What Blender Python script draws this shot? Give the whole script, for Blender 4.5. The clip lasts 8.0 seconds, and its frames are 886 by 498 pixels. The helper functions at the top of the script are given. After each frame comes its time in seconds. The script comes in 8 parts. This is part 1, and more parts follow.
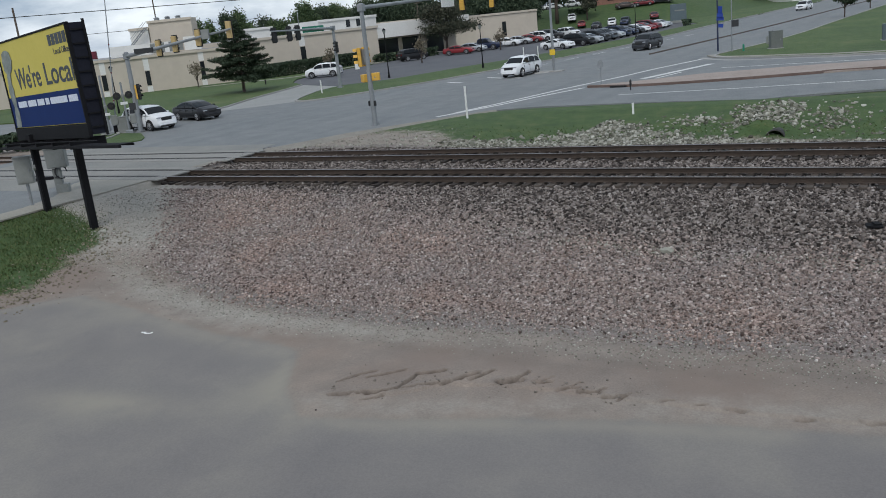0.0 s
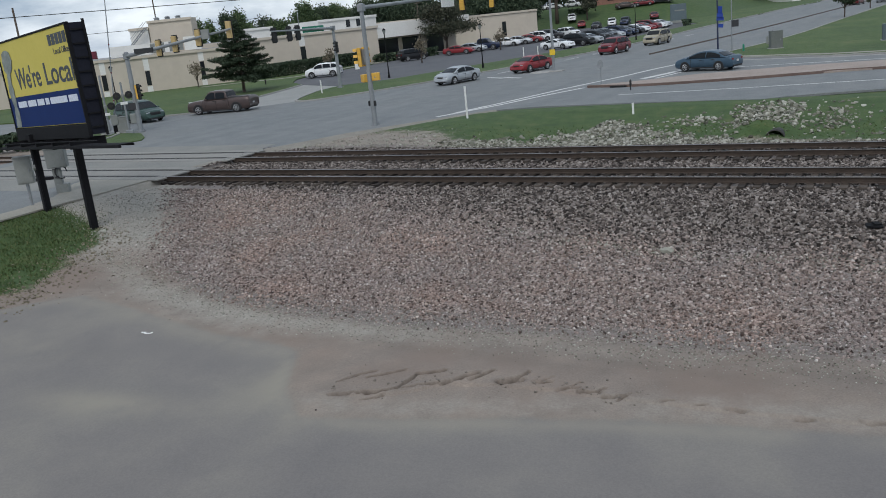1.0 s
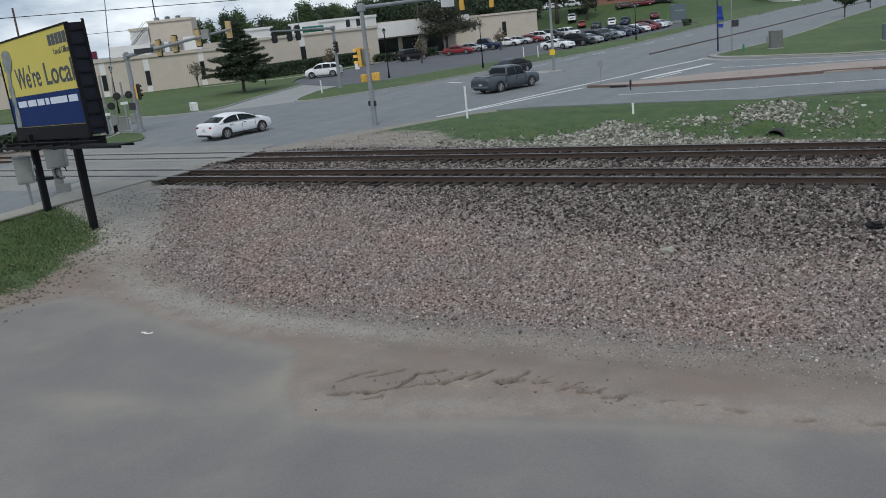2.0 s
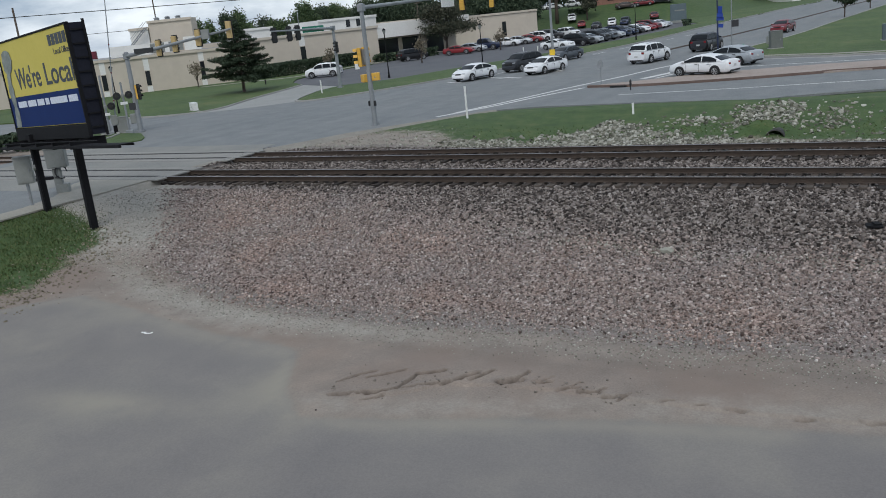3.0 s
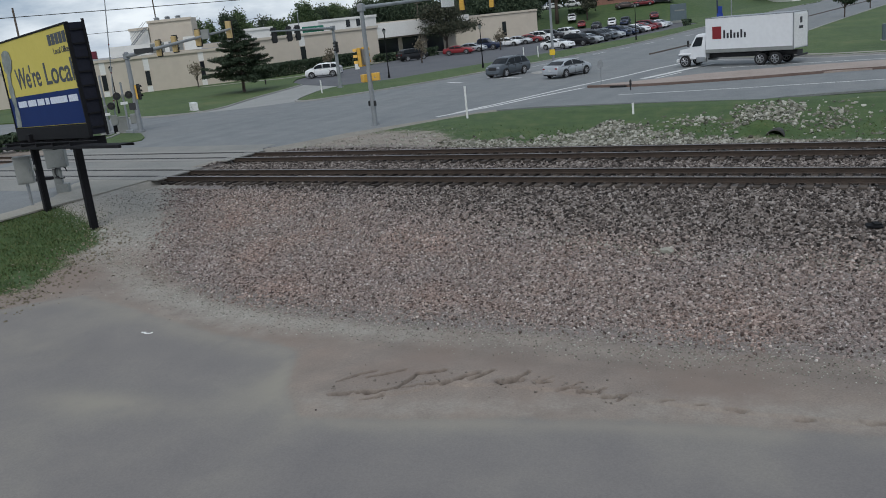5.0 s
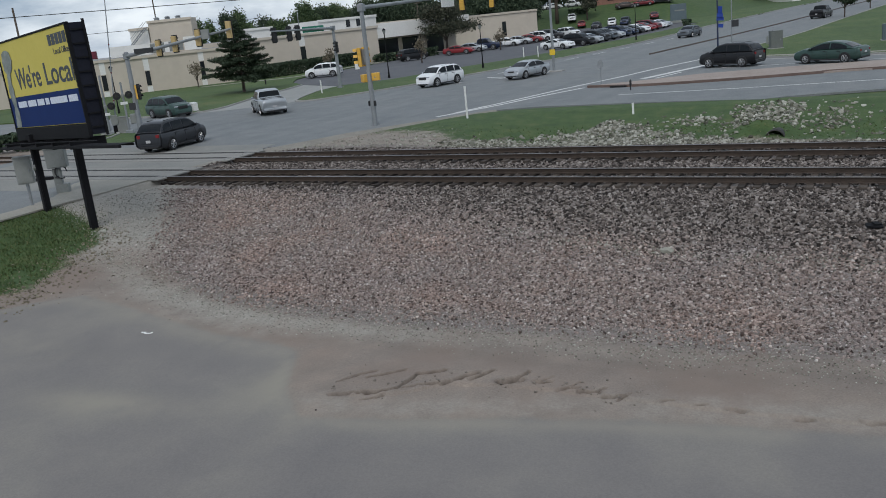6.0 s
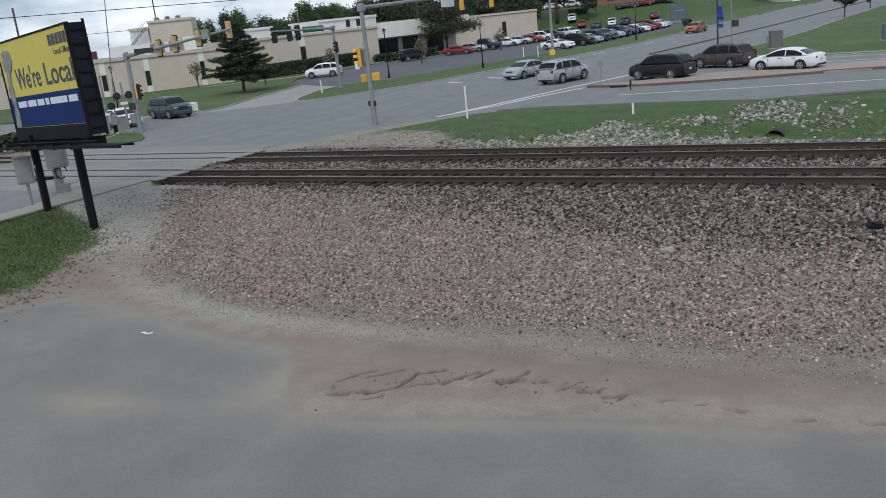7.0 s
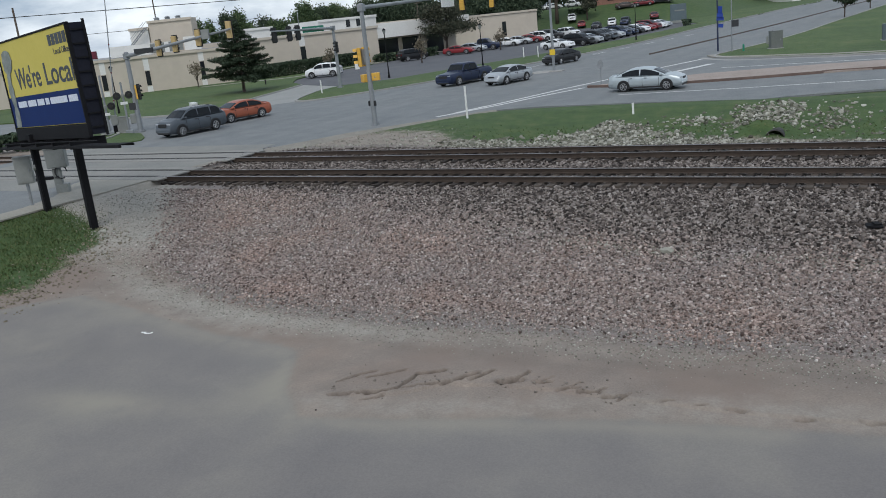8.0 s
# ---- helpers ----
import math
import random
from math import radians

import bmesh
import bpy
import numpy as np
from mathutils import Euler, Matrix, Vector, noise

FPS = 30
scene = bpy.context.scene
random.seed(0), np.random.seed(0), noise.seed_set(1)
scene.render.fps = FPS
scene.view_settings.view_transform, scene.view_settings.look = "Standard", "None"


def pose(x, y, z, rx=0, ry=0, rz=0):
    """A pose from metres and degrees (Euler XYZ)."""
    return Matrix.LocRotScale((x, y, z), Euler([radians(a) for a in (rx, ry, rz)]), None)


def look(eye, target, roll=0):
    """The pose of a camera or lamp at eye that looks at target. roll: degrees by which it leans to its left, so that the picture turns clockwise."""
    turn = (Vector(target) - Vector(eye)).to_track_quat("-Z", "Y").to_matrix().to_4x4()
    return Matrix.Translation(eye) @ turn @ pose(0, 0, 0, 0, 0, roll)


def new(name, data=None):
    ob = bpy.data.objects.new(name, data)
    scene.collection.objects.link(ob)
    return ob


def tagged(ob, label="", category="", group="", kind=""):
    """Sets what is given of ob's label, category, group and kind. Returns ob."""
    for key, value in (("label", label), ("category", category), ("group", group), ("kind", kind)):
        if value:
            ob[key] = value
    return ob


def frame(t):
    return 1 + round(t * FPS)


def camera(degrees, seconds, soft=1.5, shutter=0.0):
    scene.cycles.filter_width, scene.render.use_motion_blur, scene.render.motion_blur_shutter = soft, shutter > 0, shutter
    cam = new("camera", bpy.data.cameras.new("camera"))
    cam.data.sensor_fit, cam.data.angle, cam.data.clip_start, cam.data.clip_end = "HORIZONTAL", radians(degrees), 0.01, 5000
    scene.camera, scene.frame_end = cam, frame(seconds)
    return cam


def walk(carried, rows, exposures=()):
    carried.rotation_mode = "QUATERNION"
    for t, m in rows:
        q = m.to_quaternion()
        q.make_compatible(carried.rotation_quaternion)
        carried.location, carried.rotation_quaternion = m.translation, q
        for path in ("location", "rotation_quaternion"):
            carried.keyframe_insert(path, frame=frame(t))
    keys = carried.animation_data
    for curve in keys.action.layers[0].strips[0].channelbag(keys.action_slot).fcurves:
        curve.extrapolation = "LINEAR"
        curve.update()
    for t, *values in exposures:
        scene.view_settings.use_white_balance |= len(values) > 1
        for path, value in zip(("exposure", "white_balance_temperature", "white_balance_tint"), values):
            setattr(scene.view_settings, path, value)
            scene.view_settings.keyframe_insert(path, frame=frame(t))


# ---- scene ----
cam = camera(55.19, 8.0, soft=0.9)
EYE = Vector((0.0, 0.0, 5.934))
AIM = EYE + Vector((-0.48796, 0.83207, -0.26374)) * 40
walk(cam, [(0.0, look(EYE, AIM, -6.023)), (8.0, look(EYE, AIM, -6.023))], exposures=[(0.0, 0.0), (3.0, 0.0), (4.4, -0.1), (6.0, -0.1), (7.0, 0.09), (7.5, 0.04), (8.0, 0.06)])

# ---- world and light: bright overcast with broken cloud ----
scene.view_settings.exposure = 0.0
world = bpy.data.worlds.new("overcast_sky")
scene.world = world
world.use_nodes = True
wn, wl = world.node_tree.nodes, world.node_tree.links
wn.clear()
w_out = wn.new("ShaderNodeOutputWorld")
w_bg = wn.new("ShaderNodeBackground")
w_sky = wn.new("ShaderNodeTexSky")
w_sky.sky_type = "NISHITA"
w_sky.sun_disc = False
w_sky.sun_elevation = radians(48)
w_sky.sun_rotation = radians(162)
w_co = wn.new("ShaderNodeTexCoord")
w_map = wn.new("ShaderNodeMapping")
w_map.inputs["Scale"].default_value = (1.0, 1.0, 3.2)
w_noise = wn.new("ShaderNodeTexNoise")
w_noise.inputs["Scale"].default_value = 5.0
w_noise.inputs["Detail"].default_value = 7.0
w_noise.inputs["Roughness"].default_value = 0.55
w_ramp = wn.new("ShaderNodeValToRGB")
w_ramp.color_ramp.elements[0].position = 0.42
w_ramp.color_ramp.elements[0].color = (3.5, 4.5, 5.9, 1)
w_ramp.color_ramp.elements[1].position = 0.64
w_ramp.color_ramp.elements[1].color = (9.8, 10.6, 11.4, 1)
w_mix = wn.new("ShaderNodeMix")
w_mix.data_type = "RGBA"
w_mix.inputs[0].default_value = 0.88
w_bg.inputs["Strength"].default_value = 0.1
wl.new(w_co.outputs["Generated"], w_map.inputs["Vector"])
wl.new(w_map.outputs["Vector"], w_noise.inputs["Vector"])
wl.new(w_noise.outputs["Fac"], w_ramp.inputs["Fac"])
wl.new(w_sky.outputs["Color"], w_mix.inputs[6])
wl.new(w_ramp.outputs["Color"], w_mix.inputs[7])
wl.new(w_mix.outputs[2], w_bg.inputs["Color"])
wl.new(w_bg.outputs["Background"], w_out.inputs["Surface"])
sun_data = bpy.data.lights.new("sun", "SUN")
sun_data.energy = 1.4
sun_data.angle = radians(32)
sun_data.color = (1.0, 0.975, 0.94)
sun = new("sun", sun_data)
sun.matrix_basis = look((0, 0, 60), (-16, 50, 0))


# ---- materials ----
def nodes_of(name):
    m = bpy.data.materials.new(name)
    m.use_nodes = True
    nt = m.node_tree
    return m, nt, nt.nodes["Principled BSDF"]


def ramp_node(nt, fac, stops):
    r = nt.nodes.new("ShaderNodeValToRGB")
    while len(r.color_ramp.elements) < len(stops):
        r.color_ramp.elements.new(0.5)
    for e, (p, c) in zip(r.color_ramp.elements, stops):
        e.position = p
        e.color = (*c, 1)
    nt.links.new(fac, r.inputs["Fac"])
    return r.outputs["Color"]


def noise_node(nt, scale, detail=6.0, rough=0.6, stretch=None):
    co = nt.nodes.new("ShaderNodeTexCoord")
    n = nt.nodes.new("ShaderNodeTexNoise")
    n.inputs["Scale"].default_value = scale
    n.inputs["Detail"].default_value = detail
    n.inputs["Roughness"].default_value = rough
    if stretch:
        mp = nt.nodes.new("ShaderNodeMapping")
        mp.inputs["Scale"].default_value = stretch
        nt.links.new(co.outputs["Object"], mp.inputs["Vector"])
        nt.links.new(mp.outputs["Vector"], n.inputs["Vector"])
    else:
        nt.links.new(co.outputs["Object"], n.inputs["Vector"])
    return n.outputs["Fac"]


def mix_node(nt, fac, a, b, blend="MIX"):
    m = nt.nodes.new("ShaderNodeMix")
    m.data_type = "RGBA"
    m.blend_type = blend
    for sock, v in ((m.inputs[0], fac), (m.inputs[6], a), (m.inputs[7], b)):
        if isinstance(v, (int, float)):
            sock.default_value = v
        elif isinstance(v, tuple):
            sock.default_value = (*v, 1)
        else:
            nt.links.new(v, sock)
    return m.outputs[2]


def bump_node(nt, height, strength, distance, bsdf):
    b = nt.nodes.new("ShaderNodeBump")
    b.inputs["Strength"].default_value = strength
    b.inputs["Distance"].default_value = distance
    nt.links.new(height, b.inputs["Height"])
    nt.links.new(b.outputs["Normal"], bsdf.inputs["Normal"])


def mottled(name, dark, light, coarse=1.2, fine=30.0, rough=0.85, metal=0.0, bump=0.25, dist=0.01, spread=(0.3, 0.7), grain=0.4):
    """Two scales of mottling between two colours, with fine relief."""
    m, nt, b = nodes_of(name)
    big = noise_node(nt, coarse)
    small = noise_node(nt, fine, 8.0)
    mid = tuple((p + q) / 2 for p, q in zip(dark, light))
    c1 = ramp_node(nt, big, [(spread[0], dark), (spread[1], light)])
    c2 = ramp_node(nt, small, [(0.35, tuple(v * 0.72 for v in mid)), (0.65, tuple(min(1, v * 1.25) for v in mid))])
    nt.links.new(mix_node(nt, grain, c1, c2), b.inputs["Base Color"])
    b.inputs["Roughness"].default_value = rough
    b.inputs["Metallic"].default_value = metal
    if bump:
        bump_node(nt, small, bump, dist, b)
    return m


def plain(name, color, rough=0.5, metal=0.0, coat=0.0, emit=0.0):
    m, nt, b = nodes_of(name)
    n = noise_node(nt, 9.0, 5.0)
    lo = tuple(v * 0.86 for v in color)
    hi = tuple(min(1, v * 1.1 + 0.004) for v in color)
    nt.links.new(ramp_node(nt, n, [(0.35, lo), (0.7, hi)]), b.inputs["Base Color"])
    b.inputs["Roughness"].default_value = rough
    b.inputs["Metallic"].default_value = metal
    b.inputs["Coat Weight"].default_value = coat
    if emit:
        b.inputs["Emission Color"].default_value = (*color, 1)
        b.inputs["Emission Strength"].default_value = emit
    return m


def per_island(name, stops, rough=0.9, obj=False, zones=None):
    m, nt, b = nodes_of(name)
    if obj:
        g = nt.nodes.new("ShaderNodeObjectInfo").outputs["Random"]
    else:
        g = nt.nodes.new("ShaderNodeNewGeometry").outputs["Random Per Island"]
    small = noise_node(nt, 40.0, 5.0)
    c = ramp_node(nt, g, stops)
    v = ramp_node(nt, small, [(0.3, (0.72, 0.72, 0.72)), (0.7, (1.0, 1.0, 1.0))])
    c = mix_node(nt, 1.0, c, v, "MULTIPLY")
    if zones:
        c = mix_node(nt, 1.0, c, ramp_node(nt, noise_node(nt, 0.3, 6.0, 0.62), zones), "MULTIPLY")
    nt.links.new(c, b.inputs["Base Color"])
    b.inputs["Roughness"].default_value = rough
    b.inputs["Specular IOR Level"].default_value = 0.2
    bump_node(nt, small, 0.3, 0.01, b)
    return m


M = {}


def paving():
    """Worn concrete: broad stains, wheel tracks along the street, fine grit."""
    m, nt, b = nodes_of("worn_concrete_paving")
    big, mid, fine = noise_node(nt, 0.09, 7.0, 0.62), noise_node(nt, 0.7, 7.0, 0.65), noise_node(nt, 11.0, 7.0)
    lanes = noise_node(nt, 1.0, 4.0, 0.5, (0.75, 0.05, 1.0))
    c = ramp_node(nt, big, [(0.34, (0.126, 0.143, 0.153)), (0.5, (0.163, 0.178, 0.184)), (0.62, (0.206, 0.206, 0.197)), (0.72, (0.242, 0.230, 0.207))])
    c = mix_node(nt, 0.55, c, ramp_node(nt, lanes, [(0.36, (0.124, 0.140, 0.149)), (0.64, (0.206, 0.216, 0.217))]))
    c = mix_node(nt, 0.36, c, ramp_node(nt, mid, [(0.36, (0.111, 0.122, 0.128)), (0.5, (0.170, 0.178, 0.179)), (0.64, (0.242, 0.243, 0.234))]))
    c = mix_node(nt, 0.3, c, ramp_node(nt, fine, [(0.34, (0.088, 0.094, 0.099)), (0.66, (0.273, 0.277, 0.274))]))
    nt.links.new(c, b.inputs["Base Color"])
    b.inputs["Roughness"].default_value = 0.88
    bump_node(nt, fine, 0.15, 0.01, b)
    return m


M["concrete_road"] = paving()
M["grit"] = mottled("packed_pale_grit", (0.16, 0.148, 0.128), (0.3, 0.282, 0.245), 0.9, 14.0, 0.95, bump=0.5, dist=0.03, grain=0.55)
M["drive"] = mottled("pale_drive_concrete", (0.235, 0.24, 0.232), (0.31, 0.31, 0.295), 0.3, 9.0, 0.9, bump=0.08)
M["asphalt_lot"] = mottled("dark_asphalt_paving", (0.075, 0.078, 0.088), (0.115, 0.117, 0.125), 0.2, 14.0, 0.9)
M["panel"] = mottled("crossing_panel_concrete", (0.19, 0.186, 0.175), (0.285, 0.275, 0.25), 0.5, 16.0, 0.9)
M["kerb"] = mottled("kerb_concrete", (0.25, 0.248, 0.235), (0.37, 0.36, 0.34), 0.4, 12.0, 0.9)
M["median"] = mottled("reddish_stamped_concrete", (0.26, 0.21, 0.18), (0.355, 0.3, 0.265), 0.35, 6.0, 0.9)
M["seam"] = mottled("weathered_brown_kerb", (0.085, 0.072, 0.065), (0.15, 0.122, 0.105), 0.6, 9.0, 0.9)
M["brick_kerb"] = mottled("rusty_kerb_face", (0.095, 0.068, 0.058), (0.19, 0.13, 0.108), 0.6, 9.0, 0.9)
M["paint_white"] = mottled("worn_white_road_paint", (0.42, 0.42, 0.42), (0.72, 0.72, 0.7), 1.6, 18.0, 0.8)


def turf():
    """Mown grass: broad fresh and dry patches, streaks, fine blades."""
    m, nt, b = nodes_of("short_grass_turf")
    big, mid, fine = noise_node(nt, 0.11, 6.0, 0.62), noise_node(nt, 0.9, 7.0, 0.65), noise_node(nt, 9.0, 7.0, 0.7)
    c = ramp_node(nt, big, [(0.34, (0.03, 0.06, 0.018)), (0.48, (0.056, 0.1, 0.026)), (0.58, (0.088, 0.122, 0.036)), (0.68, (0.15, 0.148, 0.062))])
    c = mix_node(nt, 0.4, c, ramp_node(nt, mid, [(0.36, (0.03, 0.056, 0.018)), (0.5, (0.058, 0.104, 0.027)), (0.62, (0.128, 0.142, 0.052))]))
    c = mix_node(nt, 0.35, c, ramp_node(nt, fine, [(0.32, (0.022, 0.048, 0.015)), (0.7, (0.1, 0.145, 0.045))]))
    nt.links.new(c, b.inputs["Base Color"])
    b.inputs["Roughness"].default_value = 0.95
    bump_node(nt, fine, 0.7, 0.06, b)
    return m


M["lawn"] = turf()
M["beige_concrete"] = mottled("dusty_beige_concrete", (0.235, 0.222, 0.19), (0.345, 0.325, 0.28), 0.5, 9.0, 0.9, bump=0.1)
M["crossing_apron"] = mottled("dusty_worn_crossing_concrete", (0.155, 0.158, 0.152), (0.27, 0.262, 0.235), 0.3, 9.0, 0.9, bump=0.1)
M["cabinet_green"] = mottled("grey_green_cabinet_paint", (0.12, 0.13, 0.122), (0.155, 0.165, 0.155), 1.0, 6.0, 0.6, bump=0.03, grain=0.2)
M["cabinet_blue"] = mottled("blue_grey_cabinet_paint", (0.085, 0.115, 0.13), (0.11, 0.145, 0.16), 1.0, 6.0, 0.6, bump=0.03, grain=0.2)
M["tan_wall"] = mottled("tan_precast_concrete_wall", (0.5, 0.44, 0.365), (0.56, 0.497, 0.418), 0.06, 0.7, 0.9, bump=0.02, grain=0.15)
M["white_fascia"] = mottled("off_white_fascia", (0.66, 0.65, 0.62), (0.76, 0.75, 0.72), 0.3, 4.0, 0.8, bump=0.03, grain=0.15)
M["roof_grey"] = mottled("grey_roofing", (0.2, 0.2, 0.2), (0.32, 0.32, 0.31), 0.3, 5.0, 0.9)
M["brick_far"] = mottled("red_brick_wall", (0.2, 0.1, 0.075), (0.32, 0.17, 0.13), 0.4, 3.0, 0.9)
M["glass_dark"] = plain("dark_window_glass", (0.018, 0.021, 0.024), 0.08)
M["galv"] = mottled("galvanised_steel", (0.2, 0.215, 0.225), (0.33, 0.345, 0.355), 1.2, 12.0, 0.55, 0.35, bump=0.03, grain=0.2)
M["steel_box"] = mottled("grey_painted_steel_box", (0.2, 0.21, 0.2), (0.27, 0.28, 0.265), 1.5, 14.0, 0.6, 0.1, bump=0.03, grain=0.18)
M["black_steel"] = mottled("black_painted_steel", (0.004, 0.004, 0.005), (0.012, 0.012, 0.014), 2.0, 14.0, 0.75, bump=0.1)
M["board_back"] = mottled("dark_blue_grey_sheet_steel", (0.007, 0.008, 0.014), (0.018, 0.02, 0.03), 1.3, 10.0, 0.75, bump=0.1)
M["yellow_signal"] = plain("yellow_signal_housing", (0.47, 0.34, 0.15), 0.6)
M["amber_box"] = plain("amber_signal_housing", (0.66, 0.38, 0.06), 0.5)
M["signal_black"] = plain("black_signal_face", (0.012, 0.012, 0.013), 0.5)
M["lens_red"] = plain("lit_red_lens", (0.9, 0.03, 0.01), 0.4, emit=1.6)
M["lens_dull"] = plain("unlit_red_lens", (0.13, 0.012, 0.03), 0.4)
M["lens_dark"] = plain("dark_signal_lens", (0.03, 0.03, 0.02), 0.3)
M["sign_green"] = plain("green_sign_sheeting", (0.01, 0.2, 0.12), 0.4)
M["sign_white"] = plain("white_sign_sheeting", (0.72, 0.72, 0.7), 0.5)
M["sign_blue"] = plain("blue_banner_cloth", (0.015, 0.05, 0.3), 0.7)
M["sign_yellow"] = plain("yellow_sign_sheeting", (0.75, 0.5, 0.03), 0.5)
M["pole_blue"] = plain("dark_blue_painted_steel", (0.012, 0.022, 0.06), 0.5)
M["dark_bar"] = plain("dark_lettering", (0.03, 0.03, 0.035), 0.6)
M["bb_yellow"] = mottled("billboard_yellow_vinyl", (0.54, 0.455, 0.1), (0.59, 0.5, 0.12), 0.5, 8.0, 0.7, bump=0.0, grain=0.06)
M["bb_blue"] = mottled("billboard_blue_vinyl", (0.004, 0.02, 0.1), (0.006, 0.026, 0.122), 0.7, 8.0, 0.75, bump=0.0, grain=0.06)
for nm in ("bb_yellow", "bb_blue", "black_steel", "board_back"):
    M[nm].node_tree.nodes["Principled BSDF"].inputs["Specular IOR Level"].default_value = 0.2
M["bb_ink"] = plain("billboard_dark_ink", (0.025, 0.035, 0.05), 0.5)
M["bb_white"] = plain("billboard_white_ink", (0.62, 0.66, 0.74), 0.5)
M["bb_grey"] = mottled("billboard_printed_stone_grey", (0.12, 0.145, 0.135), (0.3, 0.32, 0.29), 2.6, 9.0, 0.7, bump=0.0, grain=0.15)
M["rail_side"] = mottled("rusty_rail_steel", (0.038, 0.028, 0.022), (0.088, 0.064, 0.05), 1.5, 20.0, 0.8, 0.3)
M["rail_head"] = mottled("polished_rail_head", (0.16, 0.155, 0.15), (0.3, 0.29, 0.28), 0.8, 20.0, 0.35, 0.8, bump=0.05)
M["tie"] = per_island("weathered_timber_tie", [(0.0, (0.035, 0.03, 0.027)), (0.5, (0.075, 0.062, 0.053)), (1.0, (0.12, 0.1, 0.085))], obj=True)
M["flange"] = plain("black_rubber_flangeway", (0.02, 0.019, 0.018), 0.8)
M["ballast"] = per_island("crushed_stone_ballast", [(0.0, (0.04, 0.034, 0.032)), (0.2, (0.12, 0.101, 0.094)), (0.45, (0.25, 0.21, 0.193)), (0.72, (0.36, 0.309, 0.285)), (0.92, (0.45, 0.4, 0.374)), (1.0, (0.62, 0.585, 0.555))], zones=[(0.34, (0.9, 0.9, 0.91)), (0.47, (1.03, 0.99, 0.97)), (0.58, (1.05, 1.0, 0.965)), (0.7, (0.95, 0.89, 0.85))])
M["ballast_warm"] = per_island("brownish_crushed_stone", [(0.0, (0.065, 0.05, 0.046)), (0.17, (0.165, 0.129, 0.118)), (0.42, (0.31, 0.25, 0.228)), (0.72, (0.415, 0.345, 0.317)), (0.93, (0.505, 0.44, 0.41)), (1.0, (0.7, 0.65, 0.62))], zones=[(0.34, (0.94, 0.94, 0.94)), (0.5, (1.0, 0.97, 0.94)), (0.62, (1.06, 0.96, 0.9))])
M["ballast_dark"] = per_island("dark_track_ballast", [(0.0, (0.026, 0.022, 0.02)), (0.28, (0.075, 0.063, 0.057)), (0.55, (0.165, 0.139, 0.126)), (0.82, (0.28, 0.243, 0.22)), (1.0, (0.43, 0.388, 0.358))])
M["limestone"] = per_island("pale_limestone_riprap", [(0.0, (0.15, 0.152, 0.122)), (0.5, (0.3, 0.298, 0.25)), (1.0, (0.52, 0.51, 0.45))], obj=True)
M["limestone_small"] = per_island("pale_limestone_rubble", [(0.0, (0.1, 0.1, 0.077)), (0.35, (0.21, 0.205, 0.165)), (0.7, (0.34, 0.333, 0.28)), (1.0, (0.54, 0.53, 0.465))])
M["pale_grit"] = per_island("pale_dusty_grit", [(0.0, (0.13, 0.122, 0.1)), (0.3, (0.29, 0.274, 0.238)), (0.7, (0.4, 0.38, 0.335)), (1.0, (0.58, 0.56, 0.51))])
M["bark"] = mottled("tree_bark", (0.06, 0.045, 0.035), (0.13, 0.1, 0.08), 2.0, 14.0, 0.95, bump=0.5)
M["leaf"] = per_island("summer_leaves", [(0.0, (0.035, 0.062, 0.03)), (0.5, (0.082, 0.13, 0.058)), (1.0, (0.16, 0.215, 0.1))], 0.75)
M["leaf_dark"] = per_island("dark_conifer_needles", [(0.0, (0.022, 0.038, 0.025)), (0.5, (0.05, 0.075, 0.045)), (1.0, (0.095, 0.125, 0.075))], 0.8)
M["leaf_red"] = per_island("bronze_leaves", [(0.0, (0.03, 0.038, 0.027)), (0.5, (0.066, 0.074, 0.05)), (1.0, (0.115, 0.112, 0.078))], 0.8)
M["leaf_dry"] = per_island("sparse_dry_leaves", [(0.0, (0.13, 0.11, 0.08)), (0.5, (0.22, 0.19, 0.14)), (1.0, (0.32, 0.28, 0.21))], 0.8)
M["dirt_clod"] = per_island("dry_dirt_clods", [(0.0, (0.15, 0.13, 0.115)), (0.5, (0.2, 0.175, 0.15)), (1.0, (0.27, 0.235, 0.2))])
M["blade"] = per_island("grass_blades", [(0.0, (0.058, 0.094, 0.03)), (0.6, (0.085, 0.128, 0.042)), (0.9, (0.125, 0.148, 0.06)), (1.0, (0.22, 0.19, 0.11))], 0.8)
M["tyre"] = plain("tyre_rubber", (0.014, 0.014, 0.015), 0.85)
M["rim"] = plain("alloy_rim", (0.42, 0.42, 0.43), 0.35, 0.8)
M["trim_black"] = plain("black_plastic_trim", (0.015, 0.015, 0.016), 0.6)
M["car_glass"] = plain("tinted_car_glass", (0.012, 0.015, 0.018), 0.12)
M["car_glass"].node_tree.nodes["Principled BSDF"].inputs["Specular IOR Level"].default_value = 0.14
M["head_lens"] = plain("clear_headlight", (0.34, 0.36, 0.39), 0.12)
M["tail_lens"] = plain("red_tail_light", (0.22, 0.012, 0.016), 0.25)
M["plate"] = plain("number_plate_blank", (0.5, 0.5, 0.5), 0.5)
M["wood_pole"] = mottled("weathered_timber_pole", (0.07, 0.055, 0.045), (0.15, 0.12, 0.1), 1.5, 14.0, 0.95)
M["culvert"] = mottled("corrugated_pipe_steel", (0.025, 0.025, 0.024), (0.06, 0.058, 0.05), 2.0, 16.0, 0.7, 0.4)
# Near-black colour that stands for the shade inside openings.
M["opening_shade"] = plain("black_opening_shade", (0.012, 0.012, 0.012), 0.9)


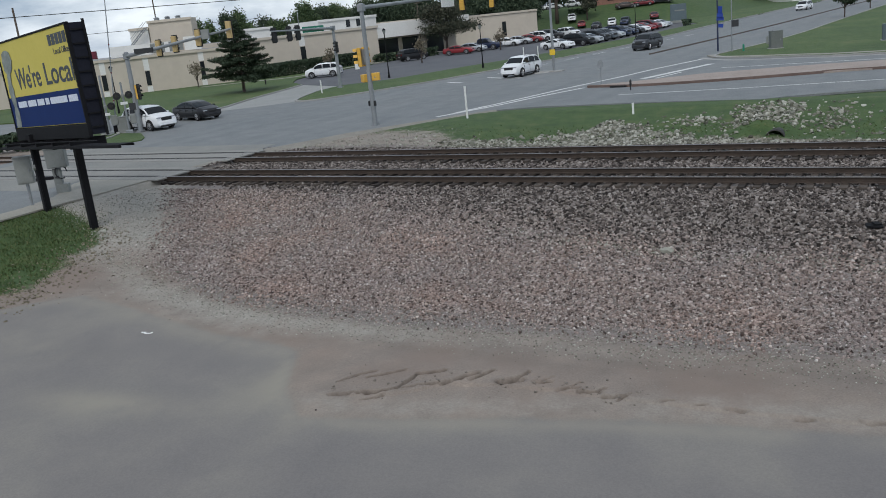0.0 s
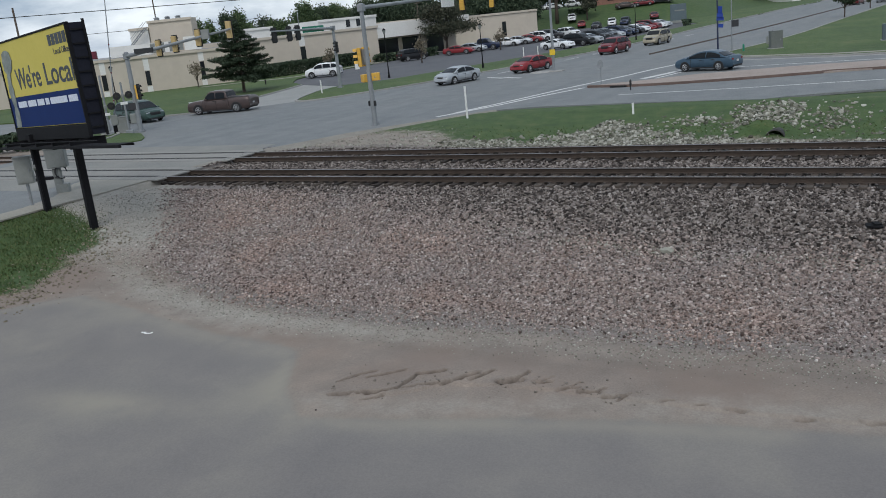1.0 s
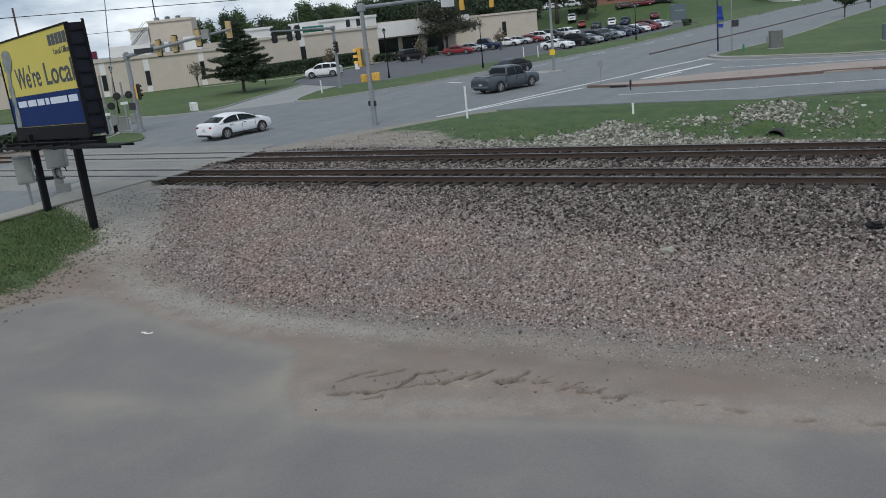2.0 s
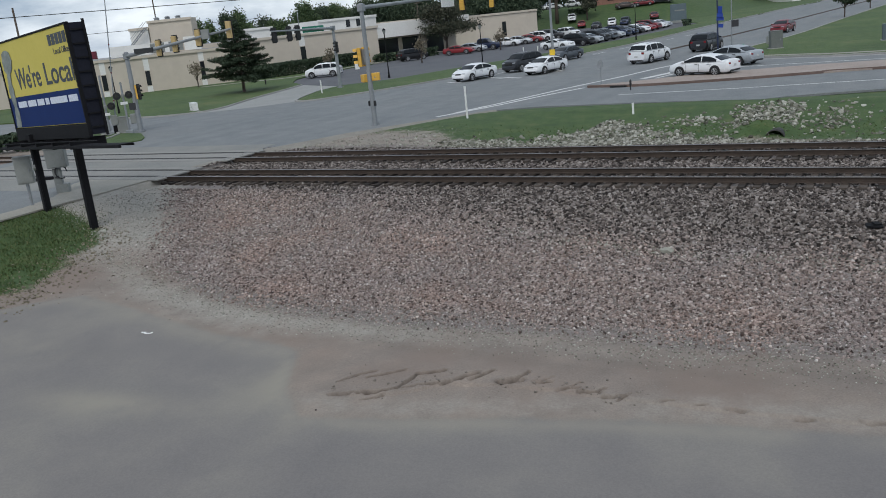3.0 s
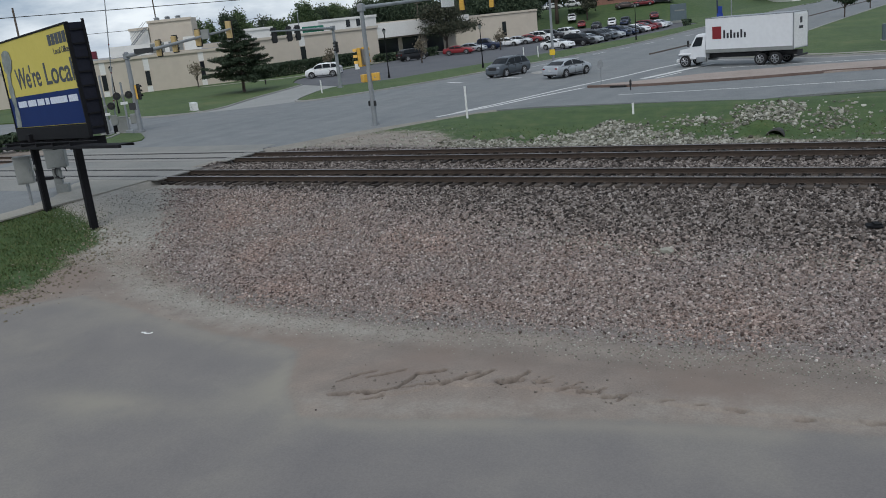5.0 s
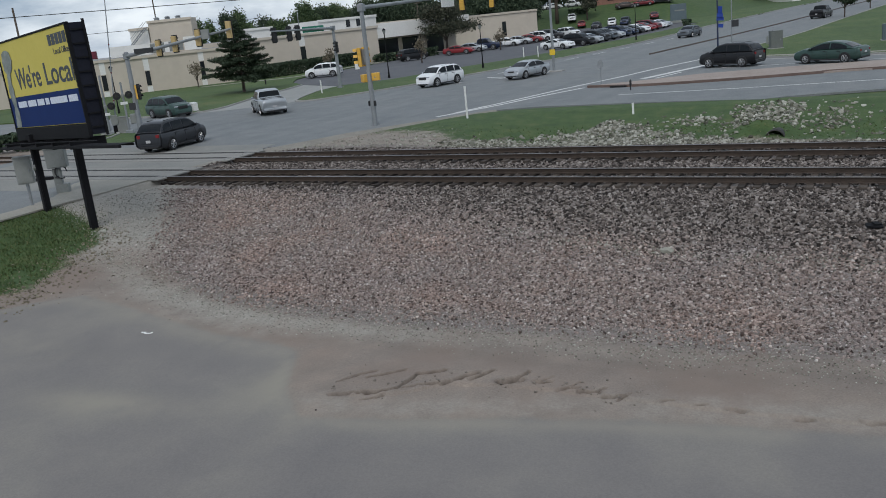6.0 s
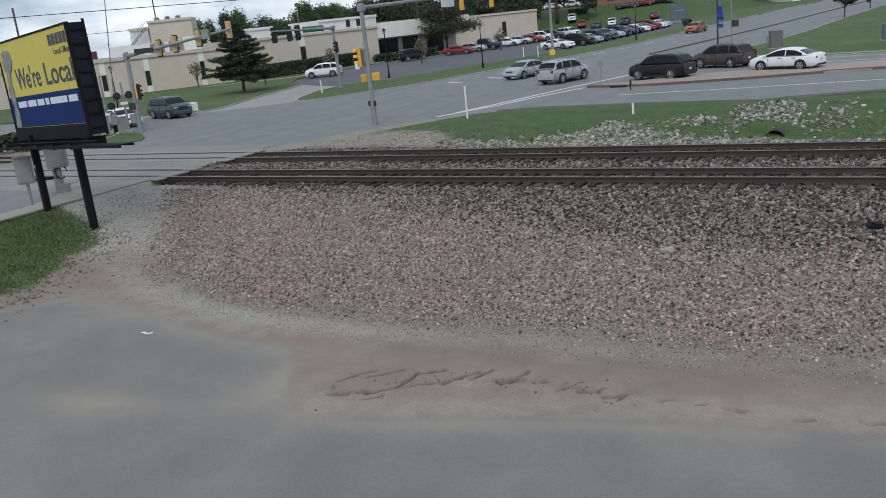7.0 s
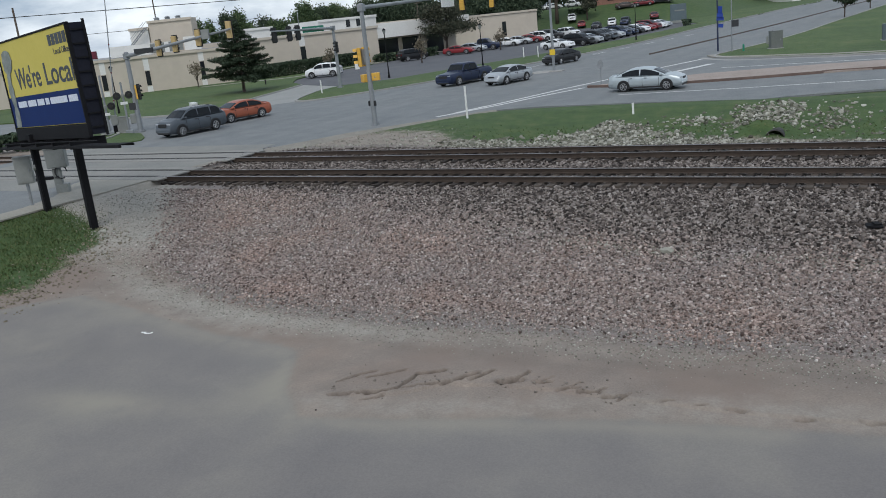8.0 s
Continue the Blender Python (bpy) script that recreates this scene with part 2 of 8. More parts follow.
def paint(name, color, metal=0.15):
    m, nt, b = nodes_of(name)
    n = noise_node(nt, 3.0, 4.0)
    nt.links.new(ramp_node(nt, n, [(0.3, tuple(v * 0.93 for v in color)), (0.7, color)]), b.inputs["Base Color"])
    b.inputs["Metallic"].default_value = metal
    b.inputs["Roughness"].default_value = 0.32
    b.inputs["Coat Weight"].default_value = 0.16
    b.inputs["Specular IOR Level"].default_value = 0.32
    b.inputs["Coat Roughness"].default_value = 0.06
    return m


PAINT = {
    "white": paint("white_car_paint", (0.74, 0.75, 0.76), 0.0), "silver": paint("silver_car_paint", (0.42, 0.44, 0.46), 0.45),
    "grey": paint("grey_car_paint", (0.085, 0.098, 0.112), 0.3), "black": paint("black_car_paint", (0.012, 0.012, 0.014), 0.1),
    "charcoal": paint("charcoal_car_paint", (0.026, 0.028, 0.033), 0.15), "red": paint("red_car_paint", (0.24, 0.025, 0.03), 0.1),
    "maroon": paint("maroon_car_paint", (0.16, 0.018, 0.024), 0.2), "blue": paint("slate_blue_car_paint", (0.05, 0.09, 0.13), 0.25),
    "navy": paint("navy_car_paint", (0.015, 0.025, 0.06), 0.2), "green": paint("dark_green_car_paint", (0.04, 0.075, 0.065), 0.25),
    "tan": paint("tan_car_paint", (0.36, 0.32, 0.24), 0.3), "orange": paint("orange_red_car_paint", (0.34, 0.1, 0.055), 0.1),
    "brown": paint("brown_car_paint", (0.085, 0.062, 0.058), 0.25), "ice": paint("pale_silver_blue_car_paint", (0.45, 0.5, 0.52), 0.35),
}


# ground: one sheet, its surface types blended by painted masks of where each lies
def ground_material():
    m, nt, b = nodes_of("ground_of_turf_gravel_dirt_and_asphalt")
    at = nt.nodes.new("ShaderNodeAttribute")
    at.attribute_name = "cover"
    sep = nt.nodes.new("ShaderNodeSeparateColor")
    nt.links.new(at.outputs["Color"], sep.inputs["Color"])
    edge = noise_node(nt, 1.6, 9.0, 0.7)

    def mask(sock, soft=0.16):
        mt = nt.nodes.new("ShaderNodeMath")
        mt.operation = "ADD"
        sh = nt.nodes.new("ShaderNodeMath")
        sh.operation = "MULTIPLY_ADD"
        nt.links.new(edge, sh.inputs[0])
        sh.inputs[1].default_value = 0.9
        sh.inputs[2].default_value = -0.45
        nt.links.new(sock, mt.inputs[0])
        nt.links.new(sh.outputs[0], mt.inputs[1])
        mr = nt.nodes.new("ShaderNodeMapRange")
        mr.interpolation_type = "SMOOTHSTEP"
        mr.inputs["From Min"].default_value = 0.5 - soft
        mr.inputs["From Max"].default_value = 0.5 + soft
        nt.links.new(mt.outputs[0], mr.inputs["Value"])
        return mr.outputs["Result"]

    big, mid, fine = noise_node(nt, 0.22, 5.0), noise_node(nt, 1.1, 7.0), noise_node(nt, 26.0, 8.0)
    speck = noise_node(nt, 14.0, 4.0, 0.75)
    turf = mix_node(nt, 0.4, ramp_node(nt, mid, [(0.3, (0.026, 0.058, 0.016)), (0.52, (0.05, 0.094, 0.024)), (0.72, (0.105, 0.122, 0.042))]), ramp_node(nt, speck, [(0.3, (0.024, 0.05, 0.015)), (0.72, (0.078, 0.112, 0.038))]))
    dirt = mix_node(nt, 0.4, ramp_node(nt, mid, [(0.28, (0.153, 0.126, 0.107)), (0.5, (0.214, 0.178, 0.149)), (0.72, (0.276, 0.224, 0.181))]), ramp_node(nt, fine, [(0.3, (0.13, 0.105, 0.088)), (0.7, (0.31, 0.26, 0.225))]))
    # Darkest gravel specks paint in the shade of gaps between loose stones.
    gravel = mix_node(nt, 0.55, ramp_node(nt, mid, [(0.3, (0.19, 0.165, 0.15)), (0.7, (0.28, 0.245, 0.222))]), ramp_node(nt, speck, [(0.34, (0.035, 0.03, 0.028)), (0.52, (0.16, 0.137, 0.125)), (0.72, (0.38, 0.34, 0.315))]))
    blotch = noise_node(nt, 0.42, 6.0, 0.55)
    lot = mix_node(nt, 0.3, ramp_node(nt, blotch, [(0.3, (0.162, 0.148, 0.141)), (0.48, (0.191, 0.174, 0.16)), (0.6, (0.219, 0.2, 0.176)), (0.74, (0.242, 0.222, 0.19))]), ramp_node(nt, fine, [(0.3, (0.104, 0.1, 0.1)), (0.7, (0.23, 0.218, 0.208))]))
    dirt = mix_node(nt, ramp_node(nt, noise_node(nt, 0.35, 6.0, 0.6), [(0.42, (0, 0, 0)), (0.62, (0.75, 0.75, 0.75))]), dirt, (0.205, 0.157, 0.128))
    pale = nt.nodes.new("ShaderNodeAttribute")
    pale.attribute_name = "sand"
    sand = mix_node(nt, 0.45, ramp_node(nt, mid, [(0.3, (0.262, 0.243, 0.21)), (0.7, (0.345, 0.32, 0.278))]), ramp_node(nt, speck, [(0.3, (0.15, 0.135, 0.116)), (0.5, (0.31, 0.285, 0.247)), (0.7, (0.46, 0.43, 0.38))]))
    dirt = mix_node(nt, mask(pale.outputs["Fac"], 0.4), dirt, sand)
    c = mix_node(nt, mask(sep.outputs["Red"]), turf, dirt)
    c = mix_node(nt, mask(sep.outputs["Green"], 0.25), c, gravel)
    c = mix_node(nt, mask(sep.outputs["Blue"], 0.3), c, lot)
    # Dark rut colour stands for groove shade; the broad streak is browner dirt.
    shade_att = nt.nodes.new("ShaderNodeAttribute")
    shade_att.attribute_name = "rut_shade_streak"
    c = mix_node(nt, shade_att.outputs["Fac"], c, (0.085, 0.066, 0.055))
    film = nt.nodes.new("ShaderNodeMath")
    film.operation = "MULTIPLY"
    nt.links.new(at.outputs["Alpha"], film.inputs[0])
    nt.links.new(ramp_node(nt, noise_node(nt, 0.55, 6.0, 0.6), [(0.33, (0.1, 0.1, 0.1)), (0.55, (1, 1, 1))]), film.inputs[1])
    c = mix_node(nt, film.outputs[0], c, (0.262, 0.24, 0.197))
    nt.links.new(c, b.inputs["Base Color"])
    b.inputs["Roughness"].default_value = 0.93
    bump_node(nt, fine, 0.35, 0.02, b)
    return m


M["ground"] = ground_material()


# ---- mesh helpers ----
def finish(bm, smooth=False):
    bmesh.ops.recalc_face_normals(bm, faces=bm.faces)
    if smooth:
        for f in bm.faces:
            f.smooth = True
    return bm


def mesh_of(name, bm, material, smooth=False):
    finish(bm, smooth)
    me = bpy.data.meshes.new(name)
    bm.to_mesh(me)
    bm.free()
    me.materials.append(material)
    return me


def part(name, bm, material, parent, label="", smooth=False):
    me = bm if isinstance(bm, bpy.types.Mesh) else mesh_of(name, bm, material, smooth)
    ob = new(name, me)
    ob.parent = parent
    if label:
        ob["label"] = label
    if isinstance(bm, bpy.types.Mesh) and material is not None and me.materials[0] is not material:
        ob.material_slots[0].link = "OBJECT"
        ob.material_slots[0].material = material
    return ob


def thing(name, label, category, m=None, group="", kind=""):
    ob = new(name)
    if m is not None:
        ob.matrix_basis = m
    return tagged(ob, label, category, group, kind)


def solid(name, bm, material, label, category, m=None, group="", kind="", smooth=False):
    ob = new(name, mesh_of(name, bm, material, smooth))
    if m is not None:
        ob.matrix_basis = m
    return tagged(ob, label, category, group, kind)


def box(bm, c, s, rot=None, bevel=0.0):
    m = Matrix.Translation(c) @ (rot.to_4x4() if rot is not None else Matrix.Identity(4)) @ Matrix.Diagonal((*s, 1))
    r = bmesh.ops.create_cube(bm, size=1.0, matrix=m)
    if bevel:
        es = list({e for v in r["verts"] for e in v.link_edges})
        bmesh.ops.bevel(bm, geom=es, offset=bevel, segments=1, affect="EDGES", profile=0.5)
    return r["verts"]


def rod(bm, a, b, r0, r1=None, n=10):
    a, b = Vector(a), Vector(b)
    r1 = r0 if r1 is None else r1
    q = (b - a).to_track_quat("Z", "Y").to_matrix()
    rings = []
    for p, r in ((a, r0), (b, r1)):
        rings.append([bm.verts.new(p + q @ Vector((math.cos(2 * math.pi * k / n) * r, math.sin(2 * math.pi * k / n) * r, 0))) for k in range(n)])
    for k in range(n):
        bm.faces.new((rings[0][k], rings[0][(k + 1) % n], rings[1][(k + 1) % n], rings[1][k]))
    bm.faces.new(list(reversed(rings[0])))
    bm.faces.new(rings[1])


def loft(bm, rings, cap=True):
    vs = [[bm.verts.new(p) for p in r] for r in rings]
    n = len(vs[0])
    for a, b in zip(vs, vs[1:]):
        for k in range(n):
            bm.faces.new((a[k], a[(k + 1) % n], b[(k + 1) % n], b[k]))
    if cap:
        bm.faces.new(list(reversed(vs[0])))
        bm.faces.new(vs[-1])


def slab(pts, z0, z1):
    """A plate of the outline pts between two heights."""
    bm = bmesh.new()
    lo = [bm.verts.new((x, y, z0)) for x, y in pts]
    hi = [bm.verts.new((x, y, z1)) for x, y in pts]
    n = len(pts)
    for k in range(n):
        bm.faces.new((lo[k], lo[(k + 1) % n], hi[(k + 1) % n], hi[k]))
    edges = [bm.edges.get((hi[k], hi[(k + 1) % n])) for k in range(n)]
    bmesh.ops.triangle_fill(bm, edges=edges, use_beauty=True)
    return bm


def ribbon(pts, width, z0, z1):
    """A strip along a line of points, with thickness."""
    bm = bmesh.new()
    rows = []
    for i, p in enumerate(pts):
        a, b = Vector(pts[max(i - 1, 0)]), Vector(pts[min(i + 1, len(pts) - 1)])
        d = (b - a).normalized()
        nrm = Vector((-d.y, d.x)) * width / 2
        l, r = Vector(p) + nrm, Vector(p) - nrm
        rows.append([(l.x, l.y, z0), (r.x, r.y, z0), (r.x, r.y, z1), (l.x, l.y, z1)])
    loft(bm, rows)
    return bm


def smooth_line(pts, per=6):
    """A Catmull-Rom line through 2D points."""
    out = []
    p = [Vector(pts[0])] + [Vector(q) for q in pts] + [Vector(pts[-1])]
    for i in range(1, len(p) - 2):
        for k in range(per):
            t = k / per
            a, b, c, d = p[i - 1], p[i], p[i + 1], p[i + 2]
            out.append(0.5 * ((2 * b) + (c - a) * t + (2 * a - 5 * b + 4 * c - d) * t * t + (3 * b - a - 3 * c + d) * t ** 3))
    out.append(p[-2])
    return [(v.x, v.y) for v in out]


def sstep(a, b, x):
    t = np.clip((x - a) / (b - a), 0, 1)
    return t * t * (3 - 2 * t)


# ---- ground ----
RUTS = [(-10.35, 12.45, -9.75, 12.62, 0.03, 0.06), (-9.75, 12.62, -9.05, 12.98, 0.045, 0.12), (-9.05, 12.98, -8.95, 13.7, 0.04, 0.09), (-8.95, 13.7, -8.5, 14.02, 0.055, 0.12), (-10.4, 13.15, -9.95, 13.62, 0.035, 0.08), (-10.5, 13.0, -10.2, 13.3, 0.03, 0.06), (-9.95, 13.25, -9.35, 13.85, 0.035, 0.09), (-9.55, 12.45, -9.2, 12.72, 0.03, 0.06), (-9.2, 12.85, -8.65, 13.3, 0.03, 0.06), (-8.65, 13.3, -7.95, 13.72, 0.045, 0.09), (-8.05, 13.7, -7.75, 14.1, 0.055, 0.11), (-7.75, 13.75, -7.5, 14.3, 0.045, 0.09), (-7.15, 13.85, -6.75, 13.98, 0.075, 0.14), (-6.9, 13.95, -6.75, 14.4, 0.045, 0.08), (-6.45, 14.02, -6.15, 14.12, 0.045, 0.08), (-6.35, 14.1, -6.2, 14.35, 0.035, 0.06), (-5.9, 13.88, -5.55, 13.98, 0.04, 0.07), (-5.75, 13.95, -5.6, 14.2, 0.03, 0.06), (-5.5, 13.88, -5.1, 13.94, 0.04, 0.08), (-5.2, 13.92, -5.05, 14.15, 0.03, 0.06), (-5.0, 13.86, -4.6, 13.92, 0.035, 0.07), (-4.7, 13.8, -4.55, 14.02, 0.03, 0.06), (-3.95, 13.95, -3.75, 14.02, 0.035, 0.05), (-3.35, 13.92, -3.15, 13.97, 0.03, 0.05), (-2.8, 13.97, -2.45, 14.0, 0.035, 0.05), (-1.65, 13.95, -1.4, 14.02, 0.035, 0.05), (-0.7, 14.1, -0.35, 14.18, 0.035, 0.05)]


def rut_bend(x, y):
    return 0.02 * np.sin(x * 5.3 + 2 * y) + 0.012 * np.sin(x * 13.0 - 7.0 * y) + 0.008 * np.sin(x * 27.0 + 19.0 * y)


def ground_z(x, y):
    """Height of the ground sheet, in metres, for arrays of x and y."""
    base = np.interp(y, [-60, 12.5, 16.5, 21.5, 25.3, 26.3, 35.6, 37.2, 38.6, 40.0, 46.6, 48.2, 49], [-1.25, -1.25, -1.15, -0.78, -0.34, -0.29, -0.29, -0.55, -0.78, -0.78, -0.03, -0.02, -0.14])
    flat = np.interp(y, [-60, 12.5, 16.5, 21.5, 25.3, 26.3, 35.6, 46.6, 49], [-1.25, -1.25, -1.15, -0.78, -0.34, -0.29, -0.2, -0.03, -0.14])
    ditch = sstep(-25.0, -17.0, x)
    z = flat * (1 - ditch) + base * ditch
    east = sstep(-32.6, -25.5, x)
    z = np.where(y < 25.3, -0.02 * (1 - east) + z * east, z)
    z = np.where(x < -31.95, -0.14, np.where((x < -31.0) & (y > 25.3), -0.05, z))
    z = z + 4.85 * sstep(-38.0, -56.0, x) * sstep(186.0, 212.0, y) * sstep(-170.0, -125.0, x)
    z = z - 0.05 * np.clip(-118.0 - x, 0, 2200)
    z = z + 0.55 * np.exp(-(((x + 6.45) / 1.1) ** 2 + ((y - 41.0) / 0.95) ** 2))
    # ruts washed into the dirt beside the lot
    bend = rut_bend(x, y)
    for xa, ya, xb, yb, w, d in RUTS:
        dx, dy = xb - xa, yb - ya
        u = np.clip(((x - xa) * dx + (y - ya) * dy) / (dx * dx + dy * dy), 0, 1)
        off = (x - xa - u * dx) ** 2 + (y + bend - ya - u * dy) ** 2
        near = np.exp(-off / (w * w)) * (0.4 + 0.6 * np.sin(math.pi * np.clip(u, 0.08, 0.92)))
        z = z - 1.6 * d * near + 0.3 * d * np.exp(-off / (6.0 * w * w)) * (1 - near)
    # low washed step where the dirt ends above the dusty lot edge
    step_y = np.interp(x, [-10.5, -9.0, -8.2, -7.0, -5.8, -4.7, -2.6, -0.5, 3], [12.4, 12.8, 13.5, 13.75, 13.85, 13.85, 13.92, 14.1, 14.5]) + 0.5 * rut_bend(x, y)
    z = z + 0.05 * sstep(-0.05, 0.05, y - step_y) * sstep(-11.0, -10.0, x) * sstep(2.4, 0.6, y - step_y) * sstep(3.0, 1.0, x)
    lump = np.sin(x * 0.9 + 1.3 * np.sin(y * 0.7)) * np.sin(y * 1.1 + 0.8 * np.sin(x * 0.5))
    loose = sstep(15.5, 17.5, y) * (1 - sstep(24.5, 26.0, y)) * sstep(-31, -27, x)
    z = z + 0.05 * lump * loose
    return z


def lot_edge(x):
    return np.interp(x, [-40, -25, -24.0, -23, -22.2, -19.5, -17.4, -15, -13.2, -12.5, -12.1, -11.4, -10.3, -8.4, -6.4, -4.5, -2.6, -0.3, 40], [13, 13.8, 14.35, 15.35, 15.9, 15.4, 14.9, 14.45, 14.35, 14.1, 13.5, 12.3, 11.45, 11.9, 12.6, 13.1, 13.45, 13.8, 18])


def gravel_edge(x):
    return np.interp(x, [-40, -27, -25.2, -20.4, -16, -14, -10.8, -8, -0.6, 40], [23, 20.4, 19.3, 17.4, 16.3, 16.1, 16.1, 16.3, 16.5, 17])


def dark_edge(x):
    """Where the dark coarse ballast of the track gives way to the paler stone below it."""
    return np.interp(x, [-31, -28.4, -20.5, -13.9, -10.2, -5.7, -2.8, -0.6, 5], [28.6, 28.0, 26.3, 24.5, 23.3, 22.5, 22.4, 22.1, 21.8])


def build_ground():
    def steps(stops):
        out = [stops[0][0]]
        for (a, _), (b, d) in zip(stops, stops[1:]):
            n = max(1, int(round((b - a) / d)))
            out += [a + (b - a) * (k + 1) / n for k in range(n)]
        return np.array(out)

    xs = steps([(-3000, 0), (-200, 400), (-60, 6), (-34, 1.0), (-11.0, 0.22), (-4.4, 0.035), (0.2, 0.06), (4, 0.16), (30, 1.5), (200, 20), (3000, 400)])
    ys = steps([(-1500, 0), (-60, 200), (6, 6), (12.2, 0.2), (14.6, 0.03), (17, 0.13), (37, 0.25), (50, 0.4), (80, 3), (180, 6), (220, 2), (300, 6), (3500, 400)])
    X, Y = np.meshgrid(xs, ys)
    Z = ground_z(X, Y)
    verts = np.stack([X, Y, Z], -1).reshape(-1, 3)
    nx, ny = len(xs), len(ys)
    i = np.arange((ny - 1) * (nx - 1))
    a = (i // (nx - 1)) * nx + i % (nx - 1)
    quads = np.stack([a, a + 1, a + nx + 1, a + nx], -1)
    me = bpy.data.meshes.new("ground")
    me.from_pydata(verts.tolist(), [], quads.tolist())
    x, y = verts[:, 0], verts[:, 1]
    dirt = (y < 36.5) * 1.0
    dirt = np.where(y >= 36.5, 0.6 * sstep(46.5, 38.0, y) * sstep(-18.0, -25.0, x) + 0.35 * sstep(42.0, 37.0, y), dirt)
    stony = np.exp(-((y - np.interp(x, [-26, -16, -10, 3], [38.6, 39.4, 39.4, 38.2])) / np.interp(x, [-26, -16, -8, 3], [0.9, 1.1, 1.2, 0.6])) ** 2) * sstep(-31, -27, x) * (y > 36.5) * (x < 6)
    dirt = np.maximum(dirt, 0.62 * stony)
    patch = sstep(-23.9, -26.6, x + 0.5 * (y - 17.0) * (y > 17.0) + 0.5 * np.sin(2.3 * y) * np.sin(1.7 * x)) * sstep(14.1, 16.2, y + 0.3 * np.sin(3.1 * x)) * (y < 25)
    patch = patch * sstep(22.3, 21.3, y + 0.25 * (x + 30.0))
    dirt = np.clip(dirt - patch, 0, 1)
    dirt = np.where((x > 20) | (x < -60) | (y < -10), np.where(y > 20, 0, dirt), dirt)
    gravel = sstep(-0.9, 0.9, y - gravel_edge(x)) * sstep(-30.4, -25.8, x - 0.9 * (26 - y)) * (y < 37)
    asphalt = sstep(0.35, -0.35, y - lot_edge(x))
    film = asphalt * np.clip(np.interp(x, [-16, -12, -9, 3], [0.6, 0.75, 0.75, 0.5]) * np.exp(-((y - lot_edge(x) + 0.15) / np.interp(x, [-16, -12.5, -9.5, 3], [0.5, 0.7, 0.32, 0.3])) ** 2) + 0.95 * np.exp(-(((x + 15.0) / 1.9) ** 2 + ((y - 10.6 - 0.1 * (x + 15)) / 0.55) ** 2)) + 0.55 * np.exp(-(((x + 12.0) / 0.7) ** 2 + ((y - 12.2) / 0.9) ** 2)) + 0.5 * np.exp(-(((x + 19.5) / 2.0) ** 2 + ((y - 12.4) / 0.5) ** 2)), 0, 1)
    att = me.color_attributes.new("cover", "FLOAT_COLOR", "POINT")
    att.data.foreach_set("color", np.stack([dirt, gravel, asphalt, film], -1).astype(np.float32).ravel())
    sand = sstep(-19.0, -24.0, x - 0.7 * np.clip(y - 18.0, 0, 9)) * (y < 27.5) * (0.05 + 0.95 * sstep(17.5, 21.5, y)) + 0.2 * np.exp(-((y - lot_edge(x) - 0.3) / 0.7) ** 2) * sstep(-11.0, -16.0, x) + 0.4 * np.exp(-((y - lot_edge(x) - 0.5) / 0.7) ** 2) * sstep(-12.5, -10.0, x) * (x < 6)
    sand = sand + 0.6 * np.exp(-((y - gravel_edge(x) + 0.5) / 0.75) ** 2) * np.interp(x, [-25, -20, -12, -6, 3], [0.3, 1, 1, 0.55, 0.3]) * (x > -27) * (x < 8)
    sand = sand + 0.42 * (y > 35.5) * (x < -10)
    sn = me.attributes.new("sand", "FLOAT", "POINT")
    sn.data.foreach_set("value", np.clip(sand, 0, 1).astype(np.float32))
    # Rut shade painted as damp-dark soil, stronger where a groove is deeper.
    rut_shade_streak = np.zeros(len(x))
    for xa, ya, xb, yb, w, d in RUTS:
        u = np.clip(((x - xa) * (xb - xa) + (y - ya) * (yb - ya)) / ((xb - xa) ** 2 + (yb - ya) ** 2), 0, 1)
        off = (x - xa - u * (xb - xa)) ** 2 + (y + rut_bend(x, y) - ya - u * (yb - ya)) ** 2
        rut_shade_streak = np.maximum(rut_shade_streak, 9.0 * d * (0.6 + 0.4 * np.sin(x * 17.0 + 9.0 * y)) * np.exp(-off / (1.6 * w * w)))
    # Broad band of browner dirt, weaker than the ruts.
    streak = np.exp(-((y - np.interp(x, [-14, -9, -5, 0, 3], [14.9, 15.2, 15.35, 15.6, 15.8])) / np.interp(x, [-14, -8, 0], [0.35, 0.6, 0.75])) ** 2) * sstep(-15, -8, x)
    streak = streak * (0.6 + 0.4 * np.sin(1.3 * x + 5.0 * y) * np.sin(0.6 * x - 3.0 * y)) * (x < 12)
    rut_shade_streak = np.maximum(rut_shade_streak, 0.3 * streak)
    dm = me.attributes.new("rut_shade_streak", "FLOAT", "POINT")
    dm.data.foreach_set("value", np.clip(rut_shade_streak, 0, 0.95).astype(np.float32))
    me.materials.append(M["ground"])
    ob = new("ground", me)
    tagged(ob, "ground of grass, sandy dirt, gravel and worn grey asphalt", "ground", kind="structure")


build_ground()

# ---- roads, kerbs, lawns ----
SOUTH_WEST = [(-48.6, -120), (-48.6, 33), (-48.9, 37.5), (-51.2, 42.5), (-56, 44.6), (-64, 45.2), (-220, 46)]
WEST_NORTH = [(-220, 53), (-64, 52.6), (-58.5, 52.6), (-55.2, 54.2), (-54.7, 57), (-56.4, 61.5), (-58.0, 66), (-59.7, 71.5), (-61.8, 77.8)]
DRIVE_EAST = [(-53.3, 73.1), (-52.4, 68.2), (-50.6, 63.9), (-49.2, 61.0), (-48.2, 59.5)]
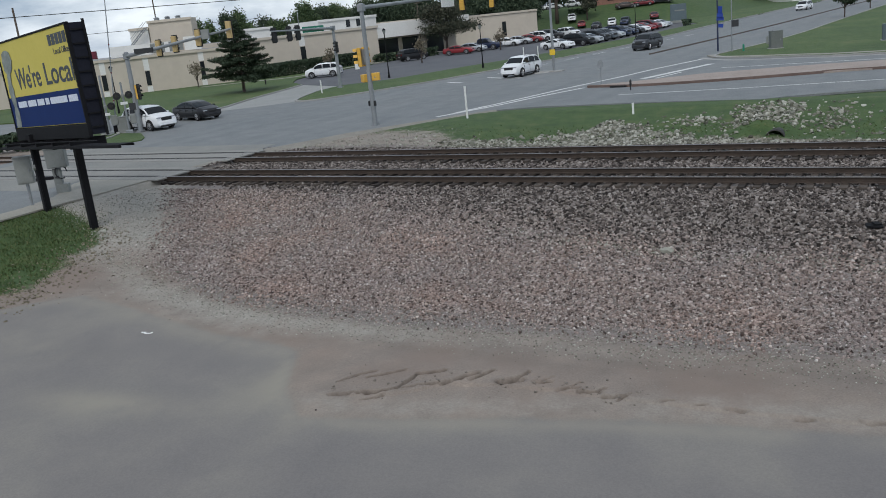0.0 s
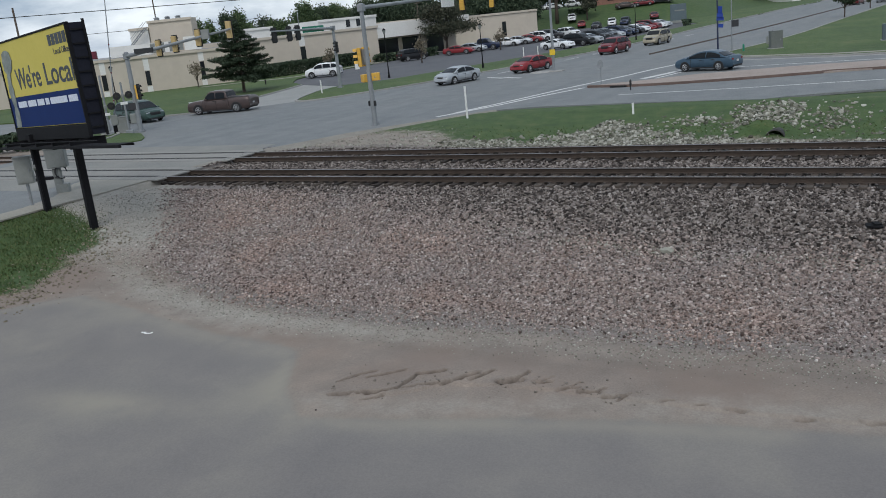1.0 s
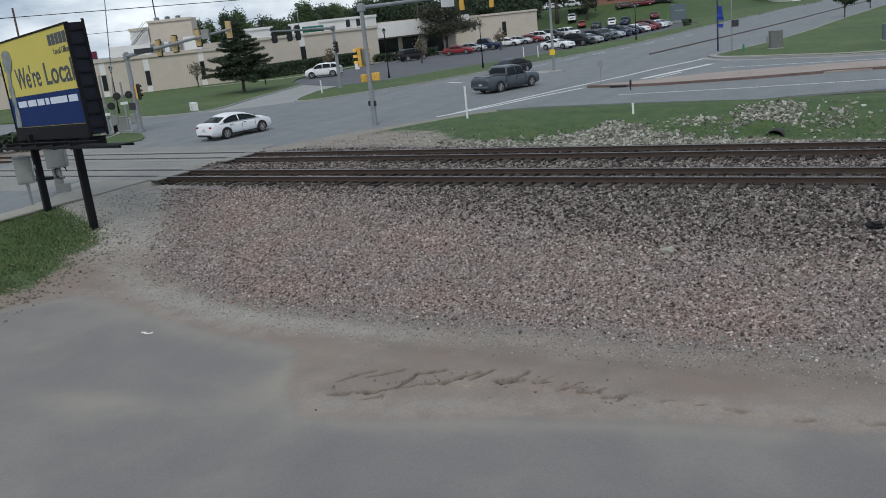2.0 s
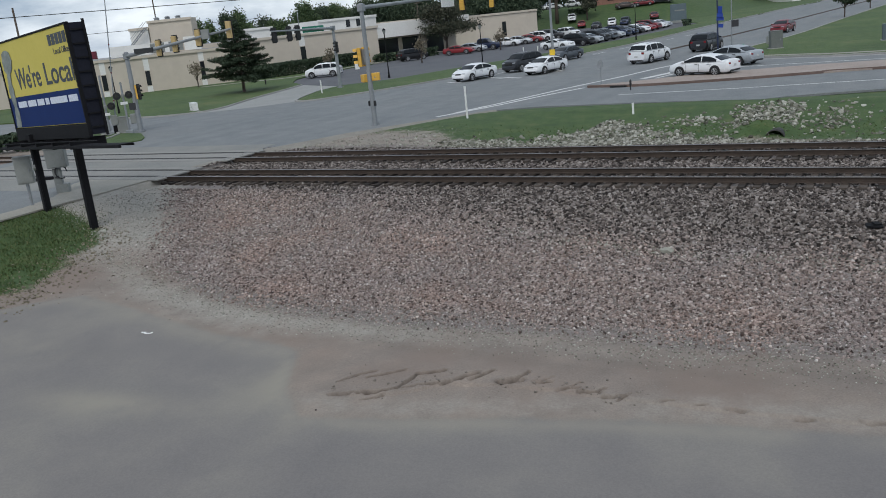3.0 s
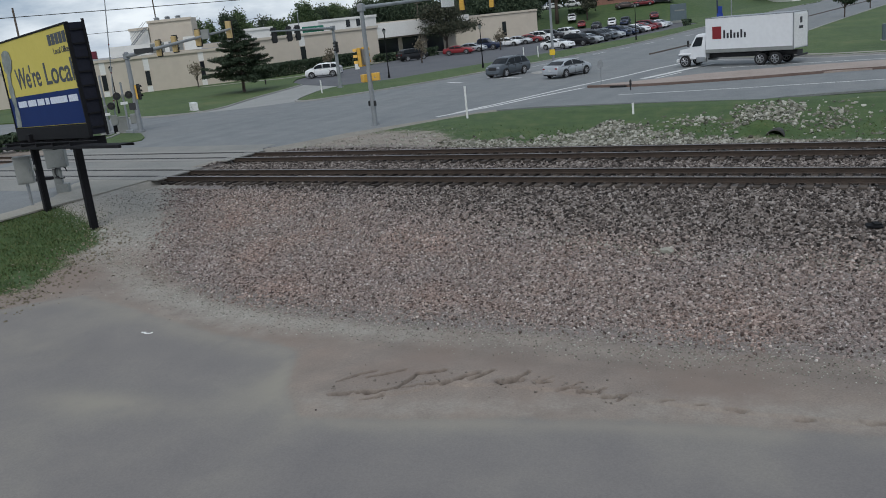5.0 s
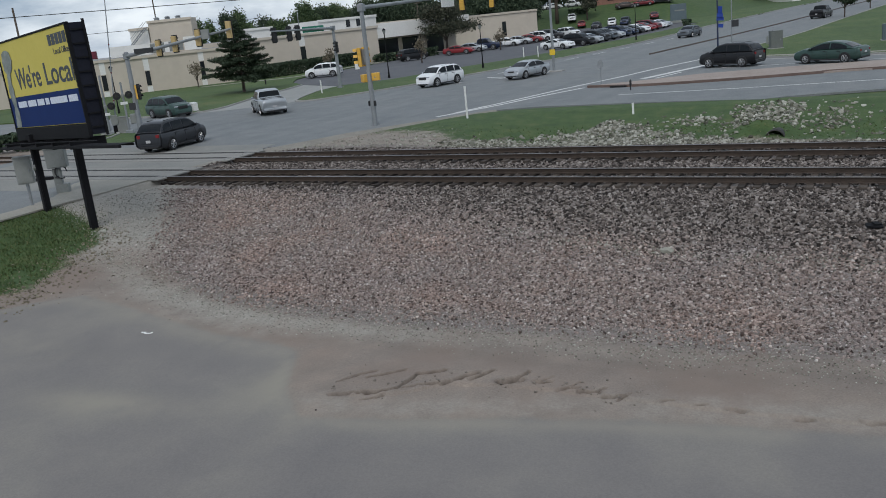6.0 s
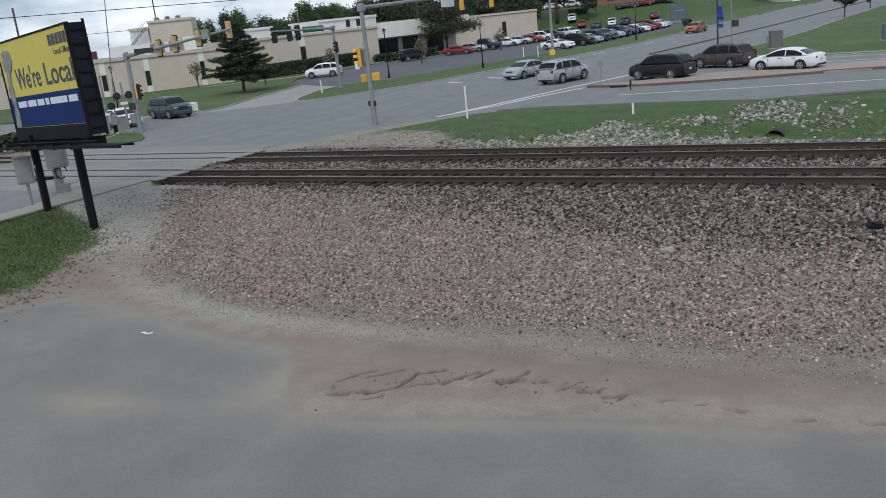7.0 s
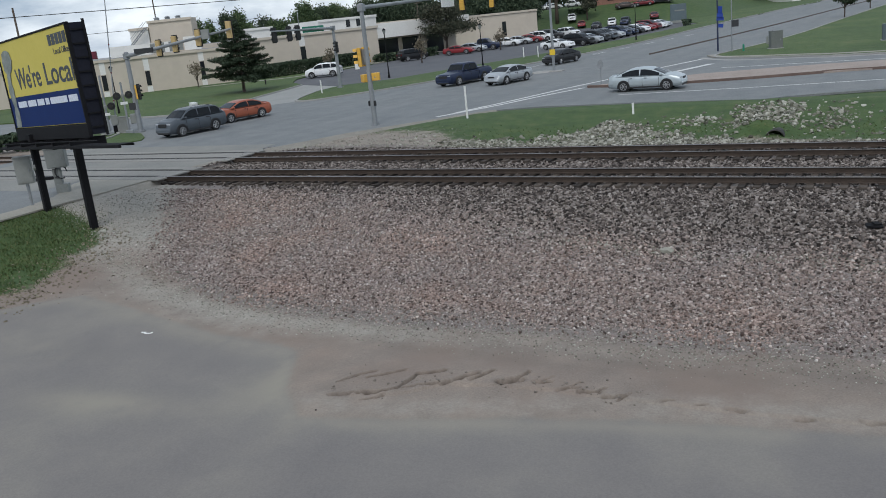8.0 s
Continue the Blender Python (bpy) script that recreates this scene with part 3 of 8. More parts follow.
WEST_KERB = [(-47.1, 59.2), (-45.8, 60.2), (-44.5, 62.7), (-42.6, 66.8), (-41.0, 71.6), (-39.4, 77.6), (-37.5, 85), (-35.7, 93), (-33.9, 102), (-32.6, 112), (-31.8, 126), (-30.8, 149), (-26.4, 204), (-14, 320), (6, 480)]
EAST_KERB = [(34, 480), (14, 320), (-1.8, 204), (-6.6, 170), (-10.6, 126), (-12.2, 106), (-14.2, 92), (-15.8, 84.5), (-16.6, 80.6), (-15.8, 77.4), (-13.2, 75.4), (-8, 73), (-2.6, 71.3), (30, 68.5), (220, 66)]
SOUTH_KERB = [(220, 50), (30, 51.5), (-1.8, 49.9), (-4.6, 49.2), (-6.3, 48.5), (-7.6, 47.7), (-9.3, 48.0), (-14.5, 48.5), (-20.9, 48.6), (-23.2, 47.8), (-25.4, 45.0), (-27.2, 42.4), (-28.9, 39.8), (-30.2, 36.6), (-31.3, 34.4), (-31.6, 31), (-31.7, 20), (-31.8, -120)]
road_line = SOUTH_WEST + WEST_NORTH + DRIVE_EAST + WEST_KERB + EAST_KERB + SOUTH_KERB
road = solid("road", slab(road_line, -0.12, 0.0), M["concrete_road"], "pale grey worn concrete street and intersection", "road", kind="structure")


solid("drive", slab(DRIVE_EAST + [(-50.2, 57.2), (-53.0, 55.0)] + WEST_NORTH[3:], -0.05, 0.006), M["drive"], "pale worn concrete drive leading to the car park", "drive", kind="structure")


def shoulder(name, pts, width, drop):
    """A wedge of packed grit that runs from the edge of the paving down to the ground beside it."""
    bm = bmesh.new()
    rows = []
    line = smooth_line(pts, 4)
    for i, q in enumerate(line):
        a, b = Vector(line[max(i - 1, 0)]), Vector(line[min(i + 1, len(line) - 1)])
        d = (b - a).normalized()
        out = Vector(q) + Vector((-d.y, d.x)) * width
        inn = Vector(q) - Vector((-d.y, d.x)) * 0.15
        rows.append([(inn.x, inn.y, -0.3), (inn.x, inn.y, 0.008), (q[0], q[1], 0.006), (out.x, out.y, -drop), (out.x, out.y, -drop - 0.2)])
    loft(bm, rows)
    solid(name, bm, M["grit"], "packed pale grit shoulder along the street", "shoulder", kind="structure")


shoulder("shoulder_east", SOUTH_KERB[9:15], 0.9, 0.24)
shoulder("shoulder_crossing", [(-31.45, 35.6), (-31.5, 31), (-31.55, 27.0)], 0.55, 0.2)


def kerb(pts, name, width=0.2, height=0.12, material="kerb"):
    solid(name, ribbon(smooth_line(pts, 3), width, -0.1, height), M[material], "pale concrete kerb along the road edge", "kerb", kind="structure")


kerb(WEST_NORTH[1:], "kerb_west_drive")
kerb(DRIVE_EAST[1:] + WEST_KERB[:-1], "kerb_north_west")
kerb(EAST_KERB[1:-1], "kerb_north_east")
kerb(SOUTH_WEST[2:-1], "kerb_south_west")

LOT_EDGE = [(-53.0, 73.25), (-50.8, 74.9), (-49.2, 76.8), (-48.4, 80), (-47.5, 84), (-46.3, 89), (-44.7, 93.6), (-42.7, 101), (-41.3, 107), (-39.9, 115), (-38.4, 124), (-37.4, 137), (-36.4, 152), (-36.0, 160)]
lot_line = LOT_EDGE + [(-42, 172), (-49, 194), (-80, 200), (-66, 160), (-74, 128), (-72.6, 114), (-72.8, 104), (-72.4, 95.0), (-70.0, 87.2), (-66.2, 81.6), (-61.9, 77.95)]
solid("car_park", slab(lot_line, -0.12, -0.005), M["asphalt_lot"], "dark asphalt car park surface", "car park", kind="structure")


def lawn(name, pts, height=0.1):
    solid(name, slab(pts, -0.12, height), M["lawn"], "mown green grass verge", "lawn", kind="structure")


lawn("lawn_west", [(-220, 53.15), (-64, 52.75), (-58.5, 52.75), (-55.4, 54.4), (-54.9, 57), (-56.6, 61.6), (-58.2, 66.1), (-59.9, 71.6), (-62.0, 77.9), (-66.4, 81.8), (-70.2, 87.4), (-72.6, 95.1), (-73.0, 104), (-72.8, 114), (-74.2, 128), (-84, 128), (-130, 120), (-220, 120)])
solid("footway_lot", ribbon(smooth_line([(-84, 84.5), (-78.6, 88.4), (-74.6, 90.4), (-73.0, 95), (-73.6, 104), (-73.4, 114), (-74.6, 124)], 4), 1.1, 0.0, 0.118), M["beige_concrete"], "pale concrete footway between the hedge and the car park", "footway", kind="structure")
STRIP = [(-53.0, 73.1), (-52.2, 68.2), (-50.4, 63.95), (-49.0, 61.05), (-48.1, 59.65), (-47.15, 59.35), (-45.95, 60.3), (-44.65, 62.75), (-42.75, 66.85), (-41.15, 71.65), (-39.55, 77.65), (-37.65, 85.05), (-35.85, 93.05), (-34.05, 102.05), (-32.75, 112), (-31.95, 126)]
lawn("lawn_strip", STRIP + [(-30.95, 149), (-26.55, 204), (-23, 232), (-44, 232), (-48.8, 194), (-41.8, 172)] + [(x + 0.15, y - 0.05) for x, y in LOT_EDGE[::-1]])
lawn("lawn_north_east", [(13.8, 320), (-1.65, 204), (-6.45, 170), (-10.45, 126), (-12.05, 106), (-14.05, 92), (-15.65, 84.5), (-16.4, 80.6), (-15.6, 77.55), (-13.1, 75.55), (-8, 73.15), (-2.6, 71.45), (30, 68.65), (220, 66.2), (220, 320)])
lawn("lawn_corner_island", [(-52.2, 43.0), (-49.6, 38.8), (-47.6, 37.6), (-45.6, 38.7), (-45.3, 39.3), (-46.4, 40.6), (-49.0, 42.6)], 0.06)

solid("footway", slab([(-32.6, 12), (-31.7, 12), (-31.35, 19.6), (-31.3, 27.05), (-35.6, 27.05), (-35.4, 26.2), (-33.4, 23.6), (-32.7, 21.5)], -0.05, 0.012), M["beige_concrete"], "pale concrete footway edge beside the street", "footway", kind="structure")

# raised median with its rust-stained kerb face, on the street that leaves east
MED_SOUTH = [(-20.9, 58.3), (-18.6, 57.7), (-16.0, 57.4), (-10.9, 58.1), (-5.9, 59.4), (-2.2, 60.2), (30, 61.5), (220, 58)]
MED_NORTH = [(220, 62), (30, 65.2), (-2.4, 65.4), (-8.2, 64.6), (-14.2, 62.9), (-17.4, 60.6), (-20.2, 59.1)]
solid("median_island", slab(MED_SOUTH + MED_NORTH, -0.05, 0.1), M["median"], "raised median island of reddish stamped concrete", "median", kind="structure")
solid("median_kerb", ribbon(smooth_line(MED_SOUTH, 4), 0.2, -0.05, 0.16), M["brick_kerb"], "rust-stained kerb of the median island", "kerb", kind="structure")
solid("north_median_kerb", ribbon(smooth_line([(-24.7, 87.8), (-21.0, 112.8), (-17.8, 138), (-12.4, 190), (1, 320)], 4), 0.17, -0.05, 0.13), M["seam"], "narrow rust-stained median kerb in the street", "kerb", kind="structure")
solid("island_apron", ribbon(smooth_line([(-17.6, 78.9), (-14.2, 74.4), (-8, 72.2), (-2.6, 70.7), (30, 68)], 4), 0.5, -0.05, 0.012), M["kerb"], "pale concrete gutter beside the kerb", "gutter", kind="structure")


solid("footway_north_east", ribbon(smooth_line([(-17.0, 80.4), (-15.9, 78.0), (-14.0, 76.7), (-9.0, 74.6), (-2.4, 72.6), (30, 69.9)], 4), 0.75, 0.0, 0.118), M["beige_concrete"], "pale concrete footway along the grass corner", "footway", kind="structure")

LINE_A = [(-26.2, 45.6), (-24.2, 50.1), (-22.8, 54.5), (-21.2, 58.4)]
LINE_B = [(-25.7, 47.2), (-24.3, 52.0), (-22.7, 58.6), (-20.6, 65.3), (-19.4, 70.5), (-17.2, 77.4)]


def marking(name, pts, width, label="worn white road marking line"):
    solid(name, ribbon(pts, width, -0.02, 0.006), M["paint_white"], label, "road marking", kind="structure")


marking("crosswalk_line_south", LINE_A, 0.3)
marking("crosswalk_line_north", LINE_B, 0.3)
marking("stop_line_east", [(-18.2, 62.6), (-15.2, 72.0)], 0.55)
marking("stop_line_east_second", [(-17.2, 62.4), (-16.2, 66.2)], 0.2)
marking("eastbound_lane_line", [(-17, 52.9), (-9.3, 53.4), (0, 54.6), (60, 55)], 0.14)
marking("westbound_lane_line", [(-13.6, 67.8), (-2, 67.4), (40, 67)], 0.14)
for i in range(8):
    a = Vector((-36.4, 75.8)).lerp(Vector((-27.6, 126)), i / 8)
    d = Vector((8.8, 50.2)).normalized() * 3.0
    marking("lane_dash", [tuple(a), tuple(a + d)], 0.16, "worn white lane dash")
for x0, y0 in ((-38.5, 69.8), (-35.6, 72.2), (-33.4, 71.2)):
    marking("stop_mark", [(x0, y0), (x0 + 2.3, y0 - 1.6)], 0.35, "worn white stop line piece")

# ---- the railway: two tracks through a street crossing ----
ROWS_NEAR, ROWS_FAR = (27.861, 29.366), (32.52, 34.03)


def rail_mesh(x0, x1):
    """A flat-bottomed rail along x, its head top at z = 0."""
    bm = bmesh.new()
    prof = [(-0.07, -0.185), (0.07, -0.185), (0.07, -0.17), (0.012, -0.15), (0.012, -0.045), (0.037, -0.035), (0.037, -0.006), (0.028, 0.0), (-0.028, 0.0), (-0.037, -0.006), (-0.037, -0.035), (-0.012, -0.045), (-0.012, -0.15), (-0.07, -0.17)]
    loft(bm, [[(x0, y, z) for y, z in prof], [(x1, y, z) for y, z in prof]])
    me = mesh_of("rail", bm, M["rail_side"])
    me.materials.append(M["rail_head"])
    for p in me.polygons:
        if p.normal.z > 0.5 and p.center.z > -0.02:
            p.material_index = 1
    return me


rail_me = rail_mesh(-170, 120)
tie_bm = bmesh.new()
box(tie_bm, (0, 0, -0.09), (0.23, 2.6, 0.18), bevel=0.012)
tie_me = mesh_of("tie", tie_bm, M["tie"])
plate_bm = bmesh.new()
box(plate_bm, (0, 0, 0.008), (0.2, 0.34, 0.016))
for sx, sy in ((-0.06, -0.1), (0.06, 0.1), (-0.06, 0.12)):
    box(plate_bm, (sx, sy, 0.025), (0.028, 0.028, 0.03))
plate_me = mesh_of("tie_plate", plate_bm, M["rail_side"])
rng = random.Random(5)
for nm, (ya, yb), lab in (("railway_track", ROWS_NEAR, "railway track with rusty rails on timber ties beside the gravel slope"), ("railway_track", ROWS_FAR, "railway track with rusty rails on timber ties beside the ditch")):
    tr = thing(nm, lab, "railway track", pose(0, 0, 0), "railway tracks", "structure")
    for yy in (ya, yb):
        part("rail", rail_me, None, tr, "rusty steel rail with polished head").location = (0, yy, 0.015)
    x = -31.2
    while x < 5.0:
        t = part("tie", tie_me, None, tr)
        t.location = (x + rng.uniform(-0.03, 0.03), (ya + yb) / 2 + rng.uniform(-0.05, 0.05), -0.19 + rng.uniform(-0.012, 0.012))
        t.rotation_euler = (0, 0, rng.uniform(-0.02, 0.02))
        for yy in (ya, yb):
            p = part("tie_plate", plate_me, None, tr)
            p.location = (t.location.x, yy, -0.188)
        x += 0.495
# panels between and beside the rails where the street crosses
for ya, yb in (ROWS_NEAR, ROWS_FAR):
    for y0, y1 in ((ya - 0.75, ya - 0.12), (ya + 0.13, yb - 0.13), (yb + 0.12, yb + 0.75)):
        for k in range(7):
            bm = bmesh.new()
            box(bm, (-46.9 + 2.42 * k + 0.45, (y0 + y1) / 2, -0.02), (2.39, y1 - y0, 0.07), bevel=0.01)
            solid("crossing_panel", bm, M["panel"], "worn concrete panel beside the rails in the street crossing", "crossing panel", group="crossing panels", kind="structure")
    for yy in (ya, yb):
        for off in (-0.085, 0.085):
            bm = bmesh.new()
            box(bm, (-40.1, yy + off * 1.05, 0.0), (17.2, 0.085, 0.052), bevel=0.008)
            solid("flangeway", bm, M["flange"], "dark rubber flangeway strip beside the rail", "flangeway", kind="structure")


for k, (x0, x1, y0, y1) in enumerate(((-47.0, -35.75, 24.6, 27.07), (-47.0, -31.6, 30.16, 31.72), (-47.2, -31.5, 34.82, 36.6))):
    solid("crossing_apron_%d" % (k + 1), slab([(x0, y0), (x1, y0), (x1, y1), (x0, y1)], -0.05, 0.007), M["crossing_apron"], "dusty worn concrete apron beside the rails in the street crossing", "crossing apron", kind="structure")


# ---- loose stone ----
def stones(name, xy, size, material, label, seed, sink=0.35):
    """Crushed stones, each a small crooked block bedded in the ground sheet."""
    g = np.random.default_rng(seed)
    n = len(xy)
    cube = np.array([(sx, sy, sz) for sz in (-1, 1) for sy in (-1, 1) for sx in (-1, 1)], float) * 0.5
    shape = cube[None] * (1 + g.uniform(-0.45, 0.45, (n, 8, 3)))
    shape[:, :, 2] *= 0.62
    shape *= (size[0] + (size[1] - size[0]) * g.random(n) ** 2)[:, None, None]
    q = g.normal(size=(n, 4)) * np.array([1.0, 0.26, 0.26, 1.0])
    q /= np.linalg.norm(q, axis=1)[:, None]
    w, x, y, z = q.T
    R = np.stack([1 - 2 * (y * y + z * z), 2 * (x * y - z * w), 2 * (x * z + y * w), 2 * (x * y + z * w), 1 - 2 * (x * x + z * z), 2 * (y * z - x * w), 2 * (x * z - y * w), 2 * (y * z + x * w), 1 - 2 * (x * x + y * y)], -1).reshape(n, 3, 3)
    shape = np.einsum("nij,nkj->nki", R, shape)
    half = -shape[:, :, 2].min(1)
    base = np.stack([xy[:, 0], xy[:, 1], ground_z(xy[:, 0], xy[:, 1]) + half * (1 - 2 * sink)], -1)
    verts = (shape + base[:, None]).reshape(-1, 3)
    f = np.array([(4, 5, 7, 6), (0, 1, 5, 4), (2, 6, 7, 3), (0, 4, 6, 2), (1, 3, 7, 5)])
    faces = (f[None] + (np.arange(n) * 8)[:, None, None]).reshape(-1, 4)
    me = bpy.data.meshes.new(name)
    me.vertices.add(len(verts))
    me.vertices.foreach_set("co", verts.astype(np.float32).ravel())
    me.loops.add(faces.size)
    me.loops.foreach_set("vertex_index", faces.ravel().astype(np.int32))
    me.polygons.add(len(faces))
    me.polygons.foreach_set("loop_start", (np.arange(len(faces)) * 4).astype(np.int32))
    me.update(calc_edges=True)
    me.materials.append(material)
    return tagged(new(name, me), label, "gravel", kind="stuff")


def scatter(n, x0, x1, y0, y1, keep, seed):
    g = np.random.default_rng(seed)
    x, y = g.uniform(x0, x1, n), g.uniform(y0, y1, n)
    k = keep(x, y, g.random(n))
    return np.stack([x[k], y[k]], -1)


def in_view(x, y):
    return (x > -31.3) & (y * 0.10 + x < 4.2)


def clear_of_rails(y):
    out = np.ones_like(y, bool)
    for r in (*ROWS_NEAR, *ROWS_FAR):
        out &= np.abs(y - r) > 0.16
    return out


def clear_of_ties(x, y):
    phase = (x + 31.2) / 0.495
    near_tie = np.abs(phase - np.round(phase)) * 0.495 < 0.13
    on = (np.abs(y - 28.61) < 1.32) | (np.abs(y - 33.27) < 1.32)
    return ~(near_tie & on)


slope = scatter(128000, -31, 3.5, 16.0, 26.6, lambda x, y, r: in_view(x, y) & (r < np.clip((y - gravel_edge(x) + 0.3) / 1.6, 0, 1) ** 1.5 * sstep(2.2, -0.9, y - dark_edge(x))) & (x - 0.96 * (26 - y) > -28.4 + 2.6 * (r * 7.3 % 1 - 0.5) - 3.0 * (r < 0.012)), 11)
upper = slope[:, 1] + np.random.default_rng(9).normal(0, 0.9, len(slope)) > dark_edge(slope[:, 0]) - 0.9 - 0.09 * np.clip(-13 - slope[:, 0], 0, 12)
stones("gravel_slope", slope[upper], (0.026, 0.073), M["ballast"], "loose grey crushed stone on the slope below the track", 12, 0.24)
stones("gravel_foot", slope[~upper], (0.022, 0.064), M["ballast_warm"], "finer brownish pink crushed stone at the foot of the slope", 112, 0.24)
foot = scatter(60000, -25.5, 3.5, 16.4, 21.0, lambda x, y, r: in_view(x, y) & (r < 0.8 * np.clip((y - gravel_edge(x)) / 1.2, 0, 1) * sstep(21.0, 18.8, y)), 113)
stones("gravel_grit", foot, (0.012, 0.036), M["ballast_warm"], "fine brownish grit between the crushed stone", 114)
dark = scatter(112000, -31.2, 3.5, 21.4, 35.9, lambda x, y, r: in_view(x, y) & clear_of_rails(y) & clear_of_ties(x, y) & ((y > 27.2) | (x - 1.15 * (27.2 - y) > -30.3 + 1.6 * (r * 7.3 % 1))) & (r < np.clip((y - dark_edge(x) + 0.9) / 2.0, 0, 1)), 13)
stones("track_ballast", dark, (0.037, 0.094), M["ballast_dark"], "grey crushed stone ballast between and beside the rails", 14, 0.24)
band = scatter(26000, -14, 3.5, 20.6, 23.6, lambda x, y, r: in_view(x, y) & (r < 0.8 * np.exp(-((y - dark_edge(x) + 0.75) / 0.33) ** 2) * sstep(-14, -10.5, x)), 33)
stones("pale_band", band, (0.015, 0.045), M["limestone_small"], "pale dusty fines below the dark ballast", 34)
verge = scatter(30000, -31.4, -18, 17.0, 27.4, lambda x, y, r: (r < 0.5 * sstep(0.6, -1.4, x - 0.96 * (26 - y) + 28.4) * sstep(0.3, 1.6, x + 31.6) * sstep(0.2, 1.2, y - 0.25 * (-x - 22.0) - 18.6)), 35)
stones("crossing_grit", verge, (0.012, 0.045), M["pale_grit"], "thin grey brown grit on the packed dirt beside the crossing", 36)
loose = scatter(2600, -26, 3, 11.0, 18.2, lambda x, y, r: (y > lot_edge(x) + 0.1) & (r < 0.08 + 0.5 * sstep(14.5, 17.0, y)), 15)
stones("scattered_pebbles", loose, (0.01, 0.035), M["ballast"], "scattered pebbles on the sandy dirt strip", 16)

litter = scatter(5200, -31.2, -21.5, 13.6, 21.5, lambda x, y, r: r < 0.5 * np.exp(-((x + 0.5 * np.clip(y - 17.0, 0, 9) + 24.9) / 1.3) ** 2) + 0.5 * np.exp(-((y - 15.1) / 0.6) ** 2) * (x < -23.5), 37)
stones("dry_leaf_litter", litter, (0.03, 0.085), M["leaf_dry"], "dry brown leaves and clods along the turf edge", 38, 0.42)
weedy = scatter(16000, -30.6, -20, 36.0, 43.5, lambda x, y, r: (r < 0.34 * sstep(43.0, 37.0, y) * sstep(-20, -24, x)) & (x > -30.4 + 0.55 * (y - 36.0)), 31)
stones("verge_gravel", weedy, (0.015, 0.05), M["limestone_small"], "grey gravel among weeds beside the crossing", 32)
dust = scatter(42000, -27, 3, 14.8, 19.5, lambda x, y, r: r < 0.9 * np.exp(-((y - gravel_edge(x) + 0.1) / 0.75) ** 2), 25)
stones("gravel_fines", dust, (0.01, 0.03), M["limestone_small"], "pale gravel fines along the foot of the slope", 26)
film_dust = scatter(16000, -27.5, -17, 17.6, 26.5, lambda x, y, r: r < 0.85 * sstep(-17.5, -22.0, x - 0.6 * np.clip(y - 19, 0, 9)) * sstep(-29.5, -26.5, x - 0.9 * (26 - y)), 29)
stones("pale_fines", film_dust, (0.012, 0.04), M["pale_grit"], "pale dusty gravel fines at the end of the slope", 30)
clods = scatter(700, -10.6, -4.2, 12.4, 14.6, lambda x, y, r: r < 0.6 * np.exp(-((y - np.interp(x, [-11, -8.6, -6.6, -4.6], [12.9, 13.5, 13.9, 14.0])) / 0.4) ** 2), 27)
stones("dirt_clods", clods, (0.012, 0.05), M["dirt_clod"], "dry dirt clods along the washed ruts", 28, 0.4)

# rubble and riprap in the ditch
def rubble_cover(x, y):
    """Share of the bank that stone covers: a band in the ditch and heaps up the bank."""
    top = np.interp(x, [-31, -26, -21, -17.7, -15.8, -14.3, -12.4, -10.3, -8.7, -5, 3], [37.8, 38.5, 39.6, 40.8, 41.8, 43.8, 42.6, 41.0, 40.2, 39.3, 38.6]) + 0.35 * np.sin(2.9 * x) + 0.2 * np.sin(7.1 * x)
    band = sstep(0.5, -0.9, y - top) * np.interp(x, [-31, -26, -22, -19, -15, -9, -7, -5, 3], [0.01, 0.02, 0.07, 0.4, 0.8, 0.78, 0.42, 0.18, 0.1])
    heap = 0.7 * np.exp(-((x + 6.7) / 1.5) ** 4 - ((y - 43.8) / 2.3) ** 4)
    heap2 = 0.26 * np.exp(-((x + 3.6) / 1.0) ** 2 - ((y - 42.8) / 2.4) ** 2)
    heap3 = 0.3 * np.exp(-((x + 9.9) / 1.5) ** 2 - ((y - 43.3) / 0.9) ** 2)
    patch = 0.55 + 0.4 * np.sin(1.7 * x + 1.1 * np.sin(1.3 * y)) * np.sin(1.5 * y + 1.2 * np.sin(0.9 * x))
    return np.maximum.reduce([band, heap, heap2, heap3, 0.03 * (y < 45.5) * (x > -9)]) * (0.35 + 0.9 * patch)


small = scatter(56000, -30.5, 3, 36.2, 47.0, lambda x, y, r: r < rubble_cover(x, y), 17)
stones("ditch_rubble", small, (0.04, 0.16), M["limestone_small"], "pale limestone rubble lining the ditch", 18, 0.36)


def rock_mesh(seed):
    g = random.Random(seed)
    bm = bmesh.new()
    for _ in range(13):
        bm.verts.new((g.uniform(-0.62, 0.62), g.uniform(-0.5, 0.5), g.uniform(-0.34, 0.34)))
    hull = bmesh.ops.convex_hull(bm, input=bm.verts)
    bmesh.ops.delete(bm, geom=list({v for v in hull["geom_interior"] + hull["geom_unused"] if isinstance(v, bmesh.types.BMVert)}), context="VERTS")
    return mesh_of("rock", bm, M["limestone"])


riprap = thing("riprap", "pale limestone riprap boulders on the grassy ditch bank", "riprap", pose(0, 0, 0), kind="stuff")
rock_mes = [rock_mesh(k) for k in range(6)]
rg = random.Random(21)
count = 0
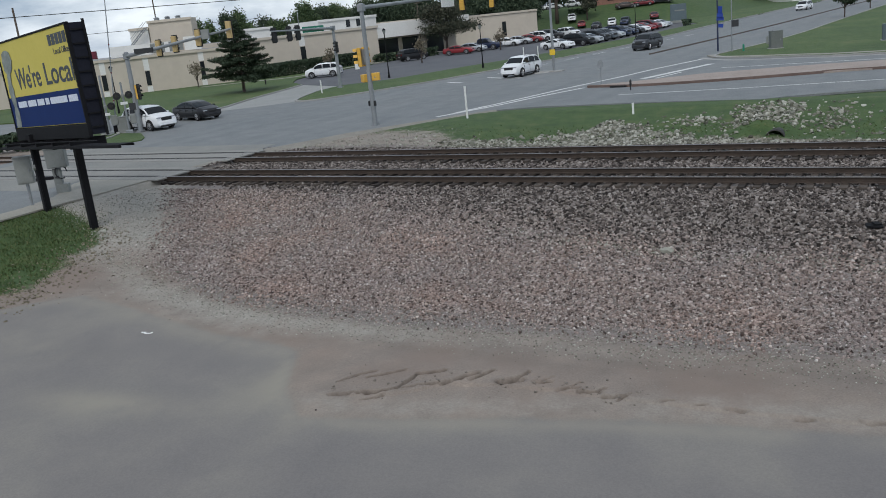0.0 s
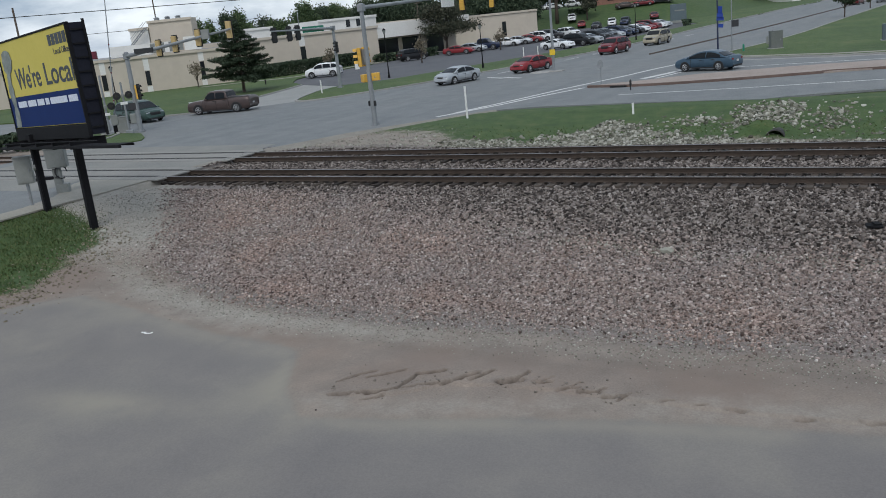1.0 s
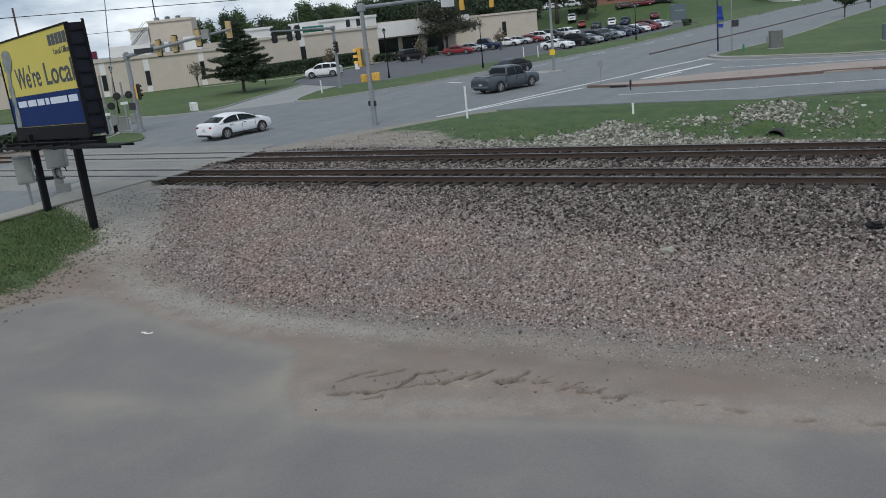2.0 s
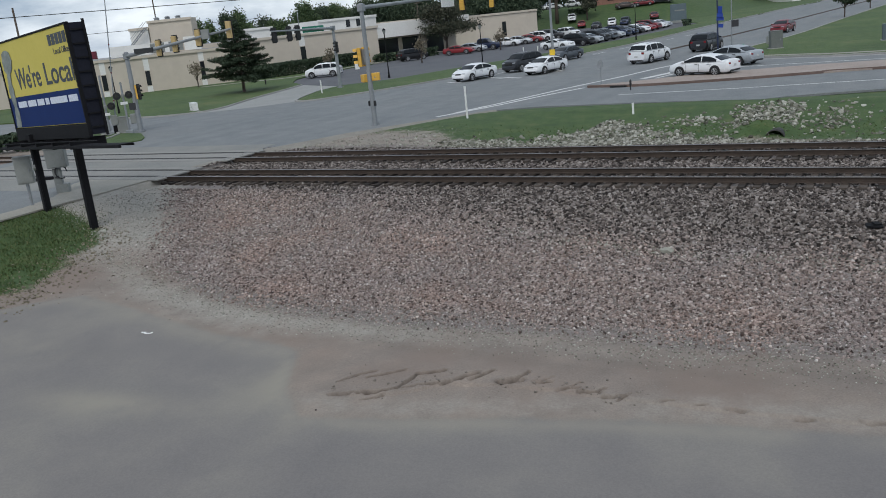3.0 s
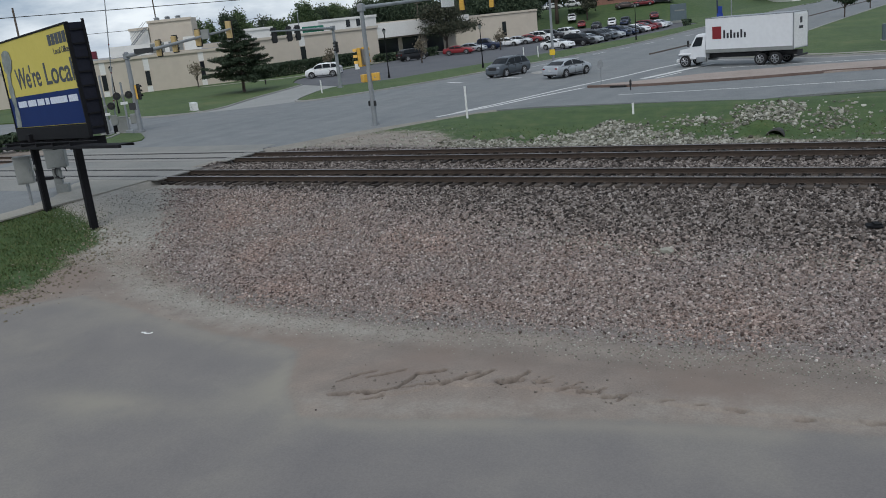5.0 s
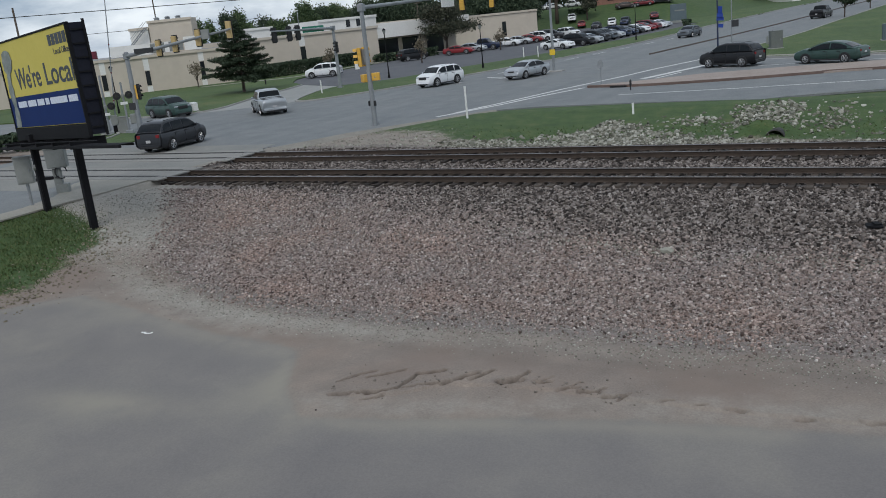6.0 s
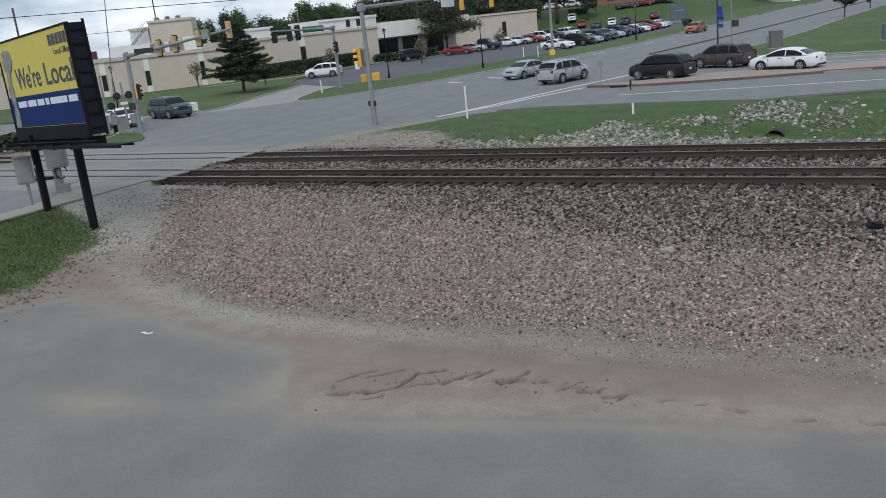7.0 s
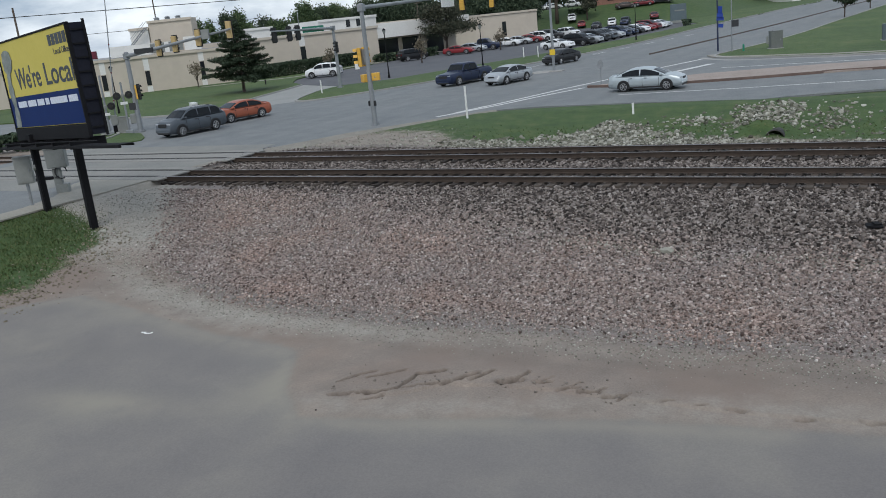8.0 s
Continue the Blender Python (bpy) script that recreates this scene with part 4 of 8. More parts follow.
while count < 290:
    x, y = rg.uniform(-22, 1.5), rg.uniform(38.0, 47.0)
    if rg.random() > float(rubble_cover(np.array([x]), np.array([y]))[0]) * (1.0 if x > -11 else 0.6) or (abs(x + 5.85) < 0.7 and y < 41.0):
        continue
    s = 0.12 + 0.22 * rg.random() ** 1.5
    o = part("rock", rock_mes[count % 6], None, riprap)
    o.location = (x, y, float(ground_z(np.array([x]), np.array([y]))[0]) + 0.1 * s)
    o.rotation_euler = (rg.uniform(-0.4, 0.4), rg.uniform(-0.4, 0.4), rg.uniform(0, 6.28))
    o.scale = (s * rg.uniform(0.8, 1.4), s, s * rg.uniform(0.7, 1.1))
    count += 1


def culvert():
    t = thing("culvert_pipe", "dark corrugated steel culvert pipe in the ditch bank", "culvert", pose(-5.75, 39.95, -1.27))
    bm = bmesh.new()
    n = 24
    rings = []
    for k in range(9):
        yy = -0.12 + k * 0.3
        r = 0.43 + (0.012 if k % 2 else 0.0)
        rings.append([(r * math.cos(2 * math.pi * j / n), yy, 0.42 + r * math.sin(2 * math.pi * j / n)) for j in range(n)])
    inner = [[(x * 0.93, y, 0.42 + (z - 0.42) * 0.93) for x, y, z in r] for r in rings]
    loft(bm, [inner[-1]] + rings[::-1] + inner, cap=False)
    part("pipe", bm, M["culvert"], t, smooth=True)
    # Disc across the pipe, its black painted in for the shaded depth.
    bm = bmesh.new()
    bmesh.ops.create_circle(bm, cap_ends=True, segments=24, radius=0.4, matrix=Matrix.Translation((0, 1.6, 0.42)) @ Matrix.Rotation(math.pi / 2, 4, "X"))
    part("pipe_end", bm, M["opening_shade"], t, "black disc painted as the shaded inside of the pipe")


culvert()


# ---- vegetation ----
def leaf_cloud(bm, blobs, n, size, g):
    """Small leaf clumps spread through uneven blobs (centre, radii)."""
    weights = [b[1][0] * b[1][1] * b[1][2] for b in blobs]
    for _ in range(n):
        c, r = g.choices(blobs, weights)[0]
        while True:
            d = Vector((g.gauss(0, 0.5), g.gauss(0, 0.5), g.gauss(0, 0.5)))
            if 0.2 < d.length < 1.45:
                break
        p = Vector(c) + Vector((d.x * r[0], d.y * r[1], d.z * r[2]))
        s = size * g.uniform(0.6, 1.5)
        q = Euler((g.uniform(0, 6), g.uniform(0, 6), g.uniform(0, 6))).to_matrix()
        a = [bm.verts.new(p + q @ Vector(v) * s) for v in ((-0.5, -0.2, 0), (0.1, -0.5, 0.12), (0.5, 0.1, 0), (0.0, 0.5, 0.1))]
        bm.faces.new(a)


def broadleaf(name, x, y, h, spread, label, seed, leaf="leaf", n=1500, base=0.0, size=0.5):
    g = random.Random(seed)
    t = thing(name, label, "tree", pose(x, y, base, 0, 0, g.uniform(0, 360)), "trees")
    bm = bmesh.new()
    rod(bm, (0, 0, -0.2), (0.05, 0.03, h * 0.45), h * 0.028, h * 0.018, 8)
    blobs = []
    for k in range(9):
        a = k * 2.4 + g.uniform(-0.4, 0.4)
        rr = spread * g.uniform(0.25, 0.62)
        tip = Vector((math.cos(a) * rr, math.sin(a) * rr, h * g.uniform(0.45, 0.85)))
        rod(bm, (0, 0, h * g.uniform(0.22, 0.42)), tip, h * 0.012, h * 0.004, 5)
        blobs.append((tip, (spread * g.uniform(0.26, 0.42), spread * g.uniform(0.26, 0.42), h * g.uniform(0.1, 0.19))))
    blobs.append(((0, 0, h * 0.82), (spread * 0.4, spread * 0.4, h * 0.18)))
    part("trunk", bm, M["bark"], t, smooth=True)
    bm = bmesh.new()
    leaf_cloud(bm, blobs, n, size, g)
    part("crown", bm, M[leaf], t)
    return t


def conifer(name, x, y, h, r, label, seed, n=5200, base=0.1):
    """A pine: whorls of drooping boughs with gaps between them, each hung with needle tufts."""
    g = random.Random(seed)
    t = thing(name, label, "tree", pose(x, y, base), "trees")
    bm = bmesh.new()
    rod(bm, (0, 0, -0.2), (0.08, 0, h * 0.96), 0.19, 0.03, 8)
    boughs = []
    for w in range(13):
        u = 0.2 + 0.78 * w / 12
        reach = r * (1.0 - ((u - 0.2) / 0.82) ** 1.25) * (0.8 if w == 0 else 1.0) + 0.25
        for k in range(8):
            a = k * math.pi / 4 + w * 1.1 + g.uniform(-0.3, 0.3)
            q = reach * g.uniform(0.68, 1.12)
            root = Vector((0, 0, h * (u + g.uniform(-0.02, 0.02))))
            tip = root + Vector((math.cos(a) * q, math.sin(a) * q, q * g.uniform(-0.12, 0.2)))
            rod(bm, root, tip, 0.035, 0.01, 4)
            boughs.append((root, tip, q))
    part("trunk", bm, M["bark"], t)
    bm = bmesh.new()
    weights = [b[2] for b in boughs]
    for _ in range(n):
        root, tip, q = g.choices(boughs, weights)[0]
        f = g.uniform(0.25, 1.04)
        side = (tip - root).cross(Vector((0, 0, 1))).normalized()
        p = root.lerp(tip, f) + side * g.gauss(0, 0.16 * q * (1.15 - f) + 0.1) + Vector((0, 0, g.gauss(0.02, 0.085)))
        e = Euler((g.uniform(-0.7, 0.7), g.uniform(-0.7, 0.7), g.uniform(0, 6.28))).to_matrix()
        l = g.uniform(0.14, 0.32)
        bm.faces.new([bm.verts.new(p + e @ Vector(v) * l) for v in ((-0.5, -0.1, 0), (0.5, -0.06, 0.14), (0.5, 0.1, 0.1), (-0.45, 0.16, 0))])
    part("crown", bm, M["leaf_dark"], t)


conifer("pine_tree", -65.5, 72.2, 7.3, 4.1, "broad dark green pine tree standing on the lawn", 31, 36000)
for k, (x, y, h, s) in enumerate([(-128, 150, 10, 5), (-120, 158, 11, 5), (-111, 162, 10, 5), (-104, 170, 10.5, 5.5), (-112, 178, 13, 5), (-97, 176, 11, 6), (-90, 182, 13, 6), (-84, 190, 15, 6), (-77, 196, 17, 7), (-93, 205, 15, 8), (-90, 226, 12, 8), (-98, 232, 13, 8), (-84, 250, 11, 8), (-108, 236, 14, 8), (-92, 246, 12, 8), (-58, 262, 9, 8), (-46, 268, 9, 8), (-140, 170, 14, 7), (-124, 172, 12.5, 6), (-116, 184, 14, 6), (-106, 184, 13, 6), (-134, 158, 11, 6), (-130, 170, 13.5, 6), (-136, 176, 14, 6), (-128, 178, 16, 6), (-146, 172, 13, 6), (-100, 190, 14, 6), (-130, 196, 15, 7), (-150, 182, 15, 7), (-120, 200, 15.5, 7)]):
    broadleaf("shade_tree", x, y, h * (0.8 if x < -95 else 0.95) * (0.85 + 0.3 * ((k * 5) % 7) / 6), s * 0.9, "tall green broadleaf tree behind the tan building", 40 + k, "leaf_dark" if y > 220 or k % 3 else "leaf", n=7000, size=0.34, base=float(ground_z(np.array([x]), np.array([y]))[0]) - 0.1)
for k, (x, y, h, w) in enumerate([(-128.9, 139.6, 11.3, 2.4), (-130.9, 145.8, 11.5, 2.2), (-126.6, 144.3, 8.8, 1.6), (-129.9, 152.1, 8.4, 1.5), (-124.9, 149.7, 8.7, 1.8), (-119.9, 147.4, 8.5, 1.6), (-125.1, 156.0, 7.8, 1.4), (-114.3, 146.8, 11.6, 2.7), (-115.2, 151.1, 10.5, 2.1), (-121.8, 164.9, 10.8, 2.2), (-122.5, 170.5, 11.2, 2.3), (-118.2, 168.7, 10.1, 2.7), (-114.0, 169.2, 9.9, 2.9), (-139.8, 143.0, 10.5, 1.4), (-141.4, 148.4, 9.9, 1.3)]):
    sunk = float(ground_z(np.array([x]), np.array([y]))[0])
    broadleaf("shade_tree", x, y, (h - sunk) * 1.02, w * 1.25, "ragged green tree rising behind the warehouse roof", 160 + k, "leaf" if k % 3 else "leaf_dark", n=3200, size=0.3, base=sunk)
broadleaf("maple_tree", -69.6, 127, 8.2, 6.2, "spreading bronze green tree in front of the office entrance", 70, "leaf_red", 9000, size=0.24)
broadleaf("small_tree", -8.6, 164, 3.6, 1.2, "small bronze tree on the roadside grass", 71, "leaf_red", 900, size=0.3)
broadleaf("small_tree", -10.4, 136.5, 3.9, 1.7, "small round green tree on the roadside grass", 72, "leaf_dark", 1300, size=0.3)
broadleaf("small_tree", -69.6, 196.3, 7.4, 3.4, "small green tree on the grass by the car park", 73, "leaf_red", 2600, size=0.34, base=float(ground_z(np.array([-69.6]), np.array([196.3]))[0]))
for k, (x, y) in enumerate([(-84.5, 84.5), (-74.3, 100.5), (-60.6, 103), (-57, 121)]):
    broadleaf("sapling", x, y, 3.4, 1.2, "thin young tree with sparse dry leaves beside the building", 80 + k, "leaf_dry", 300, size=0.2)


def hedge(name, pts, width, height, seed, n, base=0.05, label="long clipped dark green hedge beside the drive", leaf=1.0):
    g = random.Random(seed)
    t = thing(name, label, "hedge", pose(0, 0, base))
    bm = bmesh.new()
    for _ in range(n):
        i = g.randrange(len(pts) - 1)
        a, b = Vector(pts[i]), Vector(pts[i + 1])
        p2 = a.lerp(b, g.random())
        d = (b - a).normalized()
        p2 += Vector((-d.y, d.x)) * g.uniform(-width / 2, width / 2)
        p = Vector((p2.x, p2.y, height * (1 - g.random() ** 2.2) + g.gauss(0, 0.06)))
        q = Euler((g.uniform(0, 6), g.uniform(0, 6), g.uniform(0, 6))).to_matrix()
        s = g.uniform(0.2, 0.45) * leaf
        bm.faces.new([bm.verts.new(p + q @ Vector(v) * s) for v in ((-0.5, -0.3, 0), (0.5, -0.3, 0.1), (0.4, 0.4, 0), (-0.4, 0.4, 0.1))])
    part("foliage", bm, M["leaf_dark"], t)


hedge("hedge", [(-80.8, 91.0), (-78.8, 96), (-77.6, 104), (-76.2, 109.5)], 2.2, 1.8, 91, 15000, leaf=0.55)
hedge("hedge", [(-58.5, 34.6), (-55.0, 36.4), (-52.6, 37.6)], 1.3, 0.9, 93, 900)
hedge("hedge", [(-122, 244), (-104, 243), (-86, 246), (-81, 244)], 3.0, 4.2, 94, 4200, 4.2, "tall dark hedge on top of the grass hill", 2.2)
hedge("hedge", [(-76, 201), (-73, 201.4), (-71.5, 202)], 1.2, 1.3, 95, 900, 2.9, "dark round shrub on the grass hill", 0.8)
hedge("hedge", [(-39.5, 164), (-37.4, 158), (-36.2, 152)], 1.2, 0.7, 96, 260, 0.1, "low reddish shrubs beside the dark sign")
hedge("hedge", [(-74.5, 112.0), (-70.5, 117.5), (-69, 122)], 1.6, 1.1, 92, 1600)


def grass_tufts():
    g = np.random.default_rng(8)
    n = 30000
    x, y = g.uniform(-34, -24, n), g.uniform(14.4, 24.5, n)
    keep = g.random(n) < sstep(-24.4, -26.6, x + 0.5 * (y - 17.0) * (y > 17.0)) * sstep(14.6, 16.2, y)
    keep &= x > -31.5
    ragged = np.sin(2.1 * x + 1.7 * np.sin(1.9 * y)) * np.sin(2.6 * y + 1.3 * np.sin(1.5 * x))
    keep &= (ragged > -0.35) | (g.random(n) < 0.25) | ((y > 17.0) & (x < -27.0))
    x, y = x[keep], y[keep]
    keep2 = y + 0.25 * (x + 30.0) < 21.9 + 0.5 * g.normal(size=len(x))
    x, y = x[keep2], y[keep2]
    n2 = 9000
    xb, yb = g.uniform(-29, 4, n2), g.uniform(37.2, 43.0, n2)
    kb = (g.random(n2) < (0.25 + 0.55 * np.exp(-((yb - 41.5) / 2.2) ** 2)) * np.interp(xb, [-29, -22, -16], [0.12, 0.3, 1.0])) & (yb < 48.2 - 0.9 * np.clip(-20.5 - xb, 0, 9)) & (yb > np.interp(xb, [-27, -20, -8, 4], [37.4, 39.0, 38.6, 37.2]))
    x, y = np.concatenate([x, xb[kb]]), np.concatenate([y, yb[kb]])
    n = len(x)
    z = ground_z(x, y)
    a, h = g.uniform(0, 6.28, n), g.uniform(0.03, 0.1, n) * np.where(y > 30, 0.8, 1.0)
    w = g.uniform(0.012, 0.03, n) * np.where(y > 30, 1.4, 1.0)
    lx, ly = g.normal(0, 0.05, n), g.normal(0, 0.05, n)
    v0 = np.stack([x - np.cos(a) * w, y - np.sin(a) * w, z - 0.01], -1)
    v1 = np.stack([x + np.cos(a) * w, y + np.sin(a) * w, z - 0.01], -1)
    v2 = np.stack([x + lx, y + ly, z + h], -1)
    verts = np.stack([v0, v1, v2], 1).reshape(-1, 3)
    me = bpy.data.meshes.new("grass_blades")
    me.from_pydata(verts.tolist(), [], np.arange(n * 3).reshape(-1, 3).tolist())
    me.materials.append(M["blade"])
    tagged(new("grass_blades", me), "short green grass blades on the bank and verge", "grass", kind="stuff")


grass_tufts()


# ---- buildings ----
def wall_box(bm, a, b, depth, z0, z1):
    """A block whose front runs from a to b, reaching depth behind it."""
    a, b = Vector(a), Vector(b)
    d = (b - a).normalized()
    n = Vector((-d.y, d.x)) * depth
    ring = [a, b, b + n, a + n]
    loft(bm, [[(p.x, p.y, z0) for p in ring], [(p.x, p.y, z1) for p in ring]])


def on_wall(a, b, u, out=0.0):
    """The point u metres along the front from a to b, and the front's turn."""
    a, b = Vector(a), Vector(b)
    d = (b - a).normalized()
    p = a + d * u + Vector((d.y, -d.x)) * out
    return p, math.degrees(math.atan2(d.y, d.x))


def panel_on(bm, a, b, u, width, z0, z1, out=0.06, thick=0.12):
    p, ang = on_wall(a, b, u, out)
    box(bm, (p.x, p.y, (z0 + z1) / 2), (width, thick, z1 - z0), Euler((0, 0, radians(ang))).to_matrix())


def building(name, label, a, b, depth, height, windows, wall="tan_wall", z0=-0.2, joints=6.0, roof="roof_grey", coping="tan_wall", pilasters=False):
    t = thing(name, label, "building", pose(0, 0, 0))
    bm = bmesh.new()
    wall_box(bm, a, b, depth, z0, height)
    part("wall", bm, M[wall], t)
    length = (Vector(b) - Vector(a)).length
    bm = bmesh.new()
    panel_on(bm, a, b, length / 2, length + 0.2, height - 0.28, height + 0.06, 0.05, 0.3)
    part("coping", bm, M[coping], t)
    bm = bmesh.new()
    d = (Vector(b) - Vector(a)).normalized() * 0.4
    wall_box(bm, Vector(a) + d, Vector(b) - d, depth - 0.5, height, height + 0.03)
    part("roof", bm, M[roof], t)
    u = joints
    while u < length - 1:
        bm = bmesh.new()
        panel_on(bm, a, b, u, 0.1, 0.0, height - 0.3, 0.012, 0.05)
        part("panel_joint", bm, M["white_fascia"], t)
        u += joints
    for u, w, s0, s1 in windows:
        if pilasters:
            for za, zb in ((s1 + 0.1, height - 0.3), (z0, s0 - 0.12)):
                bm = bmesh.new()
                panel_on(bm, a, b, u, w + 0.1, za, zb, 0.01, 0.07)
                part("infill_panel", bm, M["white_fascia"], t, "pale infill panel over and under the slit window")
        bm = bmesh.new()
        panel_on(bm, a, b, u, w + 0.16, s0 - 0.1, s1 + 0.08, 0.02, 0.1)
        win = part("window", bm, M[wall], t)
        bm = bmesh.new()
        panel_on(bm, a, b, u, w, s0, s1, 0.06, 0.06)
        part("pane", bm, M["glass_dark"], win, "dark glass pane")
    return t


A0, A1 = (-108, 63), (-82.3, 93.5)
building("warehouse", "long low tan precast concrete warehouse with slit windows", A0, A1, 40, 4.85, [(6, 0.6, 0.9, 2.9), (13.2, 0.6, 0.9, 2.9), (20.1, 0.6, 0.9, 2.9), (25.65, 0.6, 0.95, 2.85), (32.9, 0.6, 1.1, 3.3)], joints=60, pilasters=True)
B0, B1 = (-84.6, 94.2), (-74.2, 113.5)
building("office_block", "taller tan precast concrete office block behind the hedge", B0, B1, 26, 5.5, [(9.2, 0.8, 1.6, 3.7)], joints=60, pilasters=True)
C0, C1 = (-79.5, 119.5), (-71.0, 133.0)
ent = building("office_entrance", "office entrance with white fascia over dark recessed glass", C0, C1, 22, 5.9, [(3.0, 3.6, 0.2, 3.2), (7.4, 3.6, 0.2, 3.2), (11.8, 3.2, 0.2, 3.2)], joints=40)
bm = bmesh.new()
panel_on(bm, C0, C1, 8, 18.5, 3.5, 5.8, 1.4, 2.8)
part("fascia", bm, M["white_fascia"], ent, "deep off-white canopy fascia")
D0, D1 = (-77, 139.5), (-64.2, 153.2)
building("annex", "low tan wall annex beside the car park", D0, D1, 20, 5.4, [(12.0, 0.8, 1.2, 3.8)], joints=60)
E0, E1 = (-96.2, 88.6), (-91.0, 91.7)
building("plant_room", "tan rooftop plant room block with ladder and vents", E0, E1, 3.2, 9.4, [], joints=50, z0=4.5)
building("stair_tower", "pale lower rooftop tower beside the plant room", (-98.6, 87.2), (-96.3, 88.5), 7, 8.6, [], joints=50, z0=4.5, wall="white_fascia")
# steel stair and vents beside the plant room
stair = thing("roof_stair", "dark steel stair and rails climbing the rooftop plant room", "stair", pose(0, 0, 0))
bm = bmesh.new()
for off in (0.0, 0.5):
    rod(bm, (-98.0 + off, 86.5, 6.4), (-96.2 + off, 87.85, 8.6), 0.07, n=6)
    rod(bm, (-98.0 + off, 86.5, 7.2), (-96.2 + off, 87.85, 9.4), 0.035, n=6)
part("stringer", bm, M["galv"], stair)
for k in range(9):
    u = (k + 0.5) / 9
    bm = bmesh.new()
    box(bm, (-97.75 + 1.8 * u, 86.5 + 1.35 * u, 6.4 + 2.2 * u), (0.5, 0.24, 0.04), bevel=0.004)
    part("tread", bm, M["galv"], stair)
vents = thing("roof_vents", "low grey roof vents on the plant room", "roof unit", pose(0, 0, 9.42))
for k in range(3):
    bm = bmesh.new()
    rod(bm, (-95.6 + 1.3 * k, 89.8 + 0.78 * k, 0), (-95.6 + 1.3 * k, 89.8 + 0.78 * k, 0.28), 0.4, 0.34, 12)
    rod(bm, (-95.6 + 1.3 * k, 89.8 + 0.78 * k, 0.28), (-95.6 + 1.3 * k, 89.8 + 0.78 * k, 0.45), 0.5, 0.2, 12)
    part("vent", bm, M["galv"], vents)
bm = bmesh.new()
panel_on(bm, (-98, 82.2), (-88.5, 89.7), 4.5, 8.0, 5.0, 6.4, 0.0, 1.6)
panel_on(bm, (-98, 82.2), (-88.5, 89.7), 11.5, 2.2, 5.0, 6.8, 0.0, 1.6)
solid("roof_duct", bm, M["white_fascia"], "white metal roof duct on the warehouse", "roof unit", pose(0, 0, 0))
louvers = thing("roof_louvers", "grey ribbed louver panels standing on the warehouse roof", "roof unit", pose(0, 0, 0))
for k in range(4):
    bm = bmesh.new()
    panel_on(bm, (-98, 82.2), (-88.5, 89.7), 6.2 + 1.25 * k, 0.62, 5.1, 6.35, 0.84, 0.08)
    lv = part("louver", bm, M["steel_box"], louvers)
    for q in range(5):
        bm = bmesh.new()
        panel_on(bm, (-98, 82.2), (-88.5, 89.7), 6.2 + 1.25 * k, 0.56, 5.2 + 0.23 * q, 5.26 + 0.23 * q, 0.9, 0.05)
        part("slat", bm, M["roof_grey"], lv)
mast = thing("roof_lamp", "white area lamp on a thin pole above the office roof", "lamp", pose(-80.9, 103.0, 5.5))
bm = bmesh.new()
rod(bm, (0, 0, 0), (0, 0, 3.3), 0.07, 0.05, 8)
part("pole", bm, M["galv"], mast)
bm = bmesh.new()
box(bm, (-0.15, -0.1, 3.35), (0.7, 0.4, 0.16), bevel=0.03)
part("lamp_head", bm, M["sign_white"], mast)
building("upper_storey", "pale upper storey set back on the office block roof", (-81.6, 108.7), (-76.8, 117.5), 12, 7.2, [(5.0, 0.7, 5.8, 6.9), (6.8, 0.7, 5.8, 6.9)], wall="white_fascia", z0=5.4, joints=60, coping="white_fascia")
building("roof_unit", "pale box shaped plant unit on the office block roof", (-89.0, 98.0), (-86.2, 103.2), 4, 7.0, [], wall="white_fascia", z0=5.4, joints=60, coping="white_fascia")
for k in range(13):
    broadleaf("shade_tree", -106 + 2.7 * k, 149 + 1.7 * k + 3 * (k % 2), 8.0 + 1.5 * ((k * 7) % 3), 4.6, "dense dark green tree behind the office entrance", 120 + k, "leaf_dark", 6000, base=-0.1, size=0.32)
building("far_brick_house", "distant pinkish brown commercial building on the grass hill", (-74.5, 208.5), (-55, 212.5), 14, 11.0, [(2.0, 1.6, 5.4, 7.4), (6.5, 1.6, 5.4, 7.4), (10.8, 1.6, 5.4, 7.4)], wall="brick_far", z0=2.0, joints=30)
far = building("far_white_house", "distant pale commercial building with a green awning", (-52, 292), (-34, 268), 14, 6, [(4, 3, 0.8, 3), (10, 3, 0.8, 3), (16, 3, 0.8, 3)], wall="white_fascia", joints=30)
bm = bmesh.new()
panel_on(bm, (-52, 292), (-34, 268), 12, 9, 0.7, 2.2, 0.6, 1.2)
part("awning", bm, M["sign_green"], far, "green awning")


# ---- billboard ----
def text_mesh(body, size, bold=0.0):
    cu = bpy.data.curves.new("lettering", "FONT")
    cu.body, cu.size, cu.extrude, cu.offset = body, size, 0.006, bold
    cu.align_x = "LEFT"
    ob = bpy.data.objects.new("lettering", cu)
    scene.collection.objects.link(ob)
    me = bpy.data.meshes.new_from_object(ob.evaluated_get(bpy.context.evaluated_depsgraph_get()))
    bpy.data.objects.remove(ob)
    return me


